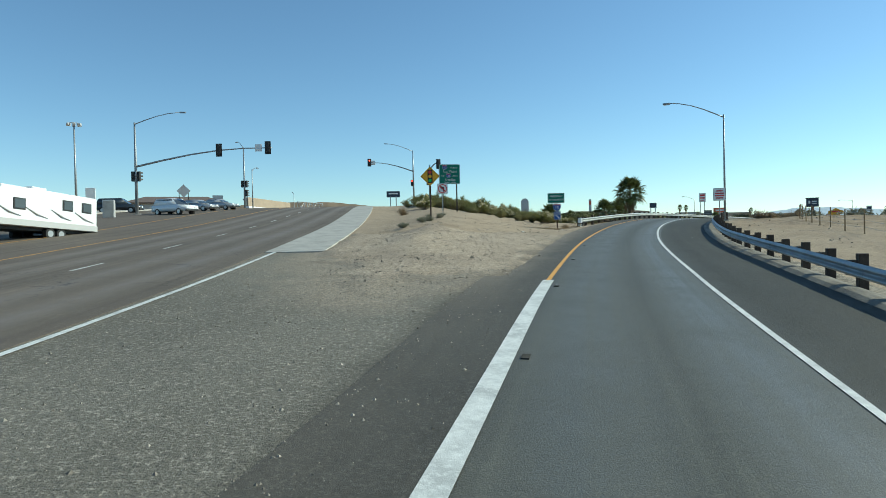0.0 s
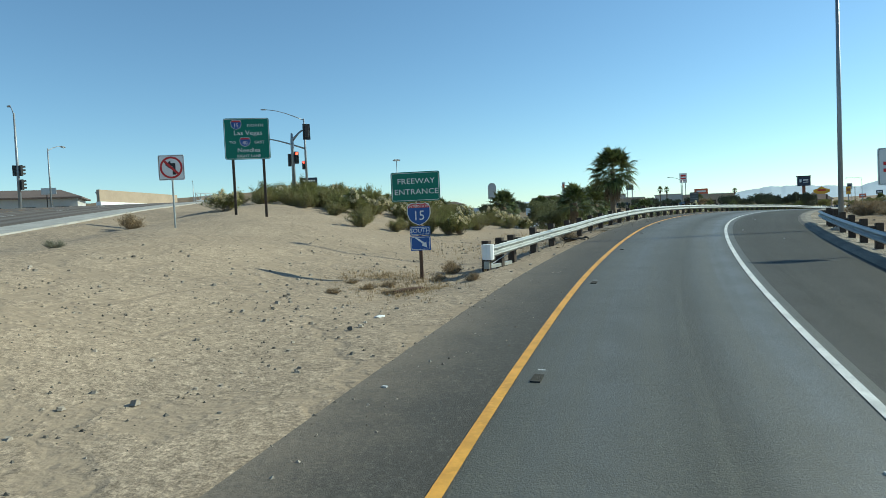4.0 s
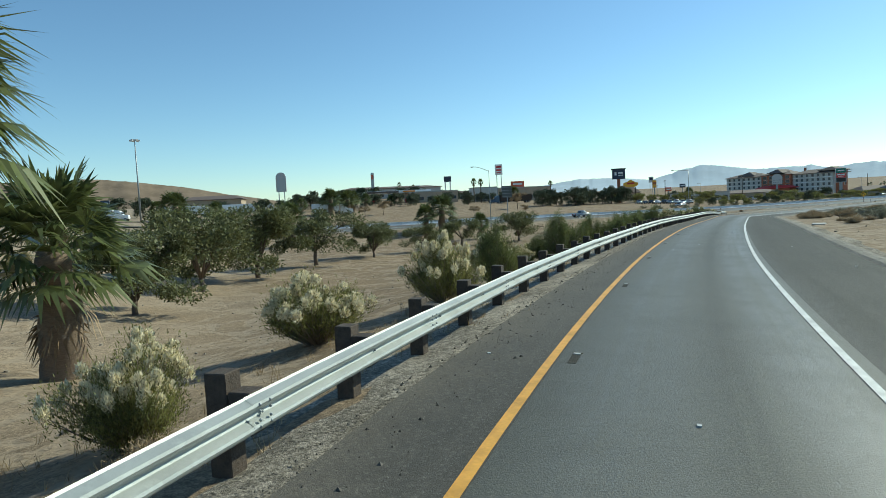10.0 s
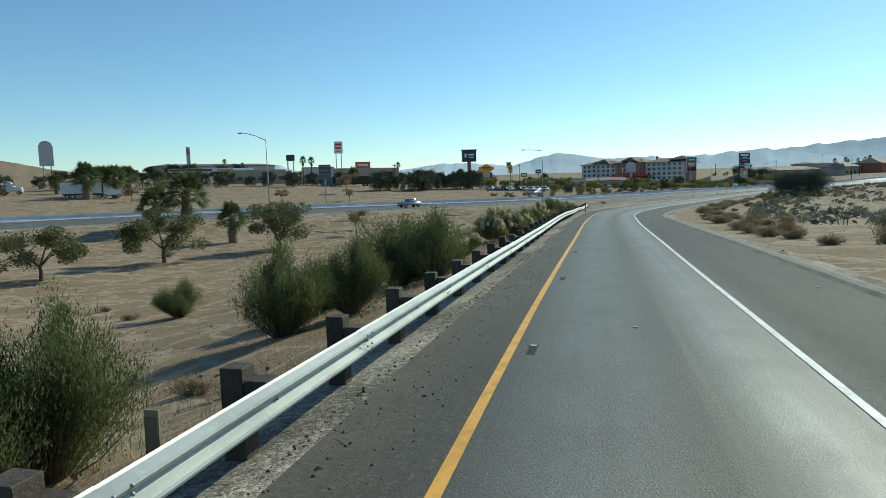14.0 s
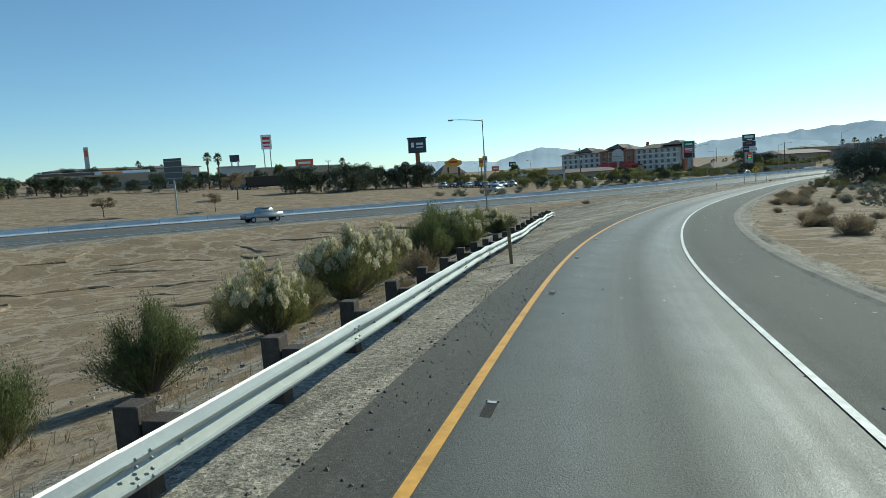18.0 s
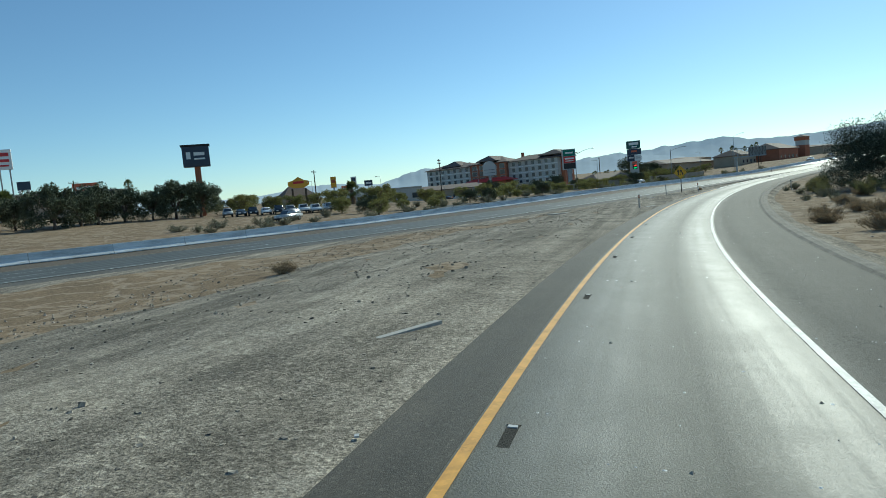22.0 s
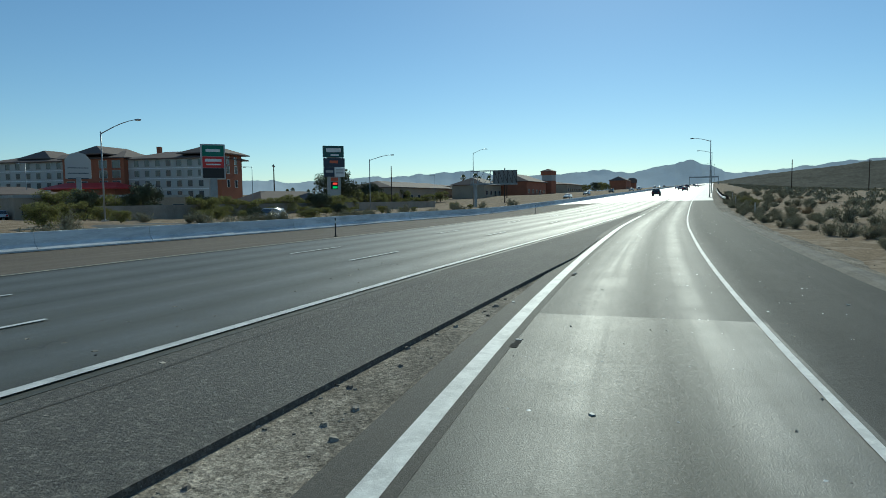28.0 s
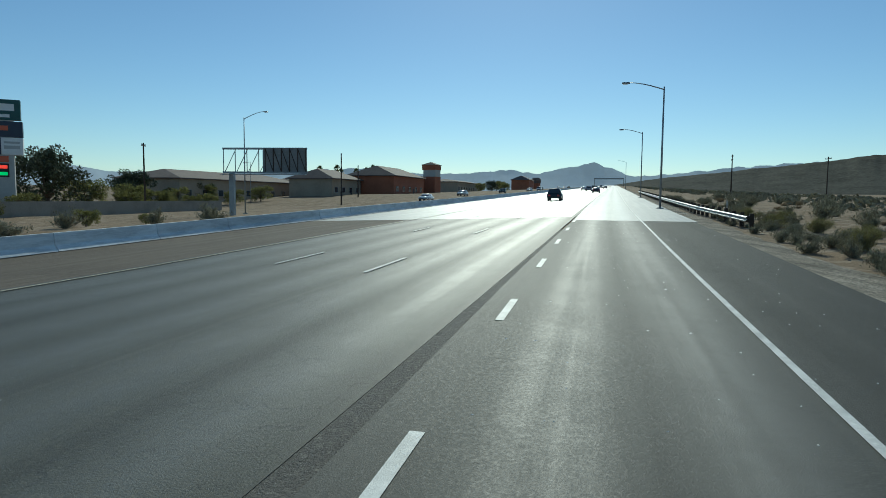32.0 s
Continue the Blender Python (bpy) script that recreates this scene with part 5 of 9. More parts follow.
panel(e, 0.54, 0.38, 1.36, M_BLUE, (M_SIGNWHITE, 0.012), 0.07, 0.03)
part("arrow", plate([(-0.10 + 0.03, 1.50), (0.13, 1.34), (0.10, 1.30), (0.24, 1.24), (0.22, 1.40), (0.185, 1.37), (-0.06 + 0.02, 1.53)], 0.004, y=-0.028), M_SIGNWHITE, e)

# guide sign with two posts
e = thing("guide_sign", pose(0.75, 65.3, gz(0.7, 65.3), 0, 0, 8), "large green guide sign on two dark posts", "road sign")
H0 = 9.6 - gz(0.7, 65.3)
wood_post(e, H0 - 0.3, -0.72, s=0.12)
wood_post(e, H0 - 0.3, 0.72, s=0.12)
panel(e, 2.15, 2.0, H0 - 1.05, M_GREEN, (M_SIGNWHITE, 0.025), r=0.12)
cz = H0 - 1.05
shield_sign(e, 0.50, 0.46, cz + 0.68, -0.48, "15", -0.03, 0.27, False)
words("NORTH", 0.19, e, 0.42, cz + 0.64, -0.028, M_SIGNWHITE, wide=1.15)
words("Las Vegas", 0.32, e, 0.06, cz + 0.28, -0.028, M_SIGNWHITE, wide=1.1)
words("TO", 0.19, e, -0.68, cz - 0.18, -0.028, M_SIGNWHITE, wide=1.15)
shield_sign(e, 0.50, 0.46, cz - 0.16, -0.10, "40", -0.03, 0.27, False)
words("EAST", 0.19, e, 0.58, cz - 0.18, -0.028, M_SIGNWHITE, wide=1.15)
words("Needles", 0.30, e, 0.06, cz - 0.56, -0.028, M_SIGNWHITE, wide=1.1)
words("RIGHT LANE", 0.19, e, 0.06, cz - 0.84, -0.028, M_SIGNWHITE, wide=1.05)


def ring(parent, r0, r1, cz, y, material, name, seg=28):
    b = bmesh.new()
    vo = [b.verts.new((r1 * math.cos(a), y, cz + r1 * math.sin(a))) for a in (2 * math.pi * k / seg for k in range(seg))]
    vi = [b.verts.new((r0 * math.cos(a), y, cz + r0 * math.sin(a))) for a in (2 * math.pi * k / seg for k in range(seg))]
    for k in range(seg):
        b.faces.new((vo[k], vi[k], vi[(k + 1) % seg], vo[(k + 1) % seg]))
    return part(name, b, material, parent)


# no-left-turn sign
z0 = gz(0.0, 57.4)
e = thing("no_left_turn_sign", pose(0.0, 57.4, z0, 0, 0, 4), "white square sign with a red ring over a black turning arrow", "road sign")
H0 = 6.5 - z0
part("post", tube([(0, 0.03, -0.5), (0, 0.03, H0 + 0.4)], 0.035, 8), M_GALV, e)
panel(e, 0.92, 0.92, H0, M_SIGNWHITE, (M_BLACK, 0.012))
part("arrow", plate([(0.04, H0 - 0.26), (0.15, H0 - 0.26), (0.15, H0 + 0.16), (-0.02, H0 + 0.16), (-0.02, H0 + 0.26), (-0.22, H0 + 0.10), (-0.02, H0 - 0.06), (-0.02, H0 + 0.05), (0.04, H0 + 0.05)], 0.004, y=-0.028), M_BLACK, e)
ring(e, 0.33, 0.40, H0, -0.034, M_RED, "ring")
part("slash", plate([(-0.28, H0 + 0.22), (-0.22, H0 + 0.28), (0.28, H0 - 0.22), (0.22, H0 - 0.28)], 0.003, y=-0.038), M_RED, e)

# signal-ahead diamond
z0 = gz(-0.8, 41.7)
e = thing("signal_ahead_sign", pose(-0.8, 41.7, z0, 0, 0, 0), "yellow diamond sign picturing a traffic light on a dark post", "road sign")
H0 = 6.75 - z0
wood_post(e, H0 - 0.8, s=0.10)
part("panel", plate([(0, H0), (-0.63, H0 - 0.63), (0, H0 - 1.26), (0.63, H0 - 0.63)], 0.012, y=-0.02), M_AMBER, e)
c0 = H0 - 0.63
bmx = bmesh.new()
for a, b_ in ((0.57, 0.55),):
    o = [(0, c0 + a), (-a, c0), (0, c0 - a), (a, c0)]
    i_ = [(0, c0 + b_), (-b_, c0), (0, c0 - b_), (b_, c0)]
    vo, vi = [bmx.verts.new((x, -0.026, z)) for x, z in o], [bmx.verts.new((x, -0.026, z)) for x, z in i_]
    for k in range(4):
        bmx.faces.new((vo[k], vo[(k + 1) % 4], vi[(k + 1) % 4], vi[k]))
part("border", bmx, M_BLACK, e)
part("light_picture", plate(rounded(0.32, 0.86, 0.05, c0), 0.004, y=-0.028), M_BLACK, e)
M_SGREEN = mat("picture_green", (0.03, 0.45, 0.12), 0.5)
for dz, m_ in ((0.27, M_RED), (0.0, M_AMBER), (-0.27, M_SGREEN)):
    part("light_disc", plate([(0.11 * math.cos(a), c0 + dz + 0.11 * math.sin(a)) for a in (2 * math.pi * k / 16 for k in range(16))], 0.004, y=-0.034), m_, e)

# merge diamond
z0 = gz(216.0, 234.2)
e = thing("merge_sign", pose(216.0, 234.2, z0, 0, 0, -63), "yellow diamond merge sign with black arrows on a dark post", "road sign")
H0 = 3.85 - z0
wood_post(e, H0 - 1.0, s=0.10)
part("panel", plate([(0, H0), (-0.84, H0 - 0.84), (0, H0 - 1.68), (0.84, H0 - 0.84)], 0.012, y=-0.02), M_AMBER, e)
c0 = H0 - 0.84
part("arrow", plate([(-0.32, c0 - 0.36), (-0.20, c0 - 0.36), (-0.20, c0 + 0.12), (-0.10, c0 + 0.12), (-0.26, c0 + 0.42), (-0.42, c0 + 0.12), (-0.32, c0 + 0.12)], 0.004, y=-0.028), M_BLACK, e)
part("arrow", plate([(0.20, c0 - 0.36), (0.32, c0 - 0.36), (0.32, c0 - 0.12), (0.10, c0 + 0.16), (0.20, c0 + 0.24), (-0.06, c0 + 0.36), (-0.04, c0 + 0.06), (0.03, c0 + 0.11), (0.20, c0 - 0.14)], 0.004, y=-0.028), M_BLACK, e)
for dz in (-0.30, -0.05, 0.45):
    bars(e, [(0.0, c0 + dz, 0.05, 0.16)], -0.028, M_BLACK, "lane_dash")
bmx = bmesh.new()
vo, vi = [bmx.verts.new((x, -0.026, z)) for x, z in [(0, c0 + .78), (-.78, c0), (0, c0 - .78), (.78, c0)]], [bmx.verts.new((x, -0.026, z)) for x, z in [(0, c0 + .75), (-.75, c0), (0, c0 - .75), (.75, c0)]]
for k in range(4):
    bmx.faces.new((vo[k], vo[(k + 1) % 4], vi[(k + 1) % 4], vi[k]))
part("border", bmx, M_BLACK, e)

# white notice by the street lamp
z0 = gz(21.5, 49.9)
e = thing("notice_sign", pose(21.5, 49.9, z0, 0, 0, heading(RAMP, ramp_i(21.5, 49.9)) + 4), "white notice sign with small dark lettering on a post", "road sign")
H0 = 5.0 - z0
part("post", tube([(0, 0.03, -0.5), (0, 0.03, H0 + 0.4)], 0.04, 8), M_GALV, e)
panel(e, 0.92, 0.98, H0, M_SIGNWHITE, (M_BLACK, 0.012))
bars(e, [(0, H0 + 0.27, 0.45, 0.09), (0, H0 + 0.08, 0.66, 0.09), (0, H0 - 0.10, 0.66, 0.09), (0, H0 - 0.28, 0.52, 0.09)], -0.03, M_RED)


# ---- marker posts ----
def marker(x, y, tall=1.25, lean=0.0, brown=False, yaw=0.0):
    z = gz_fast(x, y)
    e = thing("marker_post", pose(x, y, z, 0, lean, yaw), "slim weathered brown marker post with a dark reflector" if brown else "slim pale marker post", "marker post", "marker posts along the ramp")
    part("post", box(-0.05, -0.012, -0.2, 0.05, 0.012, tall, 0.004), M_CONC if not brown else M_MARKER, e)
    part("reflector", box(-0.045, -0.017, tall - 0.32, 0.045, -0.011, tall - 0.04), M_DRY if brown else M_BRICKRED if tall == 1.15 else M_STUCCO, e)
    return e


marker(106.15, 168.0, 1.15, -2.5, True, heading(RAMP, 241))
marker(59.45, 119.05, 0.85, 1.0, True, heading(RAMP, 165))
marker(127.6, 194.6, 1.1, 2.0, True, -45)
marker(186.6, 221.4, 1.15, 2.0, False, -60)
marker(211.7, 233.8, 1.2, 0.0, False, -62)
marker(216.4, 232.2, 1.15, -1.5, False, -62)
for x, y in ((262.5, 259.9), (305.0, 263.0)):
    e = thing("lane_delineator", pose(x, float(fy(x)) + 11.9, float(fz(x) - 11.9 * tilt(x)) - 0.01), "slim dark flexible delineator on a round base", "marker post", "delineators on the median shoulder")
    part("post", tube([(0, 0, 0.03), (0, 0, 1.0)], 0.035, 8), M_BLACK, e)
    part("base", tube([(0, 0, 0), (0, 0, 0.04)], 0.11, 10), M_BLACK, e)
    part("band", tube([(0, 0, 0.72), (0, 0, 0.86)], 0.038, 8), M_SIGNWHITE, e)
for i_, o_ in ((440, 7.0), (470, 7.2), (500, 8.0), (355, 7.2), (395, 7.4)):
    x, y, _ = beside(RAMP, i_, o_)
    marker(x, y, 1.1, 0.0, False, heading(RAMP, i_))


# ---- street lamps ----
def lamp(x, y, top, yaw, arm=3.6, rise=0.9, base=None, label="tall grey steel street lamp with a curved arm", r=0.10):
    z = gz_fast(x, y) if base is None else base
    h_ = top - z
    e = thing("street_lamp", pose(x, y, z, 0, 0, yaw), label, "street lamp", "street lamps along the roads")
    part("pole", tube([(0, 0, -0.3), (0, 0, h_ * 0.5), (0, 0, h_)], [r, r * 0.85, r * 0.62], 10), M_POLE, e, smooth=True)
    part("foundation", tube([(0, 0, -0.4), (0, 0, 0.12)], 0.36, 14), M_CONC, e)
    part("base_plate", box(-0.22, -0.22, 0.10, 0.22, 0.22, 0.16, 0.01), M_POLE, e)
    run = [(0, 0, h_ - 0.25)] + [(-arm * u, 0, h_ - 0.25 + rise * math.sin(u * math.pi / 2)) for u in (0.15, 0.35, 0.55, 0.75, 0.92)]
    part("arm", tube(run, [0.055, 0.052, 0.048, 0.044, 0.04, 0.038], 8), M_POLE, e, smooth=True)
    x1, z1 = run[-1][0], run[-1][2]
    part("lamp_head", box(x1 - 0.62, -0.14, z1 - 0.10, x1 + 0.05, 0.14, z1 + 0.05, 0.04), M_POLE, e)
    part("lens", box(x1 - 0.55, -0.10, z1 - 0.14, x1 - 0.12, 0.10, z1 - 0.10, 0.01), M_SIGNWHITE, e)
    return e


lamp(25.6, 58.3, 12.7, heading(RAMP, 108) + 2, 5.0, 1.75)
lamp(82.9, 211.3, 13.0, -12, 3.6, 1.1)
lamp(140.2, 219.5, 11.9, -28, 3.9, 0.3)
lamp(364.3, 248.2, 13.3, -84, 3.2, 0.7)
lamp(411.4, 253.0, 14.1, -84, 3.2, 0.7)
lamp(277.0, 298.0, 10.3, 97, 5.4, 1.2)
lamp(332.6, 303.1, 10.4, 97, 4.8, 0.9)
lamp(380.0, 305.0, 14.5, 97, 3.4, 1.0)
lamp(600.0, 272.0, 20.0, -84, 3.2, 0.7)
lamp(-31.0, 105.0, 14.0, -90, 3.0, 0.8)


# ---- traffic signals ----
def signal_head(parent, x, y, z, yaw, lit=None, back=True):
    """A three-lamp head; its lenses face local -y turned by yaw."""
    h_ = part("signal_head", box(-0.17, -0.12, -0.52, 0.17, 0.12, 0.52, 0.03), M_BLACK, parent, "black three-lamp signal head")
    h_.matrix_basis = pose(x, y, z, 0, 0, yaw)
    if back:
        part("backplate", box(-0.32, -0.02, -0.68, 0.32, 0.02, 0.68, 0.01), M_BLACK, h_)
    for k, dz in enumerate((0.34, 0.0, -0.34)):
        part("lens", tube([(0, -0.13, dz), (0, -0.115, dz)], 0.12, 14), M_REDLAMP if (lit == k) else M_DARKLENS, h_, "lit red lens" if lit == k else "")
        b = bmesh.new()
        vs = []
        for j in range(9):
            a = radians(-20 + 220 * j / 8)
            vs.append((b.verts.new((0.14 * math.cos(a), -0.12, dz + 0.14 * math.sin(a))), b.verts.new((0.14 * math.cos(a), -0.36, dz + 0.14 * math.sin(a)))))
        for p, q in zip(vs, vs[1:]):
            b.faces.new((p[0], p[1], q[1], q[0]))
        part("visor", b, M_BLACK, h_)
    return h_


def signal_pole(x, y, base, top, arm_z, arm_len, arm_yaw, lamp_len, lamp_yaw, heads, plate_at=None, rise=1.3, label=""):
    e = thing("traffic_signal", pose(x, y, base), label or "grey traffic signal pole with a long mast arm and lamp", "traffic signal", "traffic signals at the junction")
    part("pole", tube([(0, 0, -0.4), (0, 0, arm_z), (0, 0, top)], [0.17, 0.14, 0.08], 12), M_POLE, e, smooth=True)
    part("foundation", tube([(0, 0, -0.5), (0, 0, 0.1)], 0.45, 14), M_CONC, e)
    ca, sa = math.cos(radians(arm_yaw)), math.sin(radians(arm_yaw))
    if arm_len:
        run = [(ca * arm_len * u, sa * arm_len * u, arm_z + rise * math.sin(min(1, u * 1.15) * math.pi / 2)) for u in (0, 0.2, 0.4, 0.6, 0.8, 1.0)]
        part("mast_arm", tube(run, [0.11, 0.10, 0.085, 0.07, 0.06, 0.05], 10), M_POLE, e, smooth=True)
    cl, sl = math.cos(radians(lamp_yaw)), math.sin(radians(lamp_yaw))
    if lamp_len:
        run = [(0, 0, top - 0.2)] + [(cl * lamp_len * u, sl * lamp_len * u, top - 0.2 + 1.3 * math.sin(u * math.pi / 2)) for u in (0.2, 0.45, 0.7, 0.95)]
        part("lamp_arm", tube(run, [0.055, 0.05, 0.045, 0.04, 0.036], 8), M_POLE, e, smooth=True)
        hd = part("lamp_head", box(-0.55, -0.13, -0.08, 0.1, 0.13, 0.05, 0.03), M_POLE, e)
        hd.matrix_basis = Matrix.Translation(run[-1]) @ Matrix.Rotation(radians(lamp_yaw + 180), 4, "Z")
    for u, dz, yaw, lit in heads:
        if u <= 0:
            signal_head(e, 0.32 * math.cos(radians(arm_yaw)) * (1 if u == 0 else -1), 0.32 * math.sin(radians(arm_yaw)), dz, yaw, lit, False)
        else:
            signal_head(e, ca * arm_len * u, sa * arm_len * u - 0.1, arm_z + rise * math.sin(min(1, u * 1.15) * math.pi / 2) + dz, yaw, lit)
    if plate_at:
        u = plate_at
        p = part("arm_sign", box(-0.35, -0.02, -0.38, 0.35, 0.02, 0.38, 0.01), M_SIGNWHITE, e, "small white sign on the arm")
        p.matrix_basis = Matrix.Translation((ca * arm_len * u, sa * arm_len * u - 0.08, arm_z + rise * math.sin(min(1, u * 1.15) * math.pi / 2)))
    return e


def gsig(x, y):
    return gz_fast(x, y)


b0 = gsig(-31.8, 66.8)
signal_pole(-31.8, 66.8, b0, 14.8 - b0, 10.2 - b0, 14.0, 4, 4.8, 10, [(0.61, 0.0, 180, None), (0.97, 0.0, 180, None), (0, 9.2 - b0, 150, None), (-1, 9.2 - b0, 20, None)], 0.90, 1.8)
b0 = gsig(-30.2, 98.2)
signal_pole(-30.2, 98.2, b0, 16.6 - b0, 4.0, 0, 0, 2.4, 130, [(0, 11.0 - b0, 140, None), (-1, 11.0 - b0, 40, None), (0, 9.6 - b0, 140, None)], label="grey signal pole with a lamp arm and small signal heads")
b0 = gsig(-1.7, 89.5)
signal_pole(-1.7, 89.5, b0, 12.3 - b0, 11.6 - b0, 1.35, 15, 0, 0, [(0, 10.2 - b0, 20, 0), (0.95, -0.2, 200, None), (-1, 10.0 - b0, 110, None)], label="grey signal pole with red-lit heads above brush", rise=1.0)
b0 = gsig(-5.15, 116.1)
signal_pole(-5.15, 116.1, b0, 18.0 - b0, 14.2 - b0, 8.0, 195, 4.9, 195, [(0.99, 0.0, 15, 0), (0, 12.1 - b0, 15, 0)], 0.90, 1.5, "grey signal pole with a red-lit mast arm and lamp")


# ---- plants ----
def leaf_cloud(rng, n, shape, size, droop=0.0, stretch=2.2, tri=False):
    """Many small folded leaves at places given by shape()."""
    verts, faces = [], []
    for _ in range(n):
        p, out = shape(rng)
        d = (out + Vector((rng.uniform(-1, 1), rng.uniform(-1, 1), rng.uniform(-1, 1))) * 0.9 + Vector((0, 0, 0.25 - droop))).normalized()
        s = d.orthogonal().normalized()
        s = Matrix.Rotation(rng.random() * 6.28, 3, d) @ s
        l = size * rng.uniform(0.6, 1.4)
        w = l / stretch * 0.5
        m = len(verts)
        if tri:
            verts += [p + s * w, p + d * l, p - s * w]
            faces.append((m, m + 1, m + 2))
            continue
        verts += [p, p + d * l * 0.5 + s * w, p + d * l, p + d * l * 0.5 - s * w]
        faces.append((m, m + 1, m + 2, m + 3))
    return verts, faces


def mesh_of(name, verts, faces, material):
    me_ = bpy.data.meshes.new(name)
    me_.from_pydata([tuple(v) for v in verts], [], faces)
    me_.materials.append(material)
    return me_


def bush(name, label, seed, r, h_, n, leaf, mat_leaf, bloom=0, stems=60, bare=0.35, fuzz=0.07, bloom_mat=None):
    """A desert shrub: many thin stems that fan out from the base, fine foliage on their upper part, tufts of bloom at their tips."""
    rng = random.Random(seed)
    e = thing(name, Matrix.Identity(4), label, "shrub", "shrubs on the desert ground")
    b = bmesh.new()
    runs = []
    gaps = [(rng.random() * 6.283, rng.uniform(0.25, 0.6)) for _ in range(3)]
    heads = [(rng.random() * 6.283, rng.random() ** 0.5, rng.uniform(0.72, 1.08)) for _ in range(max(10, stems // 6))]
    for _ in range(stems):
        a, u, tall = heads[rng.randrange(len(heads))]
        a, u = a + rng.gauss(0, 0.26), min(1.0, max(0.02, u + rng.gauss(0, 0.12)))
        k = 1.0
        for ga, gw in gaps:
            if abs((a - ga + math.pi) % 6.283 - math.pi) < gw:
                k = 0.72
        q = r * u * k * rng.uniform(0.85, 1.1)
        tip = Vector((math.cos(a) * q, math.sin(a) * q, h_ * k * tall * rng.uniform(0.86, 1.08) * (1 - 0.45 * u * u)))
        base = Vector((rng.gauss(0, 0.05 * r), rng.gauss(0, 0.05 * r), -0.05))
        mid = base.lerp(tip, 0.5) + Vector((rng.gauss(0, 0.03), rng.gauss(0, 0.03), 0.09 * h_ * (1 - u) - 0.04 * u * h_))
        tube([base, mid, tip], [0.013, 0.009, 0.004], 3, b, False)
        runs.append((base, mid, tip, rng.uniform(0.5, 1.5)))
    part("stem", b, M_TWIG, e)
    wts = np.cumsum([q[3] for q in runs]).tolist()

    def shape(g):
        base, mid, tip, _w = runs[min(len(runs) - 1, bisect_(wts, g.random() * wts[-1]))]
        t = bare + (1.04 - bare) * g.random() ** 0.6
        p = base * (1 - t) ** 2 + mid * 2 * t * (1 - t) + tip * t * t
        f = fuzz * r * (0.5 + t)
        p = p + Vector((g.gauss(0, f), g.gauss(0, f), g.gauss(0, f)))
        p.z = max(0.02, p.z)
        return p, ((tip - mid).normalized() + Vector((0, 0, 0.5))).normalized()
    v_, f_ = leaf_cloud(rng, n, shape, leaf, stretch=3.2, tri=True)
    o = new("foliage", mesh_of("foliage", v_, f_, mat_leaf))
    o.parent = e
    if bloom:
        tuft = [r_[2] for r_ in runs if rng.random() < 0.7 and r_[2].z > 0.5 * h_]

        def top(g):
            c_ = tuft[g.randrange(len(tuft))]
            v = Vector((g.gauss(0, 1), g.gauss(0, 1), g.gauss(0.3, 1))).normalized()
            return c_ + Vector((v.x, v.y, v.z * 1.3)) * r * 0.075 * g.random() ** 0.5, (v * 0.5 + Vector((0, 0, 0.7))).normalized()
        v_, f_ = leaf_cloud(rng, bloom, top, leaf * 0.9, stretch=1.6, tri=True)
        o = new("bloom", mesh_of("bloom", v_, f_, bloom_mat or M_BLOOM))
        o.parent = e
        o["label"] = "tufts of pale white bloom"
    return e


def bisect_(list_, v):
    lo, hi = 0, len(list_)
    while lo < hi:
        k = (lo + hi) // 2
        if list_[k] < v:
            lo = k + 1
        else:
            hi = k
    return lo


def set_bush(src, x, y, scale=1.0, turn=0.0, sink=0.03, sz=None):
    return copy_thing(src, Matrix.Translation((x, y, gz_fast(x, y) - sink)) @ Matrix.Rotation(turn, 4, "Z") @ Matrix.Diagonal((scale, scale, sz or scale, 1)))


B_GREEN = [bush("green_shrub", "dense green desert shrub with fine upright twigs", 11 + k, 1.1, 1.4, 9000, 0.085, M_SAGE, 0, 90, 0.3, 0.05) for k in range(3)]
B_GREEN_NEAR = [bush("green_shrub", "dense green desert broom with fine feathery twigs", 111 + k, 1.1, 1.4, 40000, 0.046, M_BROOM, 0, 190, 0.30, 0.05) for k in range(4)]
B_BLOOM = [bush("blooming_shrub", "green rabbitbrush with white seed tufts", 31 + k, 1.05, 1.2, 7000, 0.075, M_SAGE, 5000, 90, 0.42, 0.055) for k in range(3)]
B_BLOOM_NEAR = [bush("blooming_shrub", "olive-green rabbitbrush topped by cream-white seed tufts", 131 + k, 1.05, 1.2, 27000, 0.046, M_SAGE, 13000, 190, 0.36, 0.05) for k in range(4)]
B_OLIVE_NEAR = [bush("olive_shrub", "olive-brown desert shrub behind the guard rail", 151 + k, 0.85, 1.0, 15000, 0.042, M_OLIVE, 0, 130, 0.2, 0.06) for k in range(2)]
B_OLIVE = [bush("olive_shrub", "sparse olive-brown desert shrub", 51 + k, 0.85, 1.0, 10000, 0.05, M_OLIVE, 0, 100, 0.2, 0.06) for k in range(3)]
B_FAR = [bush("desert_shrub", "olive-brown desert shrub on the outer flat", 61 + k, 0.85, 1.0, 1200, 0.13, M_GREYSCRUB, 0, 36, 0.1, 0.08) for k in range(3)]
B_DRY = [bush("dry_shrub", "low dry straw-coloured shrub", 71 + k, 0.62, 0.5, 3400, 0.055, M_DRY, 0, 70, 0.12, 0.075) for k in range(2)]
B_GREY = [bush("grey_shrub", "small grey-green weed tuft at the edge of the gutter", 81 + k, 0.62, 0.6, 4200, 0.045, M_GREYGREEN, 0, 80, 0.1, 0.07) for k in range(2)]
pr_ = random.Random(77)


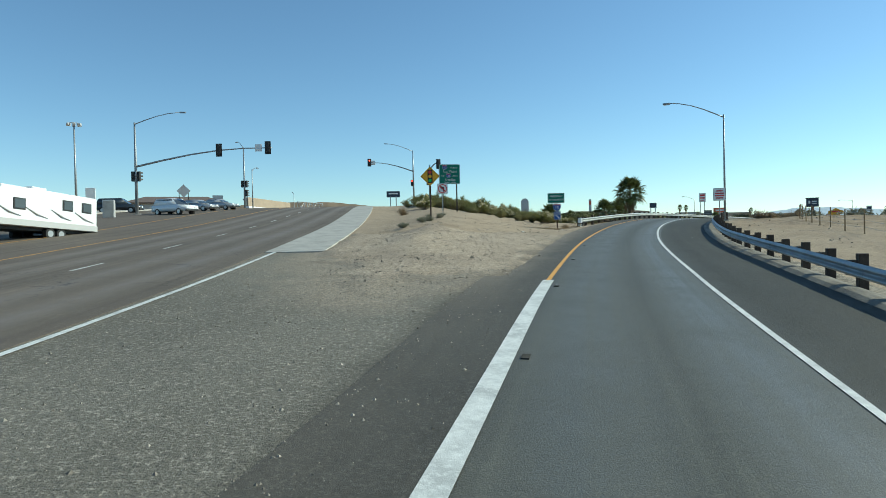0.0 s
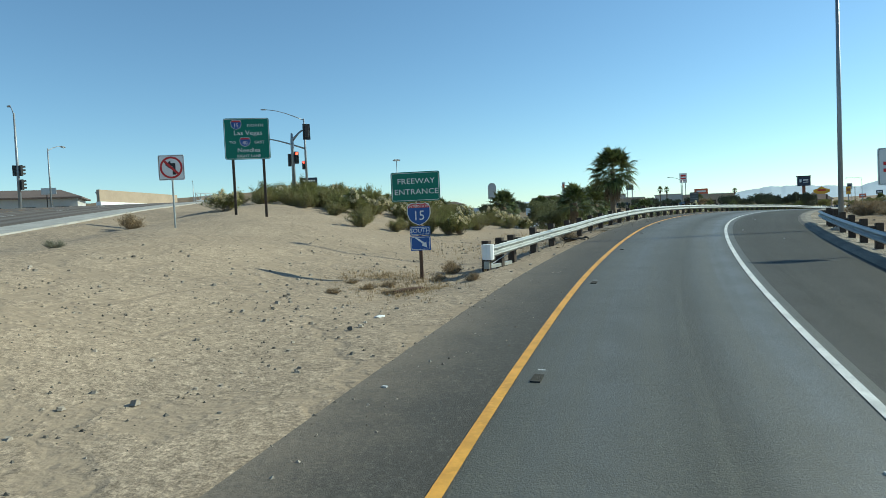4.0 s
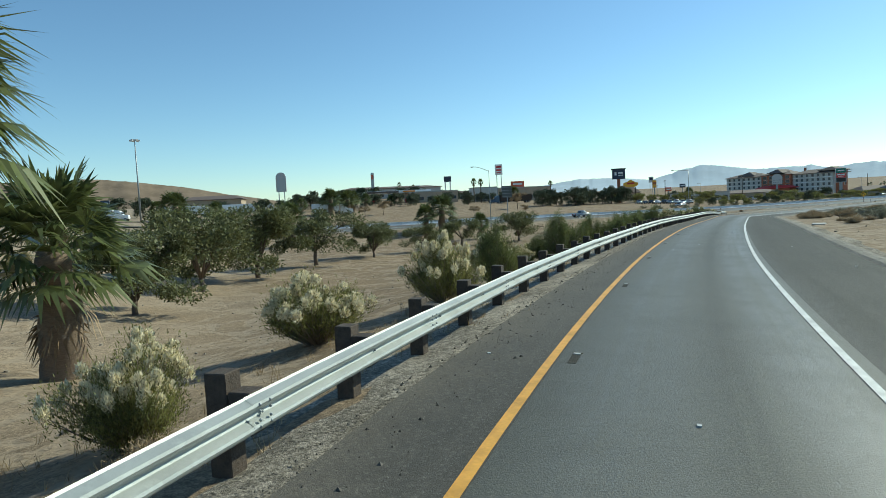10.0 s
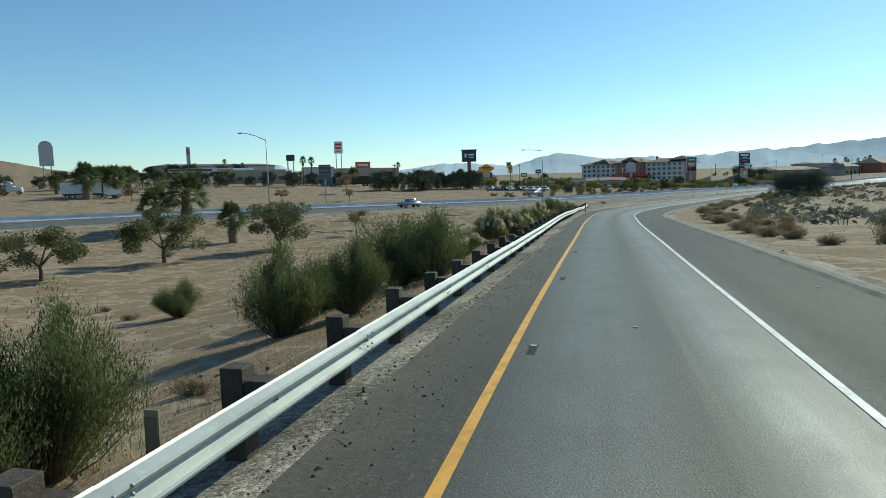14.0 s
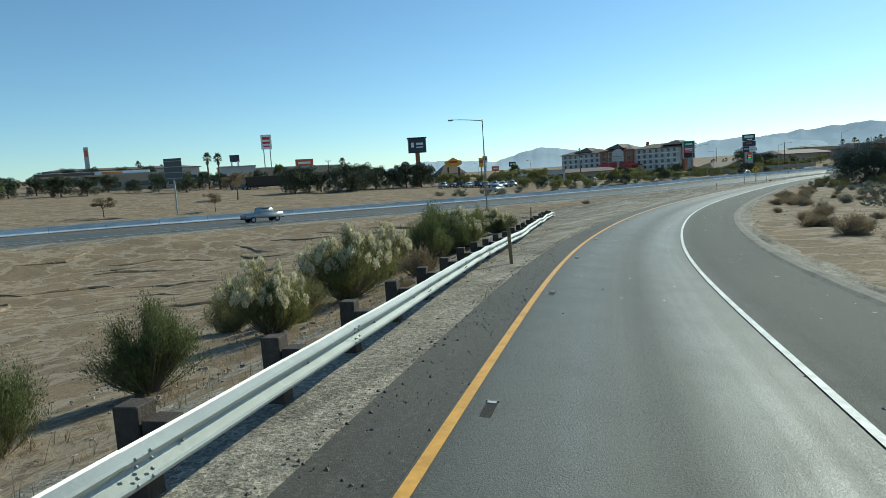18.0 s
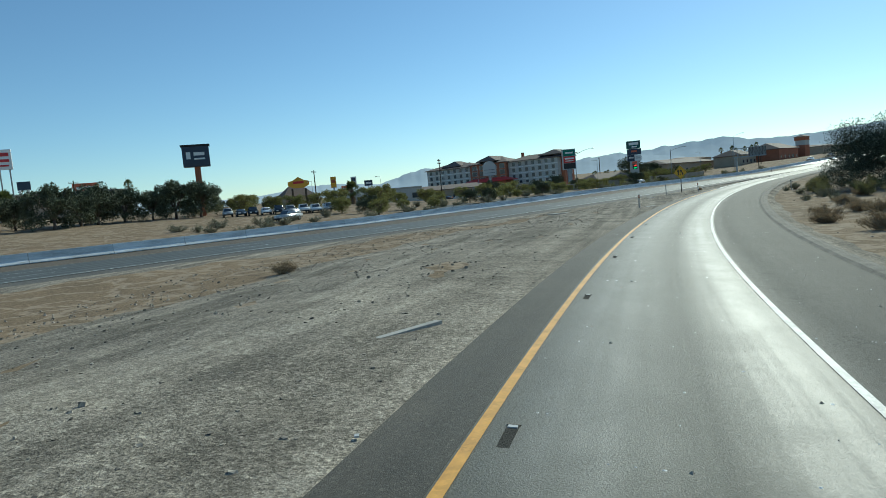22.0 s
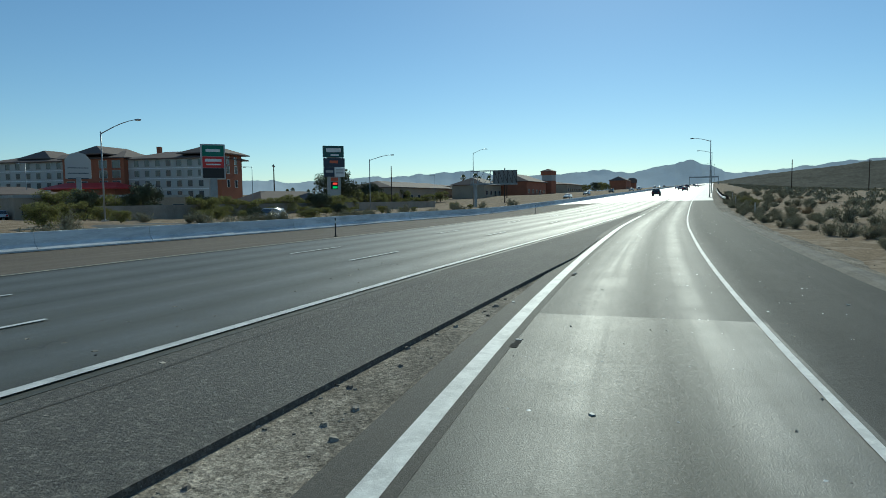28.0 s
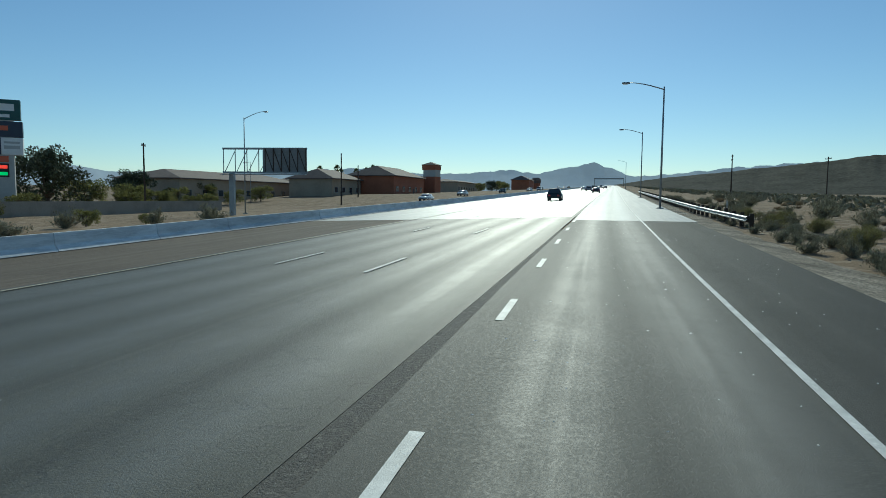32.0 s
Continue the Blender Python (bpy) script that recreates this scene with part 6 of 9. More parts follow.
def scatter(kind, spots):
    for s in spots:
        x, y, sc = s[:3]
        sz = s[3] if len(s) > 3 else sc
        set_bush(kind[pr_.randrange(len(kind))], x, y, sc, pr_.random() * 6.28, 0.03, sz)


# shrubs behind the guard rail, in order along the ramp
scatter(B_GREEN, [(116.2, 184.8, 1, 1.15), (0.4, 83.3, 1.15, 1.1), (-1.1, 95.6, 1.3, 1.2), (10.4, 67.7, 0.75, 0.92), (-2.6, 82.4, 1.2, 1.2), (5.4, 88.6, 1.1, 1), (118.4, 188.8, 0.9)])
scatter(B_GREEN_NEAR, [(50.3, 115.9, 0.95, 1.1), (49.3, 116.8, 0.9, 1.0), (40.6, 102.5, 0.89, 1.49), (48.4, 112.1, 1.27, 1.62), (56.4, 124.8, 1.11, 1.03), (57.6, 122, 1.01, 1.37), (55.8, 122, 1.12, 1.53), (56.9, 120.4, 0.86, 1.28), (58.7, 122.5, 0.89, 1.23), (62.5, 146.2, 1.04, 1.17), (64.2, 133.3, 1, 1.1), (65.3, 131, 1.03, 1.32), (69.7, 134.8, 1.38, 1.8), (63.2, 130.6, 1.18, 1.59), (65.4, 133.6, 0.89, 1.21), (69.1, 136.3, 1.96, 1.8), (83.7, 149.8, 0.98, 1.28), (87.2, 153.4, 0.83, 1.11), (91.5, 158.7, 0.98, 0.94), (94.4, 162.3, 0.64, 0.83), (96.2, 164, 0.81, 0.95), (110.2, 178.8, 1.45, 1.6), (108.6, 177.4, 1.16, 1.56)])
scatter(B_BLOOM, [(120.4, 189.8, 0.9, 0.9), (114.9, 183, 0.7, 0.6), (15.3, 91.4, 1.3, 1.3), (13, 97, 1.3, 1.1), (17.6, 106.8, 1.3, 1.1), (10.6, 112, 1.3), (14, 117, 1.4), (16.3, 88.2, 1.1, 1.1), (17.9, 100.8, 1.2), (112.4, 182.2, 1.1, 1.4), (115, 185.6, 1.2, 1.1), (120.8, 192.4, 1.3, 1.2), (119, 190.6, 1), (-2, 70.4, 1.2, 1), (11.1, 68.1, 0.75, 1), (4.5, 98, 1.1), (6, 81.4, 1), (15.7, 99.3, 0.9), (8.4, 78.6, 0.8)])
scatter(B_BLOOM_NEAR, [(85.8, 151.5, 0.9, 1.0), (50.6, 118.9, 0.85, 0.95), (52.2, 121.0, 0.7, 0.9), (28.3, 90.6, 0.75, 1.05), (30.7, 90.4, 0.98, 1.18), (33.8, 97.9, 1.71, 1.5), (38.1, 100.5, 1.42, 1.72), (43.1, 108.6, 1.62, 1.59), (45.1, 112.6, 1.24, 1.14), (47.5, 116.1, 0.89, 0.92), (53.1, 119.8, 1.05, 0.85), (53.3, 127.9, 1, 1.07), (75.8, 143.1, 1.02, 1.29), (83, 150.6, 1.71, 1.63), (81.9, 149.1, 1.09, 1.7), (83.9, 154.6, 0.62, 0.84), (89.9, 166, 0.73, 0.85), (105.5, 177.3, 1.53, 1.34), (90.1, 158.9, 0.83, 1.2), (99.2, 168.1, 1, 1.43), (105.7, 175.9, 1.45, 1.73), (102.7, 172, 1.35, 1.8), (111.3, 178.9, 1.1, 1.49), (115.8, 182.5, 1.11, 1.07)])
scatter(B_OLIVE, [(21.2, 74.8, 0.5, 0.45), (12.4, 92.5, 1.6, 1.5), (12.1, 99.3, 1.8, 1.5), (14.8, 89.4, 1.3, 1.2), (6, 69.4, 0.9), (8, 68.1, 0.72), (7.7, 66.6, 0.65), (8.6, 68.7, 0.75), (9.5, 68.2, 0.95), (12.5, 73, 1.1), (14.7, 75.3, 0.8), (6, 66.3, 1), (1, 85.7, 1.25), (2.9, 91.4, 1.5), (1.9, 103, 1.3), (10.4, 81, 1), (12.6, 87, 1.1), (5.7, 78.1, 1.1, 0.9), (2.8, 80.2, 1.2), (-1.2, 84.4, 1.3), (-3, 90, 1.5), (4.2, 84.6, 1.2), (7.4, 83.2, 1.1), (8.8, 88.6, 1.2), (6.4, 93.6, 1.3), (-0.8, 89, 1.4), (4.2, 104, 1.4), (8.4, 99.2, 1.2), (3.6, 74.6, 0.9), (1.2, 76.8, 1.1), (-1.8, 78.4, 1.2), (9.6, 74.6, 0.8), (16, 94, 1)])
scatter(B_OLIVE_NEAR, [(90.6, 157.4, 0.76, 0.92), (99.1, 172.4, 1.01, 1.45), (100.3, 169.9, 1.29, 1.32), (36.9, 112, 0.9, 1)])
scatter(B_GREY, [(-2.2, 34.6, 0.55), (-2.1, 36.0, 0.34), (-1.2, 36.7, 0.6), (-0.8, 37.9, 0.78, 0.6), (-1.2, 38.2, 0.6, 0.5), (-1.1, 41.6, 0.4), (-0.3, 42.0, 0.62), (-1.0, 45.2, 0.56), (0.0, 49.6, 0.42), (-1.9, 27.6, 0.4), (19.4, 73.7, 0.35), (23.5, 78.5, 0.6), (24.6, 80.4, 0.5)])
scatter(B_OLIVE, [(202.2, 213.6, 1.2), (200.6, 209.4, 1.4), (203.4, 206.0, 1.3), (206.0, 214.8, 1.3), (199.4, 212.2, 1.0), (201.6, 203.4, 1.5), (205.0, 202.2, 1.6), (196.0, 208.0, 1.1), (192.4, 205.0, 1.2)])
scatter(B_DRY, [(8.1, 49.2, 0.4, 0.35), (7.7, 48.6, 0.5, 0.3), (8.2, 47.9, 0.4, 0.28), (7.2, 49.4, 0.45, 0.3), (10.2, 49.1, 0.5, 0.4), (9.4, 50.2, 0.35, 0.4), (9.9, 51.9, 0.4, 0.4), (7, 47.4, 0.4, 0.25), (-3.9, 62.6, 1.3), (9.8, 51.6, 0.7), (11.2, 52.6, 0.6), (14.4, 57, 0.6, 0.7), (136.6, 214.5, 1.2), (221, 234.4, 0.7), (151, 213.6, 0.9), (60.6, 148, 0.8), (57.6, 154.4, 0.9), (59.6, 152.4, 0.7), (64, 157.4, 0.8), (66, 185, 1.2), (93.1, 160.4, 1.16, 1.55), (105.9, 173.3, 1.42, 1.8), (37, 95.6, 0.8, 0.7), (44.6, 105.4, 0.9, 0.7), (46.2, 107.6, 0.7, 0.6), (51.6, 115.6, 0.9, 0.7), (53.8, 117.6, 0.8, 0.7), (60.6, 126.2, 0.8, 0.6), (61, 124.6, 0.7, 0.7), (72.4, 137.4, 0.8, 0.7), (79, 145, 0.8, 0.7), (86.2, 151.6, 0.7, 0.6), (103.6, 170, 0.8, 0.8), (28.9, 85.4, 0.7, 0.7), (25.2, 83, 0.8, 0.6), (31.2, 88.6, 0.8, 0.6)])
# scattered shrubs on the slope between ramp and freeway, and on the outer desert
for _ in range(80):
    x, y = pr_.uniform(-5, 13), pr_.uniform(76, 108)
    if near(RAMP, x, y)[1][0] < -12:
        scatter(pr_.choice((B_OLIVE, B_OLIVE, B_GREEN, B_BLOOM)), [(x, y, pr_.uniform(0.8, 1.45))])
for _ in range(60):
    x, y = pr_.uniform(-3, 13), pr_.uniform(95, 126)
    if near(RAMP, x, y)[1][0] < -13:
        scatter(pr_.choice((B_OLIVE, B_GREEN, B_GREEN, B_BLOOM)), [(x, y, pr_.uniform(1.0, 1.7), pr_.uniform(0.9, 1.35))])
for _ in range(12):
    x, y = pr_.uniform(8, 22), pr_.uniform(92, 130)
    if near(RAMP, x, y)[1][0] < -14:
        scatter(pr_.choice((B_OLIVE, B_OLIVE, B_DRY, B_BLOOM)), [(x, y, pr_.uniform(0.6, 1.3))])
for i in list(range(120, 560, 2)):
    for o, kind, sc in ((pr_.uniform(7.4, 11), B_DRY if i < 330 else B_FAR, pr_.uniform(0.9, 1.9) if i < 330 else pr_.uniform(0.45, 0.9)), (pr_.uniform(10, 22), pr_.choice((B_FAR, B_DRY)), pr_.uniform(0.7, 1.4))):
        if i < 300 and pr_.random() < 0.45:
            continue
        x, y, _z = beside(RAMP, i, o)
        scatter(kind, [(x + pr_.uniform(-1, 1), y + pr_.uniform(-1, 1), sc, sc * 0.9)])
scatter(B_OLIVE, [(*beside(RAMP, i, 9.0 + 0.8 * math.sin(i))[:2], 0.85, 0.75) for i in range(468, 500, 4)])
scatter(B_FAR, [(*beside(RAMP, i, pr_.uniform(6.2, 8.2))[:2], pr_.uniform(0.3, 0.6)) for i in range(420, 500)])
for _ in range(60):
    x = pr_.uniform(165, 345)
    scatter(B_FAR, [(x, float(fy(x)) + pr_.uniform(25, 52), pr_.uniform(0.9, 2.0), pr_.uniform(0.8, 1.5))])
def grass(n, place, lo, hi, material, label):
    """Thin blades in small tufts on the ground."""
    g_ = random.Random(n)
    verts, faces = [], []
    for _ in range(n):
        x, y = place(g_)
        z = gz_fast(x, y)
        for _k in range(7):
            a, l_ = g_.random() * 6.283, g_.uniform(lo, hi)
            bx, by = x + g_.gauss(0, 0.05), y + g_.gauss(0, 0.05)
            tx, ty = bx + math.cos(a) * l_ * 0.5, by + math.sin(a) * l_ * 0.5
            m = len(verts)
            verts += [(bx - 0.006 * math.sin(a), by + 0.006 * math.cos(a), z - 0.02), (bx + 0.006 * math.sin(a), by - 0.006 * math.cos(a), z - 0.02), (tx, ty, z + l_ * g_.uniform(0.5, 1.0))]
            faces.append((m, m + 1, m + 2))
    return tagged(new("dry_grass", mesh_of("dry_grass", verts, faces, material)), label, "grass", kind="stuff")


def behind_rail(g_):
    i = g_.randrange(100, 246)
    o = -4.0 - 5.5 * g_.random() ** 1.5
    k = 0.8 * math.sin(i * 0.9) + 0.6 * math.sin(i * 2.3 + o)
    return RAMP[i, 0] + S_[i, 0] * (o + k * 0.4) + g_.gauss(0, 0.4), RAMP[i, 1] + S_[i, 1] * (o + k * 0.4) + g_.gauss(0, 0.4)


grass(3200, behind_rail, 0.08, 0.32, M_STRAW, "sparse straw-coloured dry grass behind the guard rail")
grass(2200, lambda g_: (g_.gauss(84.9, 3.4), g_.gauss(178.9, 2.0)), 0.05, 0.16, M_YELLOWGRASS, "low yellow-green grass in a damp hollow of the slope")
grass(420, lambda g_: (g_.gauss(8.3, 0.8), g_.gauss(50.6, 0.7)), 0.04, 0.13, M_STRAW, "flattened straw-yellow grass round the sign post")
grass(260, lambda g_: (g_.gauss(8.6, 0.55), g_.gauss(47.9, 0.8)), 0.04, 0.12, M_STRAW, "flattened straw-yellow grass beside the shoulder")
# wide scrub of the open desert
rngs = random.Random(9)
vs_, fs_ = [], []
for _ in range(6200):
    if rngs.random() < 0.75:
        x, y = rngs.uniform(40, 900), None
        y = float(np.interp(x, RAMP[:, 0], RAMP[:, 1])) - 18 - rngs.random() ** 1.6 * 420
    else:
        x, y = rngs.uniform(-140, -8), rngs.uniform(110, 200)
        if x > -30 and near(RAMP, x, y)[1][0] > -20 or near(STREET, x, y)[0][0] < 40:
            continue
    z = gz_fast(x, y)
    s = rngs.uniform(0.4, 1.15)
    for _k in range(22):
        a, t = rngs.random() * 6.283, rngs.random() * 1.4
        p = Vector((x + math.cos(a) * math.sin(t) * s, y + math.sin(a) * math.sin(t) * s, z + math.cos(t) * s * 0.75))
        d = Vector((rngs.uniform(-1, 1), rngs.uniform(-1, 1), rngs.uniform(0, 1))).normalized() * s * 0.45
        q = d.orthogonal().normalized() * s * 0.17
        m_ = len(vs_)
        vs_ += [p - d, p + q, p + d, p - q]
        fs_.append((m_, m_ + 1, m_ + 2, m_ + 3))
tagged(new("desert_scrub", mesh_of("desert_scrub", vs_, fs_, M_GREYSCRUB)), "low grey-green desert scrub over sandy flats", "scrub", kind="stuff")


def fan_leaf(rng, p, way, size, verts, faces, folds=11, droop=0.25):
    """A fan palm leaf: a stalk and pleated fingers."""
    way = way.normalized()
    side = way.cross(Vector((0, 0, 1)))
    side = side.normalized() if side.length > 0.01 else Vector((1, 0, 0))
    up = side.cross(way).normalized()
    side = (Matrix.Rotation(rng.uniform(-0.5, 0.5), 3, way) @ side).normalized()
    stalk = size * rng.uniform(0.75, 1.05)
    c_ = p + way * stalk - Vector((0, 0, droop * stalk * 0.35))
    m = len(verts)
    w = side * 0.018
    verts += [p - w, p + w, c_ + w, c_ - w]
    faces.append((m, m + 1, m + 2, m + 3))
    for k in range(folds):
        a = radians(-88 + 176 * k / (folds - 1))
        d = (way * math.cos(a) + side * math.sin(a)).normalized()
        l = size * (0.95 - 0.25 * abs(a) / 1.6) * rng.uniform(0.85, 1.1)
        n_ = d.cross(up).normalized() * l * 0.05
        tip = c_ + d * l - Vector((0, 0, droop * l * rng.uniform(0.5, 1.5)))
        mid = c_ + d * l * 0.55 - Vector((0, 0, droop * l * 0.12))
        m = len(verts)
        verts += [c_, mid + n_, tip, mid - n_ + up * l * 0.03]
        faces.append((m, m + 1, m + 2, m + 3))


def palm(label, seed, h_, r_trunk, crown, leaves=46, skirt=18, m=None, low=-28.0):
    """A fan palm: a tapered trunk, green fans all round, a skirt of dry ones below."""
    rng = random.Random(seed)
    e = thing("fan_palm", m or Matrix.Identity(4), label, "palm tree", "fan palms")
    n = 14
    pts_ = [(0.04 * math.sin(k * 0.7), 0.03 * math.cos(k), -0.3 + (h_ + 0.3) * k / n) for k in range(n + 1)]
    part("trunk", tube(pts_, [r_trunk * (1.25 - 0.45 * k / n) * (1 + 0.06 * (k % 2)) for k in range(n + 1)], 12), M_PALMTRUNK, e, smooth=True)
    top = Vector((0.04 * math.sin(n * 0.7), 0.03 * math.cos(n), h_))
    v_, f_ = [], []
    for k in range(leaves):
        a = k * 2.39996 + rng.uniform(-0.2, 0.2)
        t = radians(80 - (80 - low) * (k / leaves) + rng.uniform(-7, 7))
        w = Vector((math.cos(a) * math.cos(t), math.sin(a) * math.cos(t), math.sin(t)))
        fan_leaf(rng, top + Vector((0, 0, 0.1 - 0.5 * k / leaves * crown * 0.4)), w, crown * rng.uniform(0.44, 0.56), v_, f_, 19, 0.22 + 0.2 * k / leaves)
    o = new("green_crown", mesh_of("green_crown", v_, f_, M_PALM))
    o.parent = e
    if skirt:
        v_, f_ = [], []
        for k in range(skirt):
            a = k * 2.39996
            t = radians(-55 - 30 * rng.random())
            w = Vector((math.cos(a) * math.cos(t), math.sin(a) * math.cos(t), math.sin(t)))
            fan_leaf(rng, top - Vector((0, 0, 0.2 + 0.35 * crown * rng.random())), w, crown * 0.36, v_, f_, 9, 0.5)
        o = new("dry_skirt", mesh_of("dry_skirt", v_, f_, M_PALMDRY))
        o.parent = e
        o["label"] = "hanging dry brown fans"
    return e


def at_ground(x, y, turn=0.0, s=1.0, dz=0.0):
    return Matrix.Translation((x, y, gz_fast(x, y) + dz)) @ Matrix.Rotation(turn, 4, "Z") @ Matrix.Diagonal((s, s, s, 1))


palm("tall fan palm with a dark green crown and slim trunk", 3, 5.85, 0.23, 2.7, 92, 52, at_ground(27.1, 92.9))
P_LOW = palm("young fan palm with a thick shaggy trunk", 4, 2.25, 0.33, 1.85, 62, 14, at_ground(22.2, 88.1, 0, 1.13), -16.0)
P_OLD = palm("slender tall fan palm", 5, 8.5, 0.22, 1.7, 44, 26, at_ground(136.5, 360.0, 0, 1.12))
for x, y, s in ((27.4, 100.5, 1.36),):
    copy_thing(P_LOW, at_ground(x, y, x, s))
for x, y, s in ((21.1, 126.3, 1.15), (66.9, 206.1, 1.15), (70.9, 208.2, 1.45), (74.1, 194.1, 0.95), (15.9, 249.5, 1.9), (39.3, 192.2, 1.5), (24.0, 278.2, 1.2), (59.2, 294.8, 1.75), (65.7, 300.4, 1.65), (62.8, 306.3, 1.6), (69.3, 312.4, 1.6)):
    copy_thing(P_LOW, at_ground(x, y, y, s * 1.25))
for x, y, s in ((62, 330, 1.0), (70, 338, 0.9), (52, 322, 0.8), (80, 345, 0.9), (12, 305, 0.8), (6, 300, 0.9), (92, 352, 0.7), (40, 330, 0.7), (233.0, 338.0, 0.9), (118, 392, 0.9), (160, 376, 1.1)):
    copy_thing(P_LOW, at_ground(x, y, y, s * 1.7))
for x, y, s in ((133.6, 361.5, 1.02), (196.0, 408.0, 1.0), (124.0, 470.0, 0.9), (134.0, 474.0, 0.8), (150.0, 500.0, 0.8), (255.0, 520.0, 0.7), (262.0, 523.0, 0.75), (246, 500, 0.7), (545, 372, 1.0), (549, 371, 1.1), (540, 374, 0.95), (528, 376, 1.05), (520, 379, 1.0), (524, 372, 0.9), (395, 380, 0.6), (402, 384, 0.65), (410, 384, 0.6), (418, 388, 0.66), (426, 389, 0.6)):
    copy_thing(P_OLD, at_ground(x, y, y, s))


def tree(label, seed, h_, spread, trunk_h, r0, n, leaf, mat_leaf, limbs=7, m=None, name="tree", flat=0.62, lumps_n=26, low=0.0):
    """A small broad tree: tapered trunk, forked limbs and an open crown of leaves."""
    rng = random.Random(seed)
    e = thing(name, m or Matrix.Identity(4), label, "tree", "trees")
    b = bmesh.new()
    tube([(0, 0, -0.2), (0.05, 0.02, trunk_h * 0.5), (0, 0.05, trunk_h)], [r0 * 1.3, r0, r0 * 0.8], 8, b)
    ends = []
    for k in range(limbs):
        a = 6.283 * k / limbs + rng.uniform(-0.3, 0.3)
        q = spread * rng.uniform(0.45, 0.8)
        tip = Vector((math.cos(a) * q, math.sin(a) * q, trunk_h + (h_ - trunk_h) * rng.uniform(0.35, 0.8)))
        mid = Vector((tip.x * 0.45, tip.y * 0.45, trunk_h + (tip.z - trunk_h) * 0.6))
        tube([(0, 0.05, trunk_h * 0.9), mid, tip], [r0 * 0.55, r0 * 0.35, r0 * 0.1], 6, b)
        for _ in range(2):
            t2 = mid + Vector((rng.uniform(-1, 1), rng.uniform(-1, 1), rng.uniform(0.1, 0.9))) * spread * 0.4
            tube([mid, t2], [r0 * 0.25, r0 * 0.06], 5, b)
            ends.append(t2)
        ends.append(tip)
    part("trunk", b, M_BARK, e, smooth=True)
    lumps = []
    for _ in range(lumps_n):
        t = ends[rng.randrange(len(ends))]
        a = rng.random() * 6.283
        u = math.sqrt(rng.random())
        if rng.random() < 0.55:
            c_ = Vector(t)
        else:
            c_ = Vector((math.cos(a) * spread * u * 0.85, math.sin(a) * spread * u * 0.85, max(low, trunk_h * 0.85) + (h_ - max(low, trunk_h * 0.85)) * rng.uniform(0.1, 0.85) * (1 - 0.35 * u * u)))
            if low:
                c_.z = low + (h_ - low) * rng.random() ** 0.9 * (1 - 0.4 * u ** 3)
        lumps.append((c_, spread * rng.uniform(0.16, 0.34)))

    def shape(g):
        c_, q = lumps[g.randrange(len(lumps))]
        v = Vector((g.gauss(0, 1), g.gauss(0, 1), g.gauss(0, 1))).normalized()
        v.z *= flat
        return c_ + v * q * g.random() ** 0.4, v
    v_, f_ = leaf_cloud(rng, n, shape, leaf, 0.1, 1.5, tri=True)
    o = new("crown", mesh_of("crown", v_, f_, mat_leaf))
    o.parent = e
    return e


T_A = tree("small round-crowned tree with a short trunk", 21, 3.3, 2.3, 0.5, 0.10, 15000, 0.11, M_LEAF, m=at_ground(47.2, 160.3, 0, 1.45), low=0.45, lumps_n=40)
T_B = tree("small spreading tree with a sparse olive crown", 22, 2.8, 2.3, 0.75, 0.09, 11000, 0.10, M_LEAF, 6, m=at_ground(55.8, 169.4, 0, 1.5), lumps_n=30, low=0.7)
T_C = tree("thin young tree with sparse foliage", 23, 2.9, 1.7, 1.3, 0.06, 4500, 0.10, M_DRY, 6, m=at_ground(89.5, 193.3, 0, 1.15), lumps_n=18)
for src, x, y, s in ((T_A, 28.9, 130.2, 1.35), (T_A, 26.7, 116.2, 0.95), (T_A, 33.0, 139.4, 1.38), (T_B, 39.2, 150.9, 1.5), (T_B, 65.0, 178.3, 1.2), (T_A, 76.6, 182.5, 1.1), (T_C, 68.3, 283.1, 1.1), (T_C, 100.1, 269.4, 1.0), (T_C, 117.1, 268.3, 1.0), (T_C, 128.0, 300.0, 1.9), (T_C, 76.0, 292.0, 1.5)):
    copy_thing(src, at_ground(x, y, x * 3.1 + y, s))
M_TAMAR = mat("tamarisk_leaf", (0.050, 0.066, 0.040), 0.75, grain=0.3, scale=1.0, vary=0.35)
tree("large dense dark tamarisk tree beside the ramp", 41, 6.9, 6.6, 1.2, 0.35, 120000, 0.11, M_TAMAR, 11, at_ground(209.0, 208.4, 0, 1.06, -1.0), "tamarisk_tree", 0.75, 130, -0.3)
M_BELT = mat("belt_leaf", (0.095, 0.108, 0.058), 0.8, grain=0.3, scale=0.6, vary=0.4)
T_BELT = tree("dark full evergreen tree of the town", 43, 8.0, 4.6, 1.6, 0.25, 9500, 0.32, M_BELT, 8, at_ground(168.0, 322.0), "town_tree", 0.8, 50, 0.8)
T_MESQ = tree("broad grey-green town tree", 44, 5.5, 4.2, 1.3, 0.2, 5200, 0.27, M_SAGE, 8, at_ground(300.0, 345.0), "town_tree", 0.7, 40, 0.8)
rt = random.Random(3)
belt = [(x, 318 + 0.10 * (x - 150) + rt.uniform(-5, 8), rt.uniform(0.7, 1.05)) for x in np.arange(146, 190, 4.6)]
belt += [(x, rt.uniform(400, 470), rt.uniform(0.6, 1.0)) for x in np.arange(60, 300, 9.0)] + [(x, rt.uniform(300, 380), rt.uniform(0.6, 1.0)) for x in np.arange(-60, 40, 14.0)]
belt += [(x, 352 + rt.uniform(-10, 16), rt.uniform(0.5, 0.85)) for x in np.arange(46, 152, 6.0)]
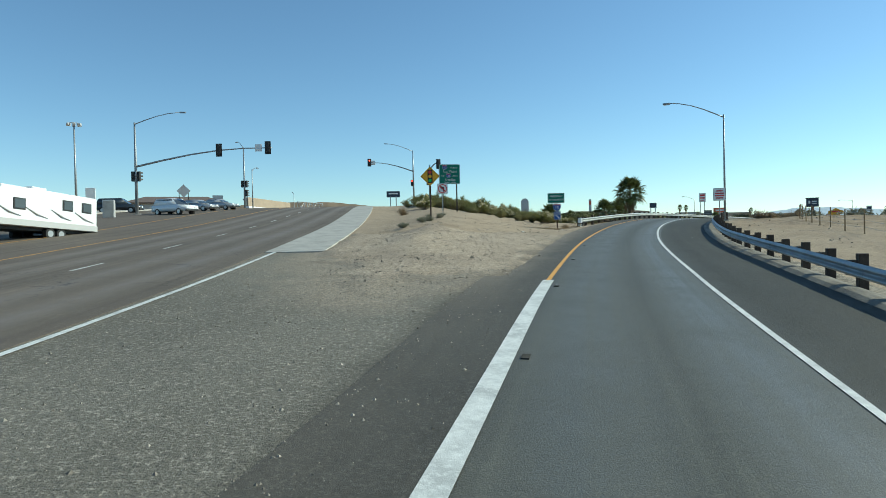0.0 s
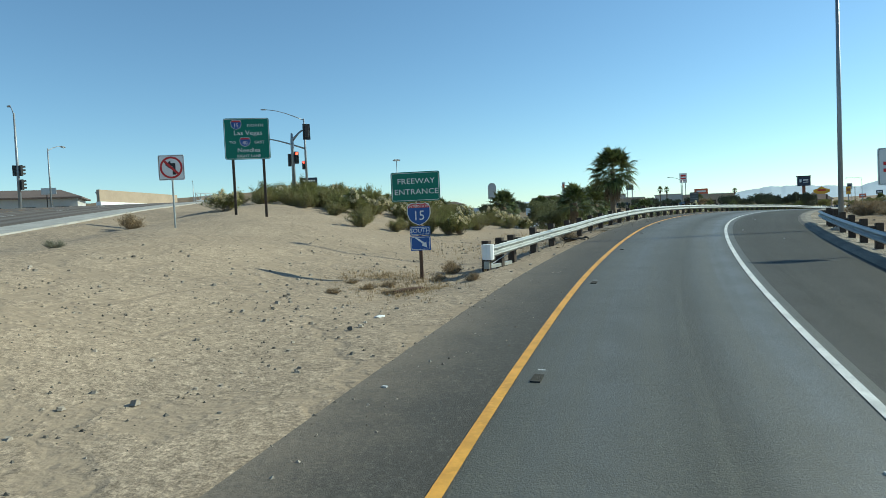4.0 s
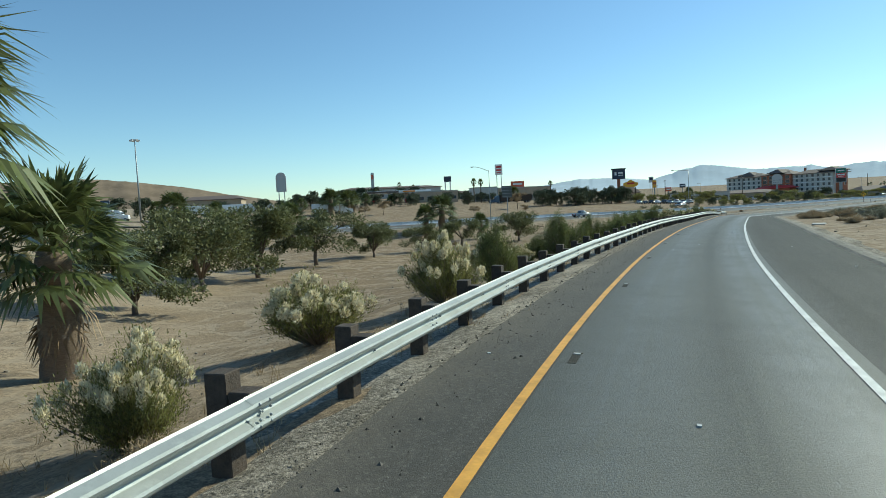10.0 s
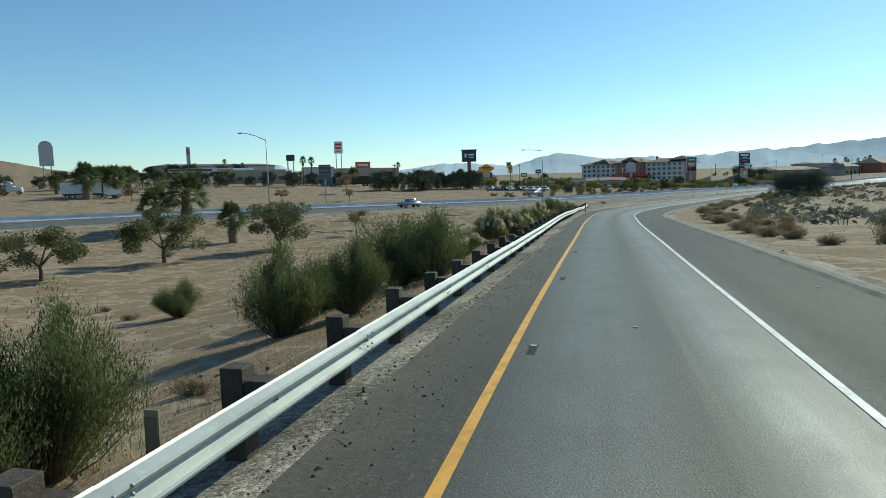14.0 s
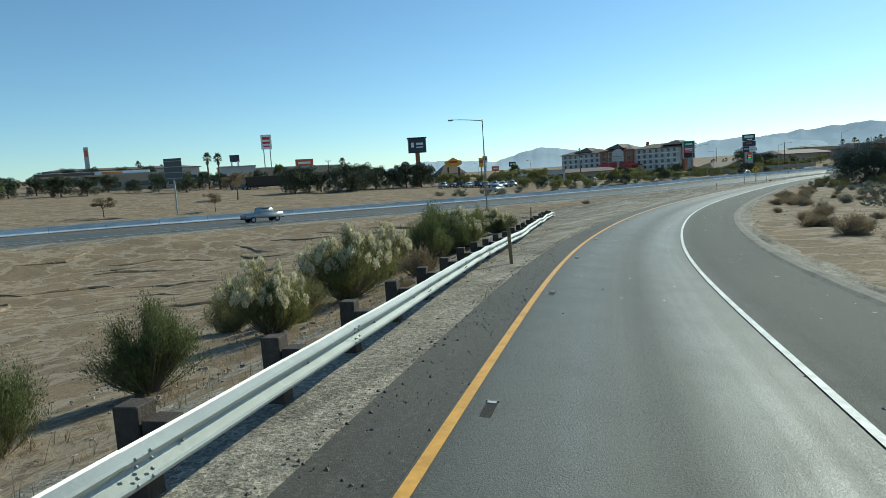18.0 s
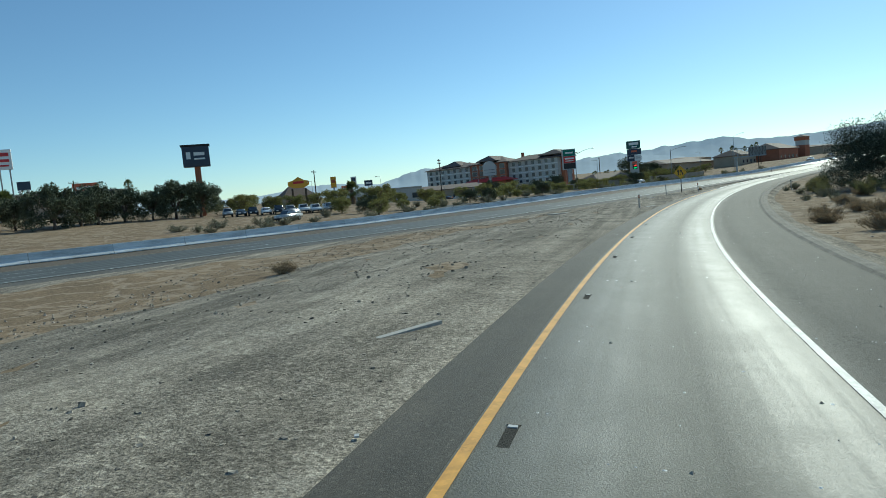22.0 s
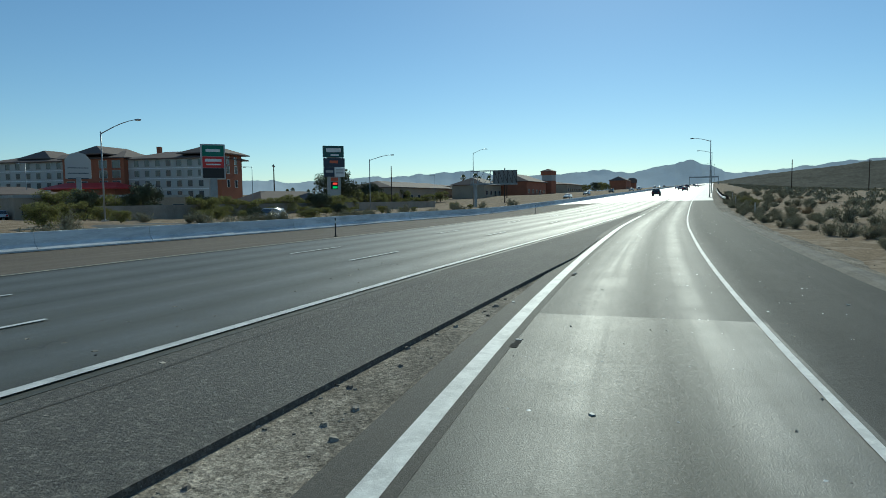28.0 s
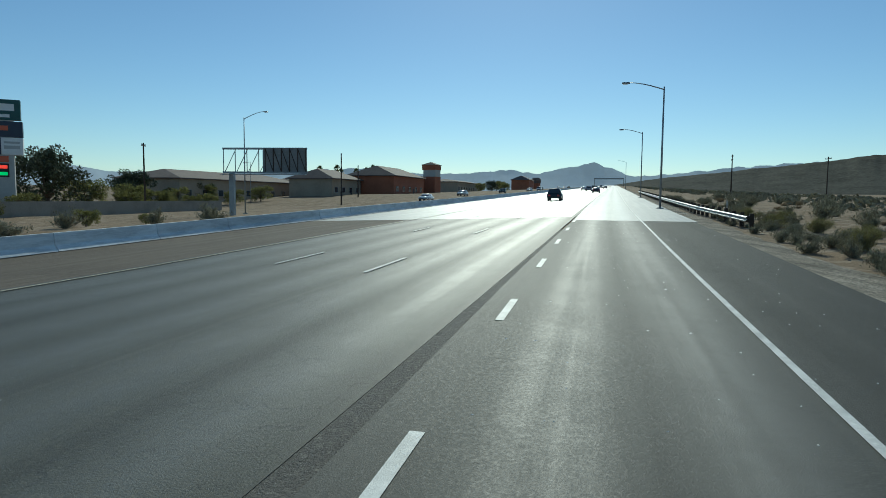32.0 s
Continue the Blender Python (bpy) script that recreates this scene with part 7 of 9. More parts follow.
for x, y, s in belt:
    copy_thing(T_BELT, at_ground(x, y, rt.random() * 6, s))
for x, y, s in [(x, 326 + rt.uniform(-3, 8), rt.uniform(0.6, 0.85)) for x in np.arange(192, 214, 4.5)] + [(x, 330 + rt.uniform(-12, 10), rt.uniform(0.5, 0.9)) for x in np.arange(212, 330, 8.0)] + [(x, 322 + rt.uniform(-3, 6), rt.uniform(0.5, 0.8)) for x in np.arange(296, 346, 6.0)] + [(x, float(fy(x)) + 36 + rt.uniform(0, 14), rt.uniform(0.3, 0.5) * (1 if x < 270 else 0.6)) for x in np.arange(196, 352, 5.2)] + [(x, float(fy(x)) + 52 + rt.uniform(0, 16), rt.uniform(0.35, 0.6) * (1 if x < 270 else 0.7)) for x in np.arange(200, 330, 8.0)] + [(340, 322, 0.55), (350, 333, 0.63), (347, 323, 0.71), (362, 337, 0.79), (358, 327, 0.55), (370, 337, 0.63), (397, 345, 0.71), (408, 348, 0.79), (419, 350, 0.55), (418, 344, 0.63), (432, 349, 0.71), (444, 350, 0.79), (386, 352, 1.5), (396, 356, 1.2), (402, 350, 1.0), (412, 360, 1.1), (422, 358, 0.9), (436, 362, 1.0), (448, 366, 0.9), (700, 360, 1.2), (716, 362, 1.1), (690, 352, 1.0), (460, 372, 0.8), (480, 374, 0.8), (640, 352, 0.9), (655, 350, 0.8)]:
    copy_thing(T_MESQ if rt.random() < 0.8 else T_BELT, at_ground(x, y, rt.random() * 6, s))
for o_ in (*B_GREEN, *B_GREEN_NEAR, *B_GREY, *B_BLOOM, *B_BLOOM_NEAR, *B_OLIVE, *B_OLIVE_NEAR, *B_FAR, *B_DRY):
    for c_ in (*o_.children_recursive, o_):
        bpy.data.objects.remove(c_)


# ---- buildings ----
def windows(parent, spots, w, h_, y, frame_mat, depth=0.08):
    """Windows on a wall that faces -y: (x, z) centres; each a frame with its pane."""
    for x, z in spots:
        b = bmesh.new()
        t = 0.09
        for q in ((-w / 2 - t, -h_ / 2 - t, w / 2 + t, -h_ / 2), (-w / 2 - t, h_ / 2, w / 2 + t, h_ / 2 + t), (-w / 2 - t, -h_ / 2, -w / 2, h_ / 2), (w / 2, -h_ / 2, w / 2 + t, h_ / 2)):
            box(x + q[0], y - 0.10, z + q[1], x + q[2], y + 0.02, z + q[3], 0, b)
        f = part("window", b, frame_mat, parent)
        part("pane", box(x - w / 2, y - 0.03, z - h_ / 2, x + w / 2, y + 0.02, z + h_ / 2), M_WINDOW, f)


def hip_roof(x0, y0, x1, y1, z, rise, over=0.8, ridge=0.7, bm=None):
    b = bm or bmesh.new()
    x0, y0, x1, y1 = x0 - over, y0 - over, x1 + over, y1 + over
    d = min(x1 - x0, y1 - y0) / 2
    cy, cx = (y0 + y1) / 2, (x0 + x1) / 2
    if x1 - x0 >= y1 - y0:
        r = [(x0 + d * ridge, cy), (x1 - d * ridge, cy)]
    else:
        r = [(cx, y0 + d * ridge), (cx, y1 - d * ridge)]
    base = [b.verts.new(v) for v in ((x0, y0, z), (x1, y0, z), (x1, y1, z), (x0, y1, z))]
    low = [b.verts.new(v) for v in ((x0, y0, z - 0.25), (x1, y0, z - 0.25), (x1, y1, z - 0.25), (x0, y1, z - 0.25))]
    a, c_ = b.verts.new((*r[0], z + rise)), b.verts.new((*r[1], z + rise))
    if x1 - x0 >= y1 - y0:
        fs = ((base[0], base[1], c_, a), (base[1], base[2], c_), (base[2], base[3], a, c_), (base[3], base[0], a))
    else:
        fs = ((base[0], base[1], a), (base[1], base[2], c_, a), (base[2], base[3], c_), (base[3], base[0], a, c_))
    for f in fs:
        b.faces.new(f)
    for k in range(4):
        b.faces.new((low[k], low[(k + 1) % 4], base[(k + 1) % 4], base[k]))
    b.faces.new(low[::-1])
    return b


# the hotel: local x along its long front, -y faces the freeway side
hz = 3.6
ang = math.degrees(math.atan2(354.2 - 422.7, 348.2 - 327.8))
hotel = thing("hotel", pose(327.8, 422.7, hz, 0, 0, ang), "four-storey pale and rust-coloured hotel with brown hipped roofs", "building")
HL, HD, HH = 65.5, 16.0, 10.4
part("wall", box(0, 0, -1.5, 24, HD, HH), M_STUCCO, hotel)
part("wall", box(24, -1.6, -1.5, 42, HD, HH + 0.4), M_BRICKRED, hotel, "rust-coloured middle wing")
part("wall", box(42, 0, -1.5, HL - 1.0, HD, HH), M_STUCCO, hotel)
part("wall", box(HL - 1.0, 3.0, -1.5, HL + 0.6, HD - 3.0, HH + 1.4), M_BRICKRED, hotel, "orange-brown end bay")
part("roof", hip_roof(0, 0, 24, HD, HH, 2.2), M_ROOF, hotel)
part("roof", hip_roof(24, -1.6, 42, HD, HH + 0.4, 2.4), M_ROOF, hotel)
part("roof", hip_roof(42, 0, HL, HD, HH, 2.2), M_ROOF, hotel)
part("roof", hip_roof(8, 2, 17, HD - 2, HH + 1.0, 2.3), M_ROOF, hotel, "raised roof lantern")
part("roof", hip_roof(29, -2.6, 37, HD - 2, HH + 1.4, 2.2), M_ROOF, hotel, "raised roof gable over the middle")
part("roof", hip_roof(HL - 9, 1.0, HL + 0.8, HD - 1, HH + 1.2, 2.0), M_ROOF, hotel)
part("chimney", box(44.5, 8, HH + 1, 45.5, 9, HH + 3.6), M_BRICKRED, hotel)
rows_ = [1.4, 4.0, 6.6, 9.1]
windows(hotel, [(x, z) for x in (2.2, 5.4, 8.6, 11.8, 15.0, 18.2, 21.4) for z in rows_], 1.3, 1.5, 0, M_STUCCO)
windows(hotel, [(x, z) for x in (44.4, 47.4, 50.4, 53.4, 56.4, 59.4, 62.4) for z in rows_], 1.3, 1.5, 0, M_STUCCO)
windows(hotel, [(x, z) for x in (26.2, 30.0, 36.0, 39.8) for z in rows_[1:]], 2.2, 1.8, -1.6, M_STUCCO)
for z in (2.7, 5.3, 7.9):
    part("trim", box(-0.05, -0.06, z - 0.1, 24, 0, z + 0.1), M_SIGNWHITE, hotel)
    part("trim", box(42, -0.06, z - 0.1, HL - 1, 0, z + 0.1), M_SIGNWHITE, hotel)
e = thing("window_strip", pose(327.8, 422.7, hz, 0, 0, ang) @ pose(HL + 0.6, 8, 0, 0, 0, 90), "pale tall windows in the hotel's end bay", "window")
windows(e, [(-1.8, 4.0), (-1.8, 7.5), (-1.8, 9.8), (2.0, 4.0), (2.0, 7.5), (2.0, 9.8)], 1.2, 1.8, 0, M_SIGNWHITE)
part("entrance_roof", hip_roof(26, -10, 46, -2, 3.0, 1.4), M_RED, hotel, "dark red porch roof")
part("porch", box(27, -9, -1.5, 45, -2.2, 3.0), M_BRICKRED, hotel)


def building(x, y, w, d, h_, yaw, wall, roof=None, label="", n_win=0, rise=1.6, name="building", parapet=True, storeys=1):
    z = gz_fast(x, y) - 0.6
    e = thing(name, pose(x, y, z, 0, 0, yaw), label, "building", "buildings of the town")
    part("wall", box(-w / 2, -d / 2, -1.0, w / 2, d / 2, h_ + 0.6, 0.03), wall, e)
    if roof:
        part("roof", hip_roof(-w / 2, -d / 2, w / 2, d / 2, h_ + 0.6, rise), roof, e)
    elif parapet:
        part("parapet", box(-w / 2 - 0.15, -d / 2 - 0.15, h_ + 0.1, w / 2 + 0.15, d / 2 + 0.15, h_ + 0.62, 0.02), M_CONC, e)
    if n_win:
        windows(e, [(-w / 2 + w * (k + 0.5) / n_win, 2.2 + 3.0 * s) for k in range(n_win) for s in range(storeys)], min(2.2, w / n_win * 0.55), 1.5, -d / 2, M_CONC)
    part("door", box(w * 0.12, -d / 2 - 0.05, -0.2, w * 0.12 + 1.2, -d / 2 + 0.02, 2.5), M_BLACK, e)
    return e


building(353, 343, 21, 11, 2.6, -8, M_TAN, M_ROOF, "low tan restaurant with a broad brown hipped roof", 6, 2.4)
building(176, 418, 42, 16, 7.2, 4, M_TAN, None, "flat-roofed tan block behind trees", 5)
building(148, 388, 12, 10, 7.0, -6, M_STUCCO, None, "small pale flat-roofed block", 3)
building(120, 386, 24, 14, 5.0, -6, M_TAN, None, "low tan shop with a flat roof", 6)
building(118, 470, 60, 18, 6.0, 2, M_STUCCO, M_ROOF, "long low pale motel with a shallow roof", 12, 1.2)
building(175, 475, 30, 14, 5.0, 2, M_STUCCO, M_ROOF, "low pale motel wing", 6, 1.2)
building(20, 365, 24, 12, 5.0, -10, M_TAN, M_ROOF, "low tan roadside building", 5)
building(-38, 310, 30, 12, 4.0, -15, M_STUCCO, M_ROOF, "low pale roadside building", 6)
building(292, 372, 40, 14, 4.5, -12, M_TAN, M_ROOF, "long low tan restaurant row", 8)
building(285, 470, 14, 12, 8.0, -10, M_TAN, M_ROOF, "tan building with a steep peaked roof", 3, 5.0)
building(250, 352, 26, 10, 4.2, -14, M_STUCCO, None, "low pale shop front", 6)
building(310, 350, 30, 12, 4.2, -14, M_TAN, None, "low flat-roofed tan shops", 7)
building(455, 372, 60, 18, 5.2, 6, M_TAN, M_ROOF, "long low mall wing with brown roofs", 9, 2.4)
building(510, 345, 34, 16, 6.0, 6, M_BRICKRED, M_ROOF, "rust-red mall block with a gabled roof", 5, 3.4)
building(545, 360, 32, 16, 7.5, 6, M_BRICKRED, None, "rust-red flat-roofed mall block", 5)
building(480, 352, 22, 14, 5.0, 6, M_TAN, M_ROOF, "tan mall block with a gabled roof", 4, 3.0)
building(640, 366, 60, 16, 5.0, 6, M_TAN, M_ROOF, "long dark arcade of the mall", 10, 1.4)
building(900, 392, 40, 16, 9.0, 6, M_BRICKRED, M_ROOF, "far rust-red mall hall", 5, 4.0)
building(700, 500, 60, 20, 8.0, 6, M_TAN, M_ROOF, "far long tan building beyond the mall", 6)
building(-62, 150, 20, 10, 4.0, 20, M_STUCCO, M_ROOF, "low pale building beyond the street", 4)
# red mall tower
e = thing("sign_tower", pose(564.9, 350.6, gz_fast(564.9, 350.6), 0, 0, -4), "rust-red mall tower with a pitched cap and pale sign panel", "tower", "towers of the mall")
tz = 17.9 - gz_fast(564.9, 350.6)
part("shaft", box(-3, -3, -1, 3, 3, tz - 5.5, 0.05), M_BRICKRED, e)
part("panel", box(-2.7, -3.05, tz - 5.5, 2.7, 2.7, tz - 2.6, 0.05), M_STUCCO, e)
part("cap", box(-3.1, -3.1, tz - 2.6, 3.1, 3.1, tz - 0.4, 0.05), M_BRICKRED, e)
part("roof", hip_roof(-3, -3, 3, 3, tz - 0.4, 1.2, 0.3), M_ROOF, e)
e = thing("sign_tower", pose(1005.6, 403.3, gz_fast(1005, 403), 0, 0, -4), "far dark mall tower with a rounded head", "tower", "towers of the mall")
tz = 26.0 - gz_fast(1005, 403)
part("shaft", box(-4, -4, -1, 4, 4, tz - 6, 0.05), M_BRICKRED, e)
part("cap", tube([(0, 0, tz - 6), (0, 0, tz - 2), (0, 0, tz)], [5.6, 5.6, 3.4], 12), M_ROOF, e)

# gas station canopy with its building
e = thing("gas_station_canopy", pose(104, 391, gz_fast(104, 391), 0, 0, -5), "flat gas station canopy with a white and orange fascia", "canopy")
part("deck", box(-16, -6, 4.6, 16, 6, 5.7, 0.05), M_SIGNWHITE, e)
part("fascia", box(-16.1, -6.1, 4.7, 0, -6.0, 5.6), M_ROOF, e)
M_ORANGE = mat("orange_plastic", (0.75, 0.25, 0.03), 0.5, grain=0.05, scale=2.0)
part("fascia_sign", box(2, -6.12, 4.8, 8, -6.0, 5.5), M_ORANGE, e)
for x in (-12, -4, 4, 12):
    part("column", box(x - 0.25, -2.25, -0.5, x + 0.25, -1.75, 4.6), M_STUCCO, e)
    part("column", box(x - 0.25, 1.75, -0.5, x + 0.25, 2.25, 4.6), M_STUCCO, e)
    part("pump", box(x - 0.5, -3.4, -0.3, x + 0.5, -2.8, 1.7, 0.05), M_RED, e)


# ---- tall roadside signs ----
def tall_sign(x, y, zc, w, h_, yaw, panel_mat, legs, label, bars_=None, bar_mat=None, shape=None, leg_mat=None, leg_w=0.35, depth=0.6, cap=None):
    z = gz_fast(x, y)
    e = thing("roadside_sign", pose(x, y, z, 0, 0, yaw), label, "pole sign", "tall roadside signs")
    c_ = zc - z
    if shape:
        part("panel", plate([(px * w / 2, c_ + pz * h_ / 2) for px, pz in shape], depth, y=-depth / 2), panel_mat, e)
    else:
        part("panel", box(-w / 2, -depth / 2, c_ - h_ / 2, w / 2, depth / 2, c_ + h_ / 2, 0.06), panel_mat, e)
    for lx in legs:
        part("leg", box(lx - leg_w / 2, -leg_w / 2, -0.6, lx + leg_w / 2, leg_w / 2, c_ - h_ / 2 + 0.3, 0.02), leg_mat or M_POLE, e)
    if cap:
        part("cap", box(-w / 2 - 0.25, -depth / 2 - 0.2, c_ + h_ / 2, w / 2 + 0.25, depth / 2 + 0.2, c_ + h_ / 2 + cap, 0.04), M_BLACK, e)
    if bars_:
        bars(e, [(bx * w, c_ + bz * h_, bw * w, bh * h_) for bx, bz, bw, bh in bars_], -depth / 2 - 0.03, bar_mat or M_SIGNWHITE)
    return e, c_


M_NAVY = mat("navy_sign", (0.025, 0.04, 0.07), 0.4, grain=0.05, scale=2.0)
M_TEAL = mat("teal_sign", (0.01, 0.08, 0.075), 0.4, grain=0.05, scale=2.0)
M_GOLD = mat("gold_sign", (0.70, 0.36, 0.03), 0.5, grain=0.05, scale=2.0)
M_REDSIGN = mat("coral_sign", (0.62, 0.13, 0.06), 0.5, grain=0.05, scale=2.0)
M_SIGNGREY = mat("sign_grey", (0.48, 0.48, 0.47), 0.6, grain=0.05, scale=2.0)
VIEW = -35
tall_sign(190.1, 330.0, 15.8, 5.4, 4.3, VIEW + 14, M_NAVY, (0,), "dark blue sign box with white lettering bars on a brown pier", [(-0.28, 0.05, 0.16, 0.34), (0.12, 0.12, 0.40, 0.16), (0.12, -0.12, 0.40, 0.08)], leg_mat=M_BRICKRED, leg_w=1.2, depth=2.2, cap=0.35)
tall_sign(164.3, 405.7, 23.7, 4.0, 5.6, VIEW + 18, M_SIGNWHITE, (-1.2, 1.2), "tall white sign with red lettering bars on two poles", [(0, 0.25, 0.7, 0.18), (0, -0.05, 0.7, 0.14), (0, -0.3, 0.6, 0.08)], M_RED)
tall_sign(191.0, 442.3, 16.2, 8.0, 4.2, VIEW + 18, M_REDSIGN, (0,), "coral red sign box on a pale pier", [(0, 0.1, 0.7, 0.24)], M_SIGNWHITE, leg_mat=M_STUCCO, leg_w=2.4, depth=1.5)
tall_sign(281.8, 460.1, 14.2, 9.6, 5.6, VIEW + 6, M_GOLD, (-3.0, 3.0), "yellow scalloped sign on two posts", [(0, 0.05, 0.5, 0.2)], M_RED, [(-1, -0.35), (-1, 0.25), (-0.55, 0.45), (0, 1.0), (0.55, 0.45), (1, 0.25), (1, -0.35), (0.5, -0.8), (-0.5, -0.8)][::-1], M_POST, 0.9)
tall_sign(299.0, 458.0, 13.4, 2.6, 5.2, VIEW + 6, M_GOLD, (0,), "slim yellow and brown sign on one post", [(0, 0.1, 0.7, 0.3)], M_BRICKRED, leg_w=0.7)
tall_sign(448.5, 674.9, 22.5, 4.8, 6.0, -35, M_SIGNGREY, (-1.2, 1.2), "far grey sign on two thin poles", [(0, 0.1, 0.7, 0.4)], M_NAVY)
tall_sign(191.1, 582.5, 27.0, 6.0, 4.5, -20, M_NAVY, (-2.0, 2.0), "far dark sign on two white legs", leg_mat=M_SIGNWHITE, leg_w=1.0)
tall_sign(103.7, 450.5, 22.4, 1.8, 8.5, -20, M_SIGNGREY, (-0.5, 0.5), "narrow grey sign seen edge-on on two posts", [(0, 0.2, 0.7, 0.3)], M_REDSIGN)
tall_sign(48.0, 373.5, 19.5, 4.4, 8.5, -12, M_SIGNGREY, (-1.2, 1.2), "tall round-topped grey sign, coloured chevron", None, None, [(-1, -1), (1, -1), (1, 0.6), (0.7, 0.88), (0.3, 1), (-0.3, 1), (-0.7, 0.88), (-1, 0.6)])
e, c_ = tall_sign(370.6, 341.5, 15.8, 5.4, 3.0, -42, M_TEAL, (), "tall pylon sign with teal and white panels over price board", [(0, 0.12, 0.72, 0.34), (0.05, -0.3, 0.4, 0.16)], M_SIGNWHITE, depth=1.2)
part("pylon", box(-1.7, -0.5, -0.6, 1.7, 0.5, c_ - 1.5, 0.05), M_STUCCO, e)
part("panel", box(-2.6, -0.62, c_ - 4.0, 2.9, 0.6, c_ - 1.7, 0.05), M_NAVY, e)
bars(e, [(0.0, c_ - 2.7, 2.2, 0.7)], -0.66, M_REDSIGN)
part("panel", box(-2.6, -0.62, c_ - 6.6, 0.1, 0.6, c_ - 4.1, 0.05), M_NAVY, e)
part("panel", box(0.15, -0.62, c_ - 6.6, 2.9, 0.6, c_ - 4.1, 0.05), M_SIGNWHITE, e)
bars(e, [(-1.2, c_ - 5.2, 2.0, 0.6), (1.5, c_ - 4.8, 2.0, 0.3), (1.5, c_ - 5.5, 2.0, 0.5)], -0.66, M_SIGNGREY)
part("price_board", box(-0.9, -0.6, c_ - 7.7, 1.0, -0.5, c_ - 6.8, 0.02), M_REDSIGN, e)
part("price_board", box(-0.9, -0.6, c_ - 9.9, 1.0, -0.5, c_ - 7.9, 0.02), M_BLACK, e)
M_LEDR, M_LEDG = mat("led_red", (1.0, 0.06, 0.04), 0.4, emit=1.2), mat("led_green", (0.05, 0.8, 0.2), 0.4, emit=0.8)
bars(e, [(0.2, c_ - 8.4, 1.2, 0.5)], -0.62, M_LEDR)
bars(e, [(0.2, c_ - 9.4, 1.2, 0.5)], -0.62, M_LEDG)
e, c_ = tall_sign(334.0, 345.5, 11.6, 5.0, 7.6, -36, M_SIGNGREY, (0,), "grey-framed sign with green, red and dark panels", None, leg_w=1.4, depth=1.2)
part("panel", box(-2.2, -0.66, c_ + 1.2, 2.2, -0.58, c_ + 3.5), M_GREEN, e)
part("panel", box(-2.2, -0.66, c_ - 1.3, 2.2, -0.58, c_ + 1.1), M_RED, e)
part("panel", box(-2.2, -0.66, c_ - 3.5, 2.2, -0.58, c_ - 1.4), M_BLACK, e)
bars(e, [(0, c_ + 2.4, 3.0, 0.6), (0, c_ + 0.3, 3.4, 0.6), (0, c_ - 0.6, 3.0, 0.3)], -0.69, M_SIGNWHITE)
e, c_ = tall_sign(324.0, 378.0, 11.6, 5.2, 6.0, -36, M_SIGNGREY, (0,), "pale round-topped sign over grey panels", [(0, -0.1, 0.8, 0.03), (0, -0.3, 0.8, 0.03), (0, -0.5, 0.8, 0.03)], M_NAVY, [(-1, -1), (1, -1), (1, 0.4), (0.6, 0.85), (0, 1), (-0.6, 0.85), (-1, 0.4)], leg_w=1.0)
e, c_ = tall_sign(111.0, 268.6, 9.2, 3.0, 3.7, 150, mat("sign_back", (0.10, 0.11, 0.11), 0.6, metal=0.3, grain=0.1, scale=3.0), (0,), "dark ribbed back of a freeway sign on one post", None, leg_w=0.22, depth=0.12)
for k in range(4):
    part("rib", box(-1.45, -0.16, c_ - 1.5 + 0.95 * k, 1.45, -0.06, c_ - 1.4 + 0.95 * k), M_POLE, e)
    part("rib", box(-1.45, 0.06, c_ - 1.5 + 0.95 * k, 1.45, 0.16, c_ - 1.4 + 0.95 * k), M_POLE, e)
for sx, sy, zc, lab in ((300, 430, 11, "small dark sign box on a post"), (282, 420, 9, "red and white panel sign on posts"), (60, 420, 13, "dark sign board by the truck stop"), (-20, 360, 13, "small dark sign on posts")):
    tall_sign(sx, sy, zc, 3.6, 2.4, -20, M_NAVY if "dark" in lab else M_REDSIGN, (0,), lab, [(0, 0, 0.7, 0.3)])
# billboards: open lattice frames
M_GREYBOARD = mat("weathered_grey_board", (0.26, 0.265, 0.26), 0.8, grain=0.15, scale=3.0, stain=0.3, stain_scale=0.6)
e = thing("billboard_frame", pose(372.4, 296.0, gz_fast(372.4, 296), 0, 0, -75), "empty steel billboard frame with one boarded half", "billboard")
c_ = 9.4 - gz_fast(372.4, 296)
b = bmesh.new()
for z in (c_ - 3.0, c_):
    box(-5.5, -0.1, z - 0.12, 5.5, 0.1, z + 0.12, 0, b)
for k in range(8):
    x = -5.4 + 10.8 * k / 7
    tube([(x, 0, c_ - 3.0), (x, 0, c_)], 0.06, 6, b)
    if k < 7:
        tube([(x, 0.3, c_ - 3.0), (x + 1.54, 0.3, c_)], 0.05, 6, b)
part("lattice", b, M_POLE, e)
part("board", box(-0.2, -0.16, c_ - 2.9, 5.5, -0.10, c_ + 0.05), M_GREYBOARD, e, "grey weathered boards")
part("leg", box(-4.6, -0.3, -0.6, -4.0, 0.3, c_ - 3.0), M_POLE, e)
part("catwalk", box(-5.5, -0.9, c_ - 3.3, 5.5, -0.2, c_ - 3.2), M_POLE, e)
for k in range(6):
    part("upright", box(0.1 + 1.05 * k, -0.24, c_ - 2.9, 0.2 + 1.05 * k, -0.165, c_ + 0.05), M_POST, e)
    if k < 5:
        part("brace", tube([(0.15 + 1.05 * k, -0.2, c_ + 0.0), (1.15 + 1.05 * k, -0.2, c_ - 2.8)], 0.05, 6), M_POST, e)
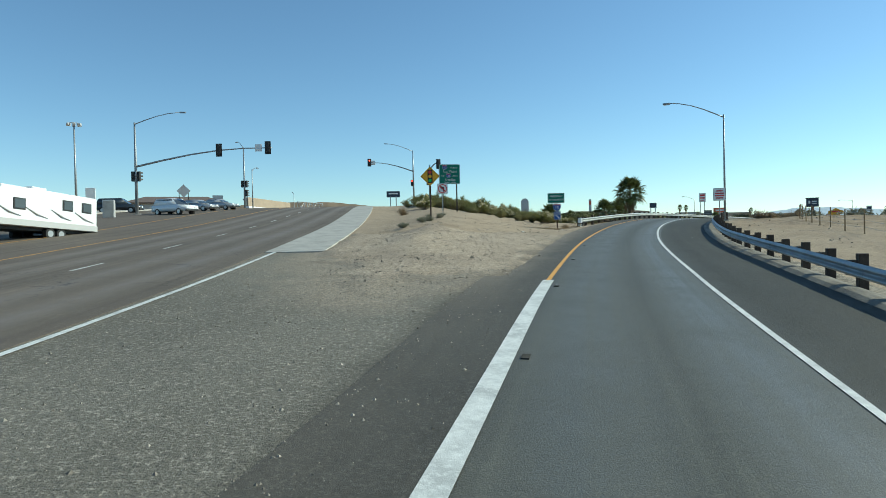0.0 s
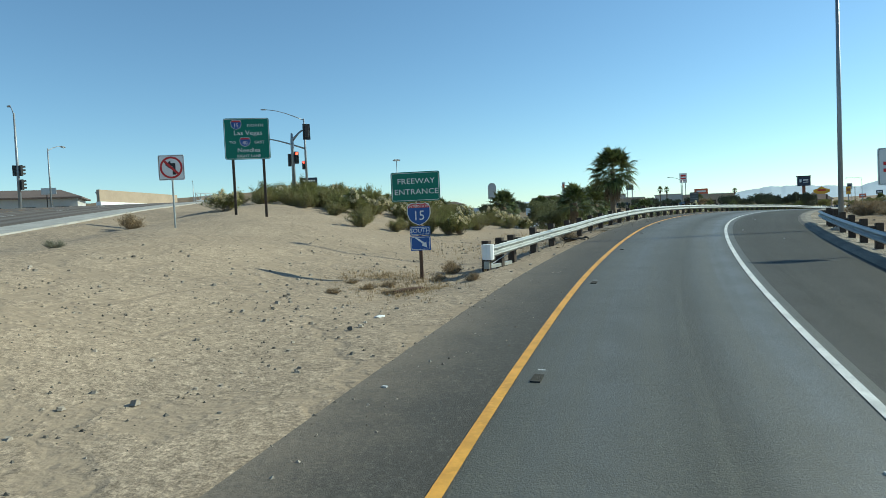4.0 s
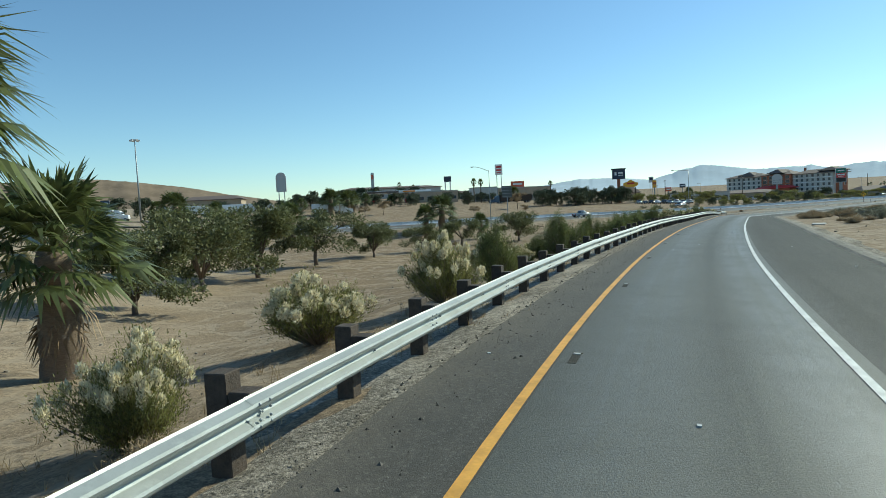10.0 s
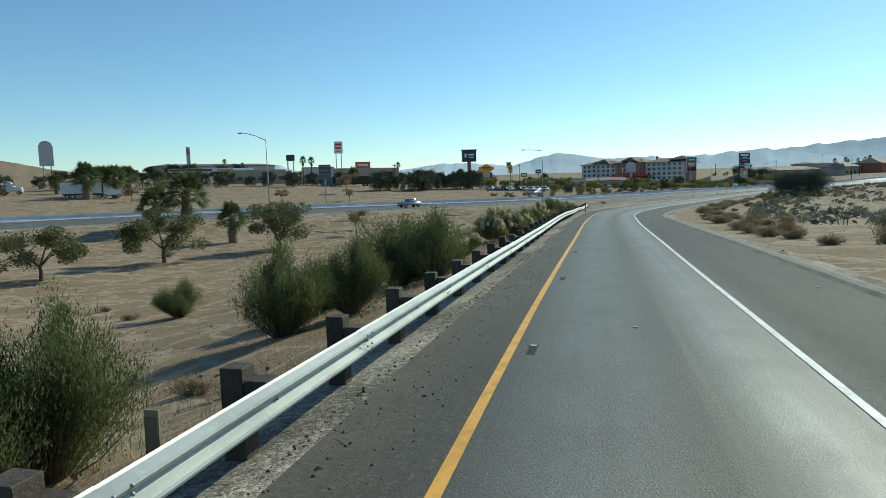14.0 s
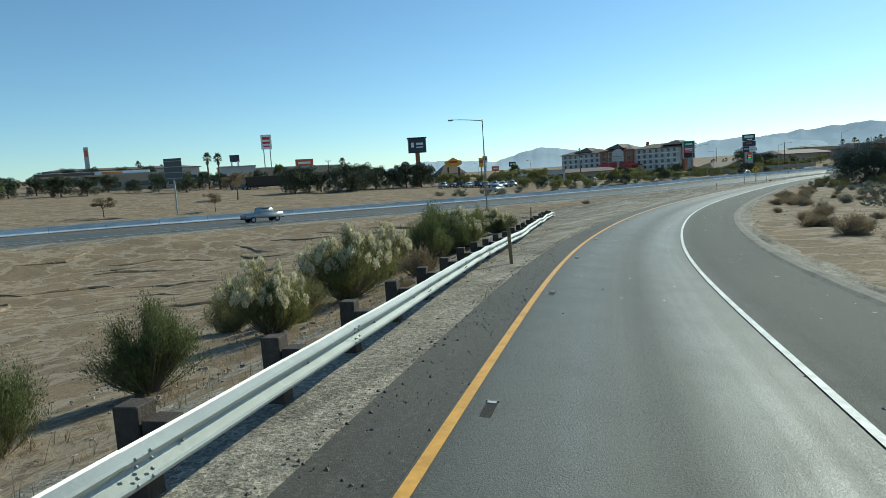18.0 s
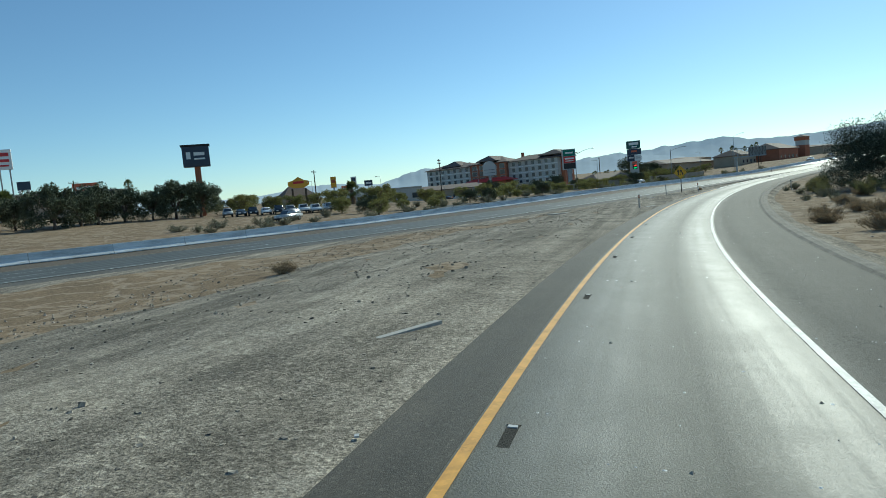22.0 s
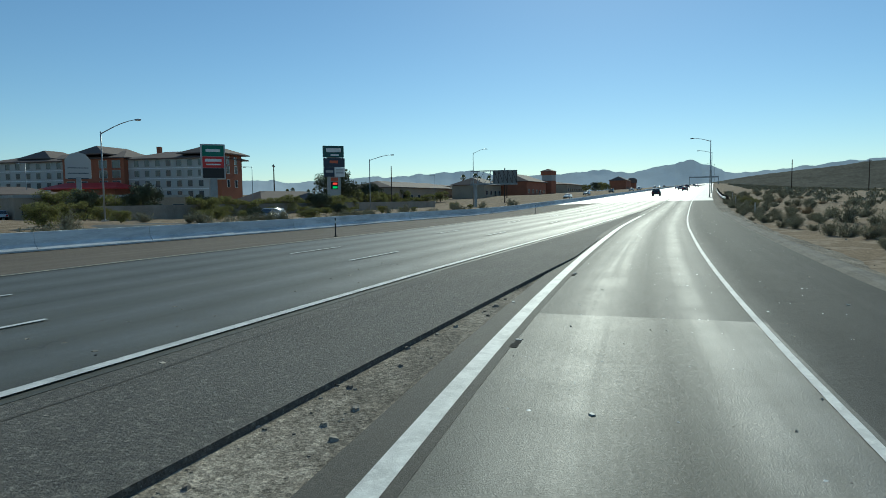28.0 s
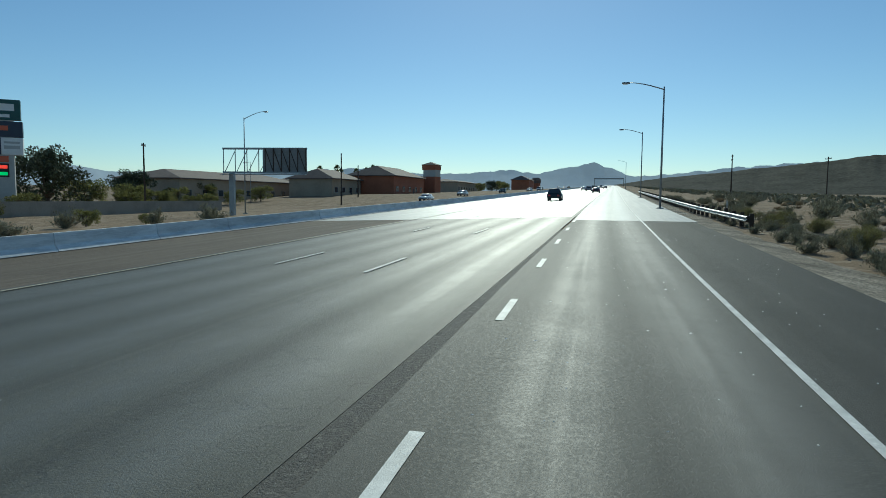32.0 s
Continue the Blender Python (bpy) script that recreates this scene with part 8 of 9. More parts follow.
# far overhead sign bridge
e = thing("sign_gantry", pose(1000.0, float(fy(1000)) - 4, float(fz(1000)), 0, 0, -84), "far dark overhead sign gantry across the freeway", "sign gantry")
part("beam", box(-22, -0.3, 7.2, 8, 0.3, 8.6), M_POLE, e)
part("leg", box(7.6, -0.3, -1, 8.2, 0.3, 8.6), M_POLE, e)
part("leg", box(-22.2, -0.3, -1, -21.6, 0.3, 8.6), M_POLE, e)
# lamp mast with a ring of floodlights
for x, y, top in ((0.4, 303.9, 31.2), (-79.2, 139.0, 28.6)):
    z = gz_fast(x, y)
    e = thing("high_mast", pose(x, y, z), "very tall slim mast with a ring of floodlights", "light mast", "high masts")
    part("pole", tube([(0, 0, -0.5), (0, 0, top - z)], [0.32, 0.14], 10), M_POLE, e, smooth=True)
    for k in range(6):
        a = k * math.pi / 3
        f = part("floodlight", box(-0.35, -0.3, -0.25, 0.35, 0.3, 0.25, 0.06), M_SIGNGREY, e)
        f.matrix_basis = Matrix.Translation((math.cos(a) * 1.2, math.sin(a) * 1.2, top - z - 0.3)) @ Matrix.Rotation(a, 4, "Z")
    part("ring", tube([(1.0 * math.cos(k * math.pi / 6), 1.0 * math.sin(k * math.pi / 6), top - z) for k in range(13)], 0.06, 6), M_POLE, e)


def utility_pole(x, y, top, yaw=0.0, arms=1):
    z = gz_fast(x, y)
    e = thing("utility_pole", pose(x, y, z, 0, 0, yaw), "dark wooden utility pole with crossarms and insulators", "utility pole", "utility poles")
    h_ = top - z
    part("pole", tube([(0, 0, -0.5), (0, 0, h_)], [0.19, 0.12], 8), M_POST, e)
    for k in range(arms):
        part("crossarm", box(-1.3, -0.07, h_ - 0.6 - 0.9 * k, 1.3, 0.07, h_ - 0.46 - 0.9 * k), M_POST, e)
        for dx in (-1.2, -0.6, 0.6, 1.2):
            part("insulator", tube([(dx, 0, h_ - 0.46 - 0.9 * k), (dx, 0, h_ - 0.22 - 0.9 * k)], 0.06, 6), M_SIGNGREY, e)
    return e


utility_pole(488.0, 235.5, 15.3, 5, 2)
utility_pole(494.4, 212.6, 14.8, 20, 1)
utility_pole(530.0, 185.0, 16.0, 20, 1)
utility_pole(270.0, 345.0, 14.0, 30, 2)
utility_pole(352.0, 345.0, 11.8, 30, 1)
utility_pole(396.0, 340.0, 13.0, 30, 1)
utility_pole(430.0, 318.0, 13.0, 30, 1)
utility_pole(172.0, 360.0, 14.0, 30, 1)
utility_pole(230.0, 352.0, 13.0, 30, 1)
utility_pole(460.0, 330.0, 12.0, 30, 1)
for x, y, t in ((240, 372, 11), (262, 366, 11), (284, 360, 11), (306, 366, 11), (330, 330, 10), (440, 350, 12), (505, 366, 13)):
    lamp(x, y, t, -70, 1.4, 0.1, label="slim parking lot lamp post", r=0.08)

# sound wall and frontage road
fr = FREEWAY[(FREEWAY[:, 0] > -200) & (FREEWAY[:, 0] < 700)].copy()
fr[:, 2] = [gz_fast(x, y + 38) + 0.05 for x, y in fr[:, :2]]
tagged(link("frontage_road", ribbon(fr[(fr[:, 0] > 205) & (fr[:, 0] < 285)], -43.5, -34.5, 0.0, cols=4, thick=0.2), M_ASPH_OLD), "grey frontage road beyond the freeway", "road", kind="structure")
wl_ = thing("wall_sound", Matrix.Identity(4), "plain grey block wall along the frontage", "wall")
wl_["kind"] = "structure"
fw_ = fr[(fr[:, 0] > 296) & (fr[:, 0] < 414)].copy()
fw_[:, 2] = 2.45
for k in range(0, len(fw_) - 1, 2):
    q = fw_[k:k + 3]
    part("wall_panel", ribbon(q, -71.3, -71.0, 0.0, thick=2.8), M_BLOCK, wl_)
# ramp of the far interchange: dark loop road on the slope
lp = spline([(-60, 262, 6.0), (-20, 262, 5.4), (10, 262, 4.8), (26, 270, 4.6), (30, 282, 5.4), (18, 290, 6.2), (-20, 292, 7.4), (-70, 290, 8.2)], 2.0)
lp[:, 2] = [gz_fast(x, y) + 0.12 for x, y in lp[:, :2]]
tagged(link("loop_road", ribbon(lp, -5, 5, 0.0, cols=4, thick=0.4), M_ASPH_DARK), "dark curving asphalt loop on the far slope", "road", kind="structure")


# ---- vehicles ----
def wheel(parent, x, y, r=0.33, w=0.22, side=1):
    t = part("tyre", tube([(x, y - w / 2, r), (x, y + w / 2, r)], r, 16), M_TYRE, parent)
    part("rim", tube([(x, y - side * (w / 2 + 0.01), r), (x, y - side * (w / 2 - 0.03), r)], r * 0.62, 12), M_VEH_SILVER, t)


def hull(profile, w, taper=0.0, bev=0.06):
    """A body from a side profile (x, z), w wide, its upper points drawn in by taper."""
    zs = [z for _, z in profile]
    lo, hi = min(zs), max(zs)
    b = bmesh.new()
    sides = []
    for s in (-1, 1):
        sides.append([b.verts.new((x, s * (w / 2 - taper * max(0, (z - lo) / (hi - lo) - 0.5) * 2), z)) for x, z in profile])
    n = len(profile)
    b.faces.new(sides[0])
    b.faces.new(sides[1][::-1])
    for k in range(n):
        b.faces.new((sides[0][(k + 1) % n], sides[0][k], sides[1][k], sides[1][(k + 1) % n]))
    bmesh.ops.recalc_face_normals(b, faces=b.faces)
    if bev:
        bmesh.ops.bevel(b, geom=list(b.edges), offset=bev, segments=2, affect="EDGES")
    return b


def car(m, paint, kind, label, L=4.7, W=1.85):
    e = thing("car" if kind != "pickup" else "pickup_truck", m, label, "car", "cars")
    if kind == "sedan":
        body = [(-L / 2, 0.35), (-L / 2, 0.85), (-L / 2 + 0.9, 0.98), (L / 2 - 1.3, 0.95), (L / 2 - 0.1, 0.75), (L / 2, 0.35)]
        cab = [(-L / 2 + 0.5, 0.93), (-L / 2 + 1.25, 1.40), (L / 2 - 2.2, 1.44), (L / 2 - 1.35, 0.93)]
    elif kind == "suv":
        body = [(-L / 2, 0.40), (-L / 2, 1.0), (L / 2 - 1.25, 1.05), (L / 2 - 0.1, 0.92), (L / 2, 0.40)]
        cab = [(-L / 2 + 0.1, 0.98), (-L / 2 + 0.45, 1.66), (L / 2 - 2.0, 1.70), (L / 2 - 1.2, 1.0)]
    else:
        body = [(-L / 2, 0.50), (-L / 2, 1.05), (L / 2 - 1.3, 1.12), (L / 2 - 0.1, 1.02), (L / 2, 0.45)]
        cab = [(-0.7, 1.03), (-0.5, 1.72), (0.75, 1.74), (1.35, 1.06)]
    part("body", hull(body, W), paint, e, smooth=True)
    c_ = part("cabin", hull(cab, W - 0.12, 0.16, 0.05), paint, e, smooth=True)
    zs = [z for _, z in cab]
    lo, hi = min(zs) + 0.09, max(zs) - 0.09
    xa = [cab[0][0] + 0.25, cab[1][0] + 0.05, cab[2][0] - 0.02, cab[3][0] - 0.22]
    for s in (-1, 1):
        y0, y1 = s * (W / 2 - 0.10), s * (W / 2 - 0.19)
        part("side_window", raw([(xa[0], y0, lo), (xa[3], y0, lo), (xa[2], y1, hi), (xa[1], y1, hi)], [(0, 1, 2, 3)]), M_WINDOW, c_)
    part("windscreen", raw([(cab[3][0] + 0.005, -W / 2 + 0.2, lo), (cab[3][0] + 0.005, W / 2 - 0.2, lo), (cab[2][0] + 0.10, W / 2 - 0.28, hi), (cab[2][0] + 0.10, -W / 2 + 0.28, hi)], [(0, 1, 2, 3)]), M_WINDOW, c_)
    part("rear_window", raw([(cab[0][0] - 0.005, -W / 2 + 0.2, lo), (cab[0][0] - 0.005, W / 2 - 0.2, lo), (cab[1][0] - 0.06, W / 2 - 0.28, hi), (cab[1][0] - 0.06, -W / 2 + 0.28, hi)], [(0, 1, 2, 3)]), M_WINDOW, c_)
    for sx in (-L / 2 + 0.85, L / 2 - 0.9):
        for s in (-1, 1):
            wheel(e, sx, s * (W / 2 - 0.12), 0.34, 0.24, -s)
    for s in (-1, 1):
        part("headlight", box(L / 2 - 0.16, s * (W / 2 - 0.42) - 0.2, 0.62, L / 2 - 0.03, s * (W / 2 - 0.42) + 0.2, 0.80, 0.03), M_SIGNWHITE, e)
        part("tail_light", box(-L / 2 - 0.02, s * (W / 2 - 0.3) - 0.15, 0.68, -L / 2 + 0.08, s * (W / 2 - 0.3) + 0.15, 0.9, 0.02), M_RED, e)
    part("bumper", box(L / 2 - 0.12, -W / 2 + 0.1, 0.35, L / 2 + 0.06, W / 2 - 0.1, 0.55, 0.04), M_BLACK, e)
    part("bumper", box(-L / 2 - 0.06, -W / 2 + 0.1, 0.38, -L / 2 + 0.1, W / 2 - 0.1, 0.58, 0.04), M_BLACK, e)
    return e


def on(x, y, yaw, z=None):
    return pose(x, y, gz_fast(x, y) if z is None else z, 0, 0, yaw)


# travel trailer on the street
zt = float(np.interp(36, STREET[:, 1], STREET[:, 2]))
e = thing("travel_trailer", pose(-23.6, 36.6, zt, 0, -3.0, 262) @ Matrix.Diagonal((1, 1, 0.86, 1)), "white travel trailer with grey swooshes and small dark windows", "trailer")
part("body", hull([(-4.0, 0.75), (-4.0, 3.15), (3.4, 3.20), (4.0, 2.2), (4.0, 0.75)], 2.5, 0.0, 0.08), M_VEH_WHITE, e)
part("skirt", box(-4.02, -1.27, 0.72, 3.8, 1.27, 1.15, 0.03), M_SIGNGREY, e)
for x, z in ((-3.0, 2.35), (-1.4, 2.35), (2.2, 2.1)):
    for s in (-1, 1):
        f = part("window", box(x - 0.42, s * 1.25 - 0.04, z - 0.36, x + 0.42, s * 1.25 + 0.04, z + 0.36, 0.02), M_BLACK, e)
        part("pane", box(x - 0.34, s * 1.29 - 0.015, z - 0.28, x + 0.34, s * 1.29 + 0.015, z + 0.28), M_WINDOW, f)
for s in (-1, 1):
    for k in range(4):
        b = bmesh.new()
        run = [(-3.6 + 1.9 * k, s * 1.275, 1.35), (-2.8 + 1.9 * k, s * 1.275, 1.55), (-2.0 + 1.9 * k, s * 1.275, 1.95)]
        part("swoosh", tube(run, [0.02, 0.07, 0.02], 6), M_SIGNGREY, e)
    wheel(e, -1.0, s * 1.05, 0.36, 0.24, -s)
    wheel(e, -0.15, s * 1.05, 0.36, 0.24, -s)
part("chassis", box(-3.9, -0.9, 0.5, 5.2, 0.9, 0.75), M_BLACK, e)
part("roof_unit", box(-0.8, -0.4, 3.15, 0.3, 0.4, 3.5, 0.06), M_VEH_WHITE, e)
part("roof_unit", box(1.4, -0.3, 3.15, 2.0, 0.3, 3.35, 0.05), M_VEH_WHITE, e)
for s in (-1, 1):
    part("tail_light", box(-4.05, s * 1.0 - 0.1, 1.0, -3.98, s * 1.0 + 0.1, 1.2), M_RED, e)
part("bumper", box(-4.25, -1.2, 0.5, -4.05, 1.2, 0.65), M_BLACK, e)

sz = lambda y: float(np.interp(y, STREET[:, 1], STREET[:, 2]))
car(pose(-27.3, 65.5, sz(65.5) + 0.03, 0, 0, -25), M_VEH_WHITE, "suv", "white sport utility car waiting at the junction")
car(pose(-28.7, 75.4, sz(75) + 0.03, 0, 0, -20), M_VEH_SILVER, "sedan", "silver sedan waiting at the junction")
car(on(-36.5, 72.5, 10), M_VEH_DARK, "suv", "black car parked beyond the junction")
car(pose(-28.0, 80.5, sz(80.5) + 0.03, 0, 0, -15), M_VEH_SILVER, "sedan", "pale silver sedan waiting in the side street")
e = thing("utility_cabinet", on(-31.6, 60.8, 20), "grey metal utility cabinet on the pavement", "cabinet")
part("body", box(-0.5, -0.4, -0.1, 0.5, 0.4, 1.7, 0.03), M_SIGNGREY, e)
part("door", box(-0.42, -0.43, 0.1, 0.42, -0.39, 1.6, 0.01), M_CONC, e)
# cars of the freeway
for x, lane, paint, kind, lab in ((395, -5.5, M_VEH_DARK, "suv", "dark car driving on the freeway"), (470, -1.8, M_VEH_DARK, "sedan", "dark sedan far along the freeway"), (520, -5.5, M_VEH_SILVER, "suv", "silver car far along the freeway"), (560, -9.0, M_VEH_WHITE, "sedan", "white car far along the freeway"), (600, -5.5, M_VEH_DARK, "suv", "dark car far along the freeway"), (640, -1.8, M_VEH_SILVER, "sedan", "silver sedan far along the freeway"), (680, -9.0, M_VEH_DARK, "suv", "dark car far along the freeway"), (720, -5.5, M_VEH_WHITE, "suv", "white car far along the freeway"), (115.0, -5.6, M_VEH_SILVER, "pickup", "silver pickup truck on the freeway")):
    yy = float(fy(x)) - lane
    car(pose(x, yy, float(fz(x) - (yy - fy(x)) * tilt(x)) - 0.02, 0, -math.degrees(math.atan(0.0225)) if x > 320 else 0, math.degrees(math.atan(float(np.interp(x, _fx, _fs))))), paint, kind, lab)
# cars of the opposite carriageway and the car park
rc = random.Random(12)
for k in range(9):
    x = 420 + 42 * k + rc.uniform(-12, 12)
    car(pose(x, float(fy(x)) + 29 + rc.choice((0, 3.7)), gz_fast(x, float(fy(x)) + 30) + 0.02, 0, 0, 186), rc.choice((M_VEH_WHITE, M_VEH_SILVER, M_VEH_DARK)), rc.choice(("suv", "sedan")), "oncoming car on the far carriageway")
for k in range(22):
    x, y = 236 + 5.2 * k, 352 + rc.choice((0, 6)) - 0.06 * k
    car(on(x, y, 80 + rc.choice((0, 180))), rc.choice((M_VEH_WHITE, M_VEH_WHITE, M_VEH_SILVER, M_VEH_DARK, M_VEH_BLUE)), rc.choice(("suv", "sedan", "pickup")), "car parked in the restaurant car park")
for k in range(9):
    car(on(189.0 + 1.85 * k, 313.6 - 1.6 * k + rc.uniform(-0.3, 0.3), 250 + rc.uniform(-3, 3)), rc.choice((M_VEH_WHITE, M_VEH_WHITE, M_VEH_SILVER, M_VEH_DARK)), rc.choice(("suv", "sedan", "pickup")), "car parked in a row beyond the freeway barrier")
car(on(186.5, 283.5, 200), M_VEH_SILVER, "suv", "silver car on the lane behind the freeway barrier")
for x, y in ((293, 290.0), (362, 336), (384, 340), (378, 338)):
    car(on(x, y, 187), rc.choice((M_VEH_WHITE, M_VEH_SILVER, M_VEH_DARK)), "suv", "car on the frontage beyond the barrier")


def truck(x, y, yaw, label, L=15.0, paint=M_VEH_WHITE, tractor=M_VEH_WHITE):
    e = thing("semi_truck", on(x, y, yaw), label, "truck", "trucks at the truck stop")
    part("trailer_box", box(-L / 2 - 2, -1.28, 1.2, L / 2 - 2, 1.28, 4.0, 0.05), paint, e)
    part("undercarriage", box(-L / 2 - 1.5, -1.0, 0.8, L / 2 - 2.5, 1.0, 1.2), M_BLACK, e)
    part("cab", hull([(L / 2 - 1.6, 0.7), (L / 2 - 1.6, 3.8), (L / 2 + 0.2, 3.3), (L / 2 + 0.9, 2.1), (L / 2 + 2.6, 1.9), (L / 2 + 2.7, 0.7)], 2.3, 0.1, 0.1), tractor, e)
    part("windscreen", box(L / 2 + 0.4, -0.95, 2.1, L / 2 + 0.75, 0.95, 2.9, 0.05), M_WINDOW, e)
    for wx in (-L / 2 - 0.6, -L / 2 + 0.6, L / 2 - 2.6, L / 2 - 1.4, L / 2 + 1.8):
        for s in (-1, 1):
            wheel(e, wx, s * 1.05, 0.5, 0.3, -s)
    return e


truck(14, 318, -6, "white semi truck parked at the truck stop")
truck(34, 322, -4, "white semi truck with a long trailer parked at the truck stop")
truck(-14, 312, -8, "white box trailer at the truck stop")
truck(148, 352, 176, "dark tarped flatbed truck parked beyond the freeway", paint=M_POST, tractor=M_VEH_BLUE)
truck(60, 300, -2, "pale motorhome and trailer beyond the freeway", 9.0)


# ---- mountains and hills ----
def ridge(name, az0, az1, dist, tops, base, material, label, deep=500.0, seed=1, centre=(150, 150), rough=0.04):
    """A range of mountains round the plan: az in degrees from +x, tops: (azimuth, height in degrees) pairs."""
    r = random.Random(seed)
    n = 420
    verts, faces = [], []
    rows = 12
    ph = [r.uniform(0, 6.28) for _ in range(8)]
    for i in range(n):
        u = i / (n - 1)
        a = radians(az0 + (az1 - az0) * u)
        h_ = (dist + deep) * math.tan(radians(np.interp(math.degrees(a), [p for p, _ in tops], [q for _, q in tops]))) + 4 - base
        h_ *= 1 + rough * 3.0 * noise.fractal(Vector((a * 60.0, ph[0], ph[1])), 0.8, 2.1, 5)
        for k in range(rows):
            v = k / (rows - 1)
            d = dist + deep * v
            q = noise.fractal(Vector((a * 26.0, v * 2.2 + ph[3], ph[4])), 0.9, 2.1, 4)
            z = base + h_ * (v ** 1.3) * (1 + (0.07 * q if 0 < k < rows - 1 else 0))
            verts.append((centre[0] + d * math.cos(a), centre[1] + d * math.sin(a), z))
    for i in range(n - 1):
        for k in range(rows - 1):
            a = i * rows + k
            faces.append((a, a + rows, a + rows + 1, a + 1))
    me_ = bpy.data.meshes.new(name)
    me_.from_pydata(verts, [], faces)
    me_.polygons.foreach_set("use_smooth", [True] * len(me_.polygons))
    me_.materials.append(material)
    return tagged(new(name, me_), label, "mountain range", kind="structure")


# far ranges: haze painted in as pale blue, self-lit against the sun
ridge("mountains_far", -30, 40, 3900, [(-30, 3.0), (-9, 2.95), (-3.4, 2.6), (-0.3, 2.3), (2.3, 2.0), (4.5, 1.9), (6.1, 2.5), (7.9, 3.12), (9.0, 2.8), (10.4, 2.6), (12.6, 2.12), (15, 2.45), (19, 2.1), (23.2, 2.05), (26.4, 2.6), (30.8, 2.3), (34.2, 2.0), (38, 1.7), (40, 1.0)], 20, M_MOUNT, "desert mountains beyond the freeway, coloured pale blue-grey for haze", 400, 2, (265, 238), 0.022)
ridge("mountains_far", 29, 92, 3950, [(29, 1.2), (34.2, 2.0), (38, 1.8), (41.8, 1.5), (43, 1.75), (47, 1.75), (49.4, 2.1), (51, 2.35), (52.6, 2.0), (54.8, 1.35), (58.5, 1.7), (61, 1.7), (64, 1.4), (66, 1.15), (73.4, 1.25), (75.3, 1.92), (77.6, 1.65), (81.7, 1.5), (86, 1.1), (92, 0.9)], 20, M_MOUNT, "desert mountains beyond the town, coloured pale blue-grey for haze", 400, 3, (75, 140), 0.022)
ridge("hills_south", -80, 6, 1500, [(-80, 3.6), (-30, 3.7), (-12.3, 3.35), (-8.6, 2.85), (-4.6, 2.48), (-3.1, 2.3), (2.8, 1.68), (6, 1.2)], -5, M_HILLDARK, "brown scrub-covered hillside beyond the desert", 900, 4, (290, 245), 0.008)
ridge("hills_tan", 87, 178, 1500, [(87, 1.1), (92, 2.0), (95, 2.65), (98, 3.05), (101, 3.4), (105, 3.4), (110, 3.1), (120, 2.7), (140, 2.6), (178, 2.4)], -2, M_HILL, "low tan hills behind the truck stop", 400, 5, (30, 80), 0.006)
ridge("backdrop_hills", 175, 285, 2500, [(175, 1.6), (230, 2.2), (285, 1.8)], -2, M_HILL, "brown hills behind the start of the ramp", 500, 8)

# things beyond the junction
def back_sign(x, y, zc, outline, legs, label, yaw=0.0):
    """The bare back of a road sign on posts."""
    g_ = gz_fast(x, y)
    e = thing("road_sign", pose(x, y, g_, 0, 0, yaw), label, "road sign", "signs beyond the junction")
    part("panel", plate(outline, 0.03), M_SIGNGREY, e).location = (0, 0, zc - g_)
    for lx, up in legs:
        part("post", box(lx - 0.06, 0.04, -0.3, lx + 0.06, 0.14, zc - g_ + up, 0.01), M_POST, e)
    return e


back_sign(-45.6, 113.3, 11.4, [(0, -1.15), (1.15, 0), (0, 1.15), (-1.15, 0)], ((-0.75, 0.3), (0.75, 0.3)), "bare grey back of a diamond sign on two posts", 20)
back_sign(-45.8, 131.0, 11.3, rounded(2.0, 0.95, 0.05), ((-0.3, 0.3), (0.3, 0.3)), "bare grey back of a small sign on two posts", 15)
back_sign(-43.0, 140.0, 11.4, [(0, -0.5), (0.5, 0), (0, 0.5), (-0.5, 0)], ((0, 0.3),), "small diamond sign back on one post", 15)
e = thing("bridge_parapet", pose(-40.0, 149.0, 9.6, 0, 0, -8), "tan bridge parapet wall over a white base", "parapet wall")
part("wall", box(-0.25, -12, 0.2, 0.25, 12, 2.1, 0.03), M_TAN, e)
part("base", box(-0.4, -12, -3.0, 0.4, 12, 0.2, 0.03), M_SIGNWHITE, e, "white-painted base")
e = thing("bridge_railing", pose(-37.2, 181.3, 11.2, 0, 0, -21), "grey steel lattice railing along the overpass", "railing")
for zz in (0.0, 1.6):
    part("rail", box(-0.06, -6.4, zz, 0.06, 6.4, zz + 0.12), M_POLE, e)
for k in range(9):
    part("post", box(-0.05, -6.4 + 1.6 * k - 0.05, -1.5, 0.05, -6.4 + 1.6 * k + 0.05, 1.7), M_POLE, e)
for k in range(8):
    part("brace", tube([(0, -6.4 + 1.6 * k, 0.1 if k % 2 else 1.6), (0, -4.8 + 1.6 * k, 1.6 if k % 2 else 0.1)], 0.05, 5), M_POLE, e)
lamp(-41.6, 180.2, 15.5, -70, 3.2, 0.8)
tall_sign(-74.2, 155.9, 12.2, 3.2, 1.2, 20, M_RED, [0.0], "red oval roadside sign", depth=0.4)
tall_sign(-87.4, 159.7, 14.9, 2.2, 3.2, 20, M_SIGNWHITE, [0.0], "white upright roadside sign", depth=0.4)

tall_sign(-12.1, 158.7, 13.1, 3.3, 1.5, 10, M_NAVY, [-0.7, 0.7], "dark blue freeway sign on two posts", [(0, 0.1, 0.7, 0.2)], M_SIGNWHITE, depth=0.15, leg_w=0.2)


# ---- small things on the road and the ground ----
RUN = length_of(RAMP)


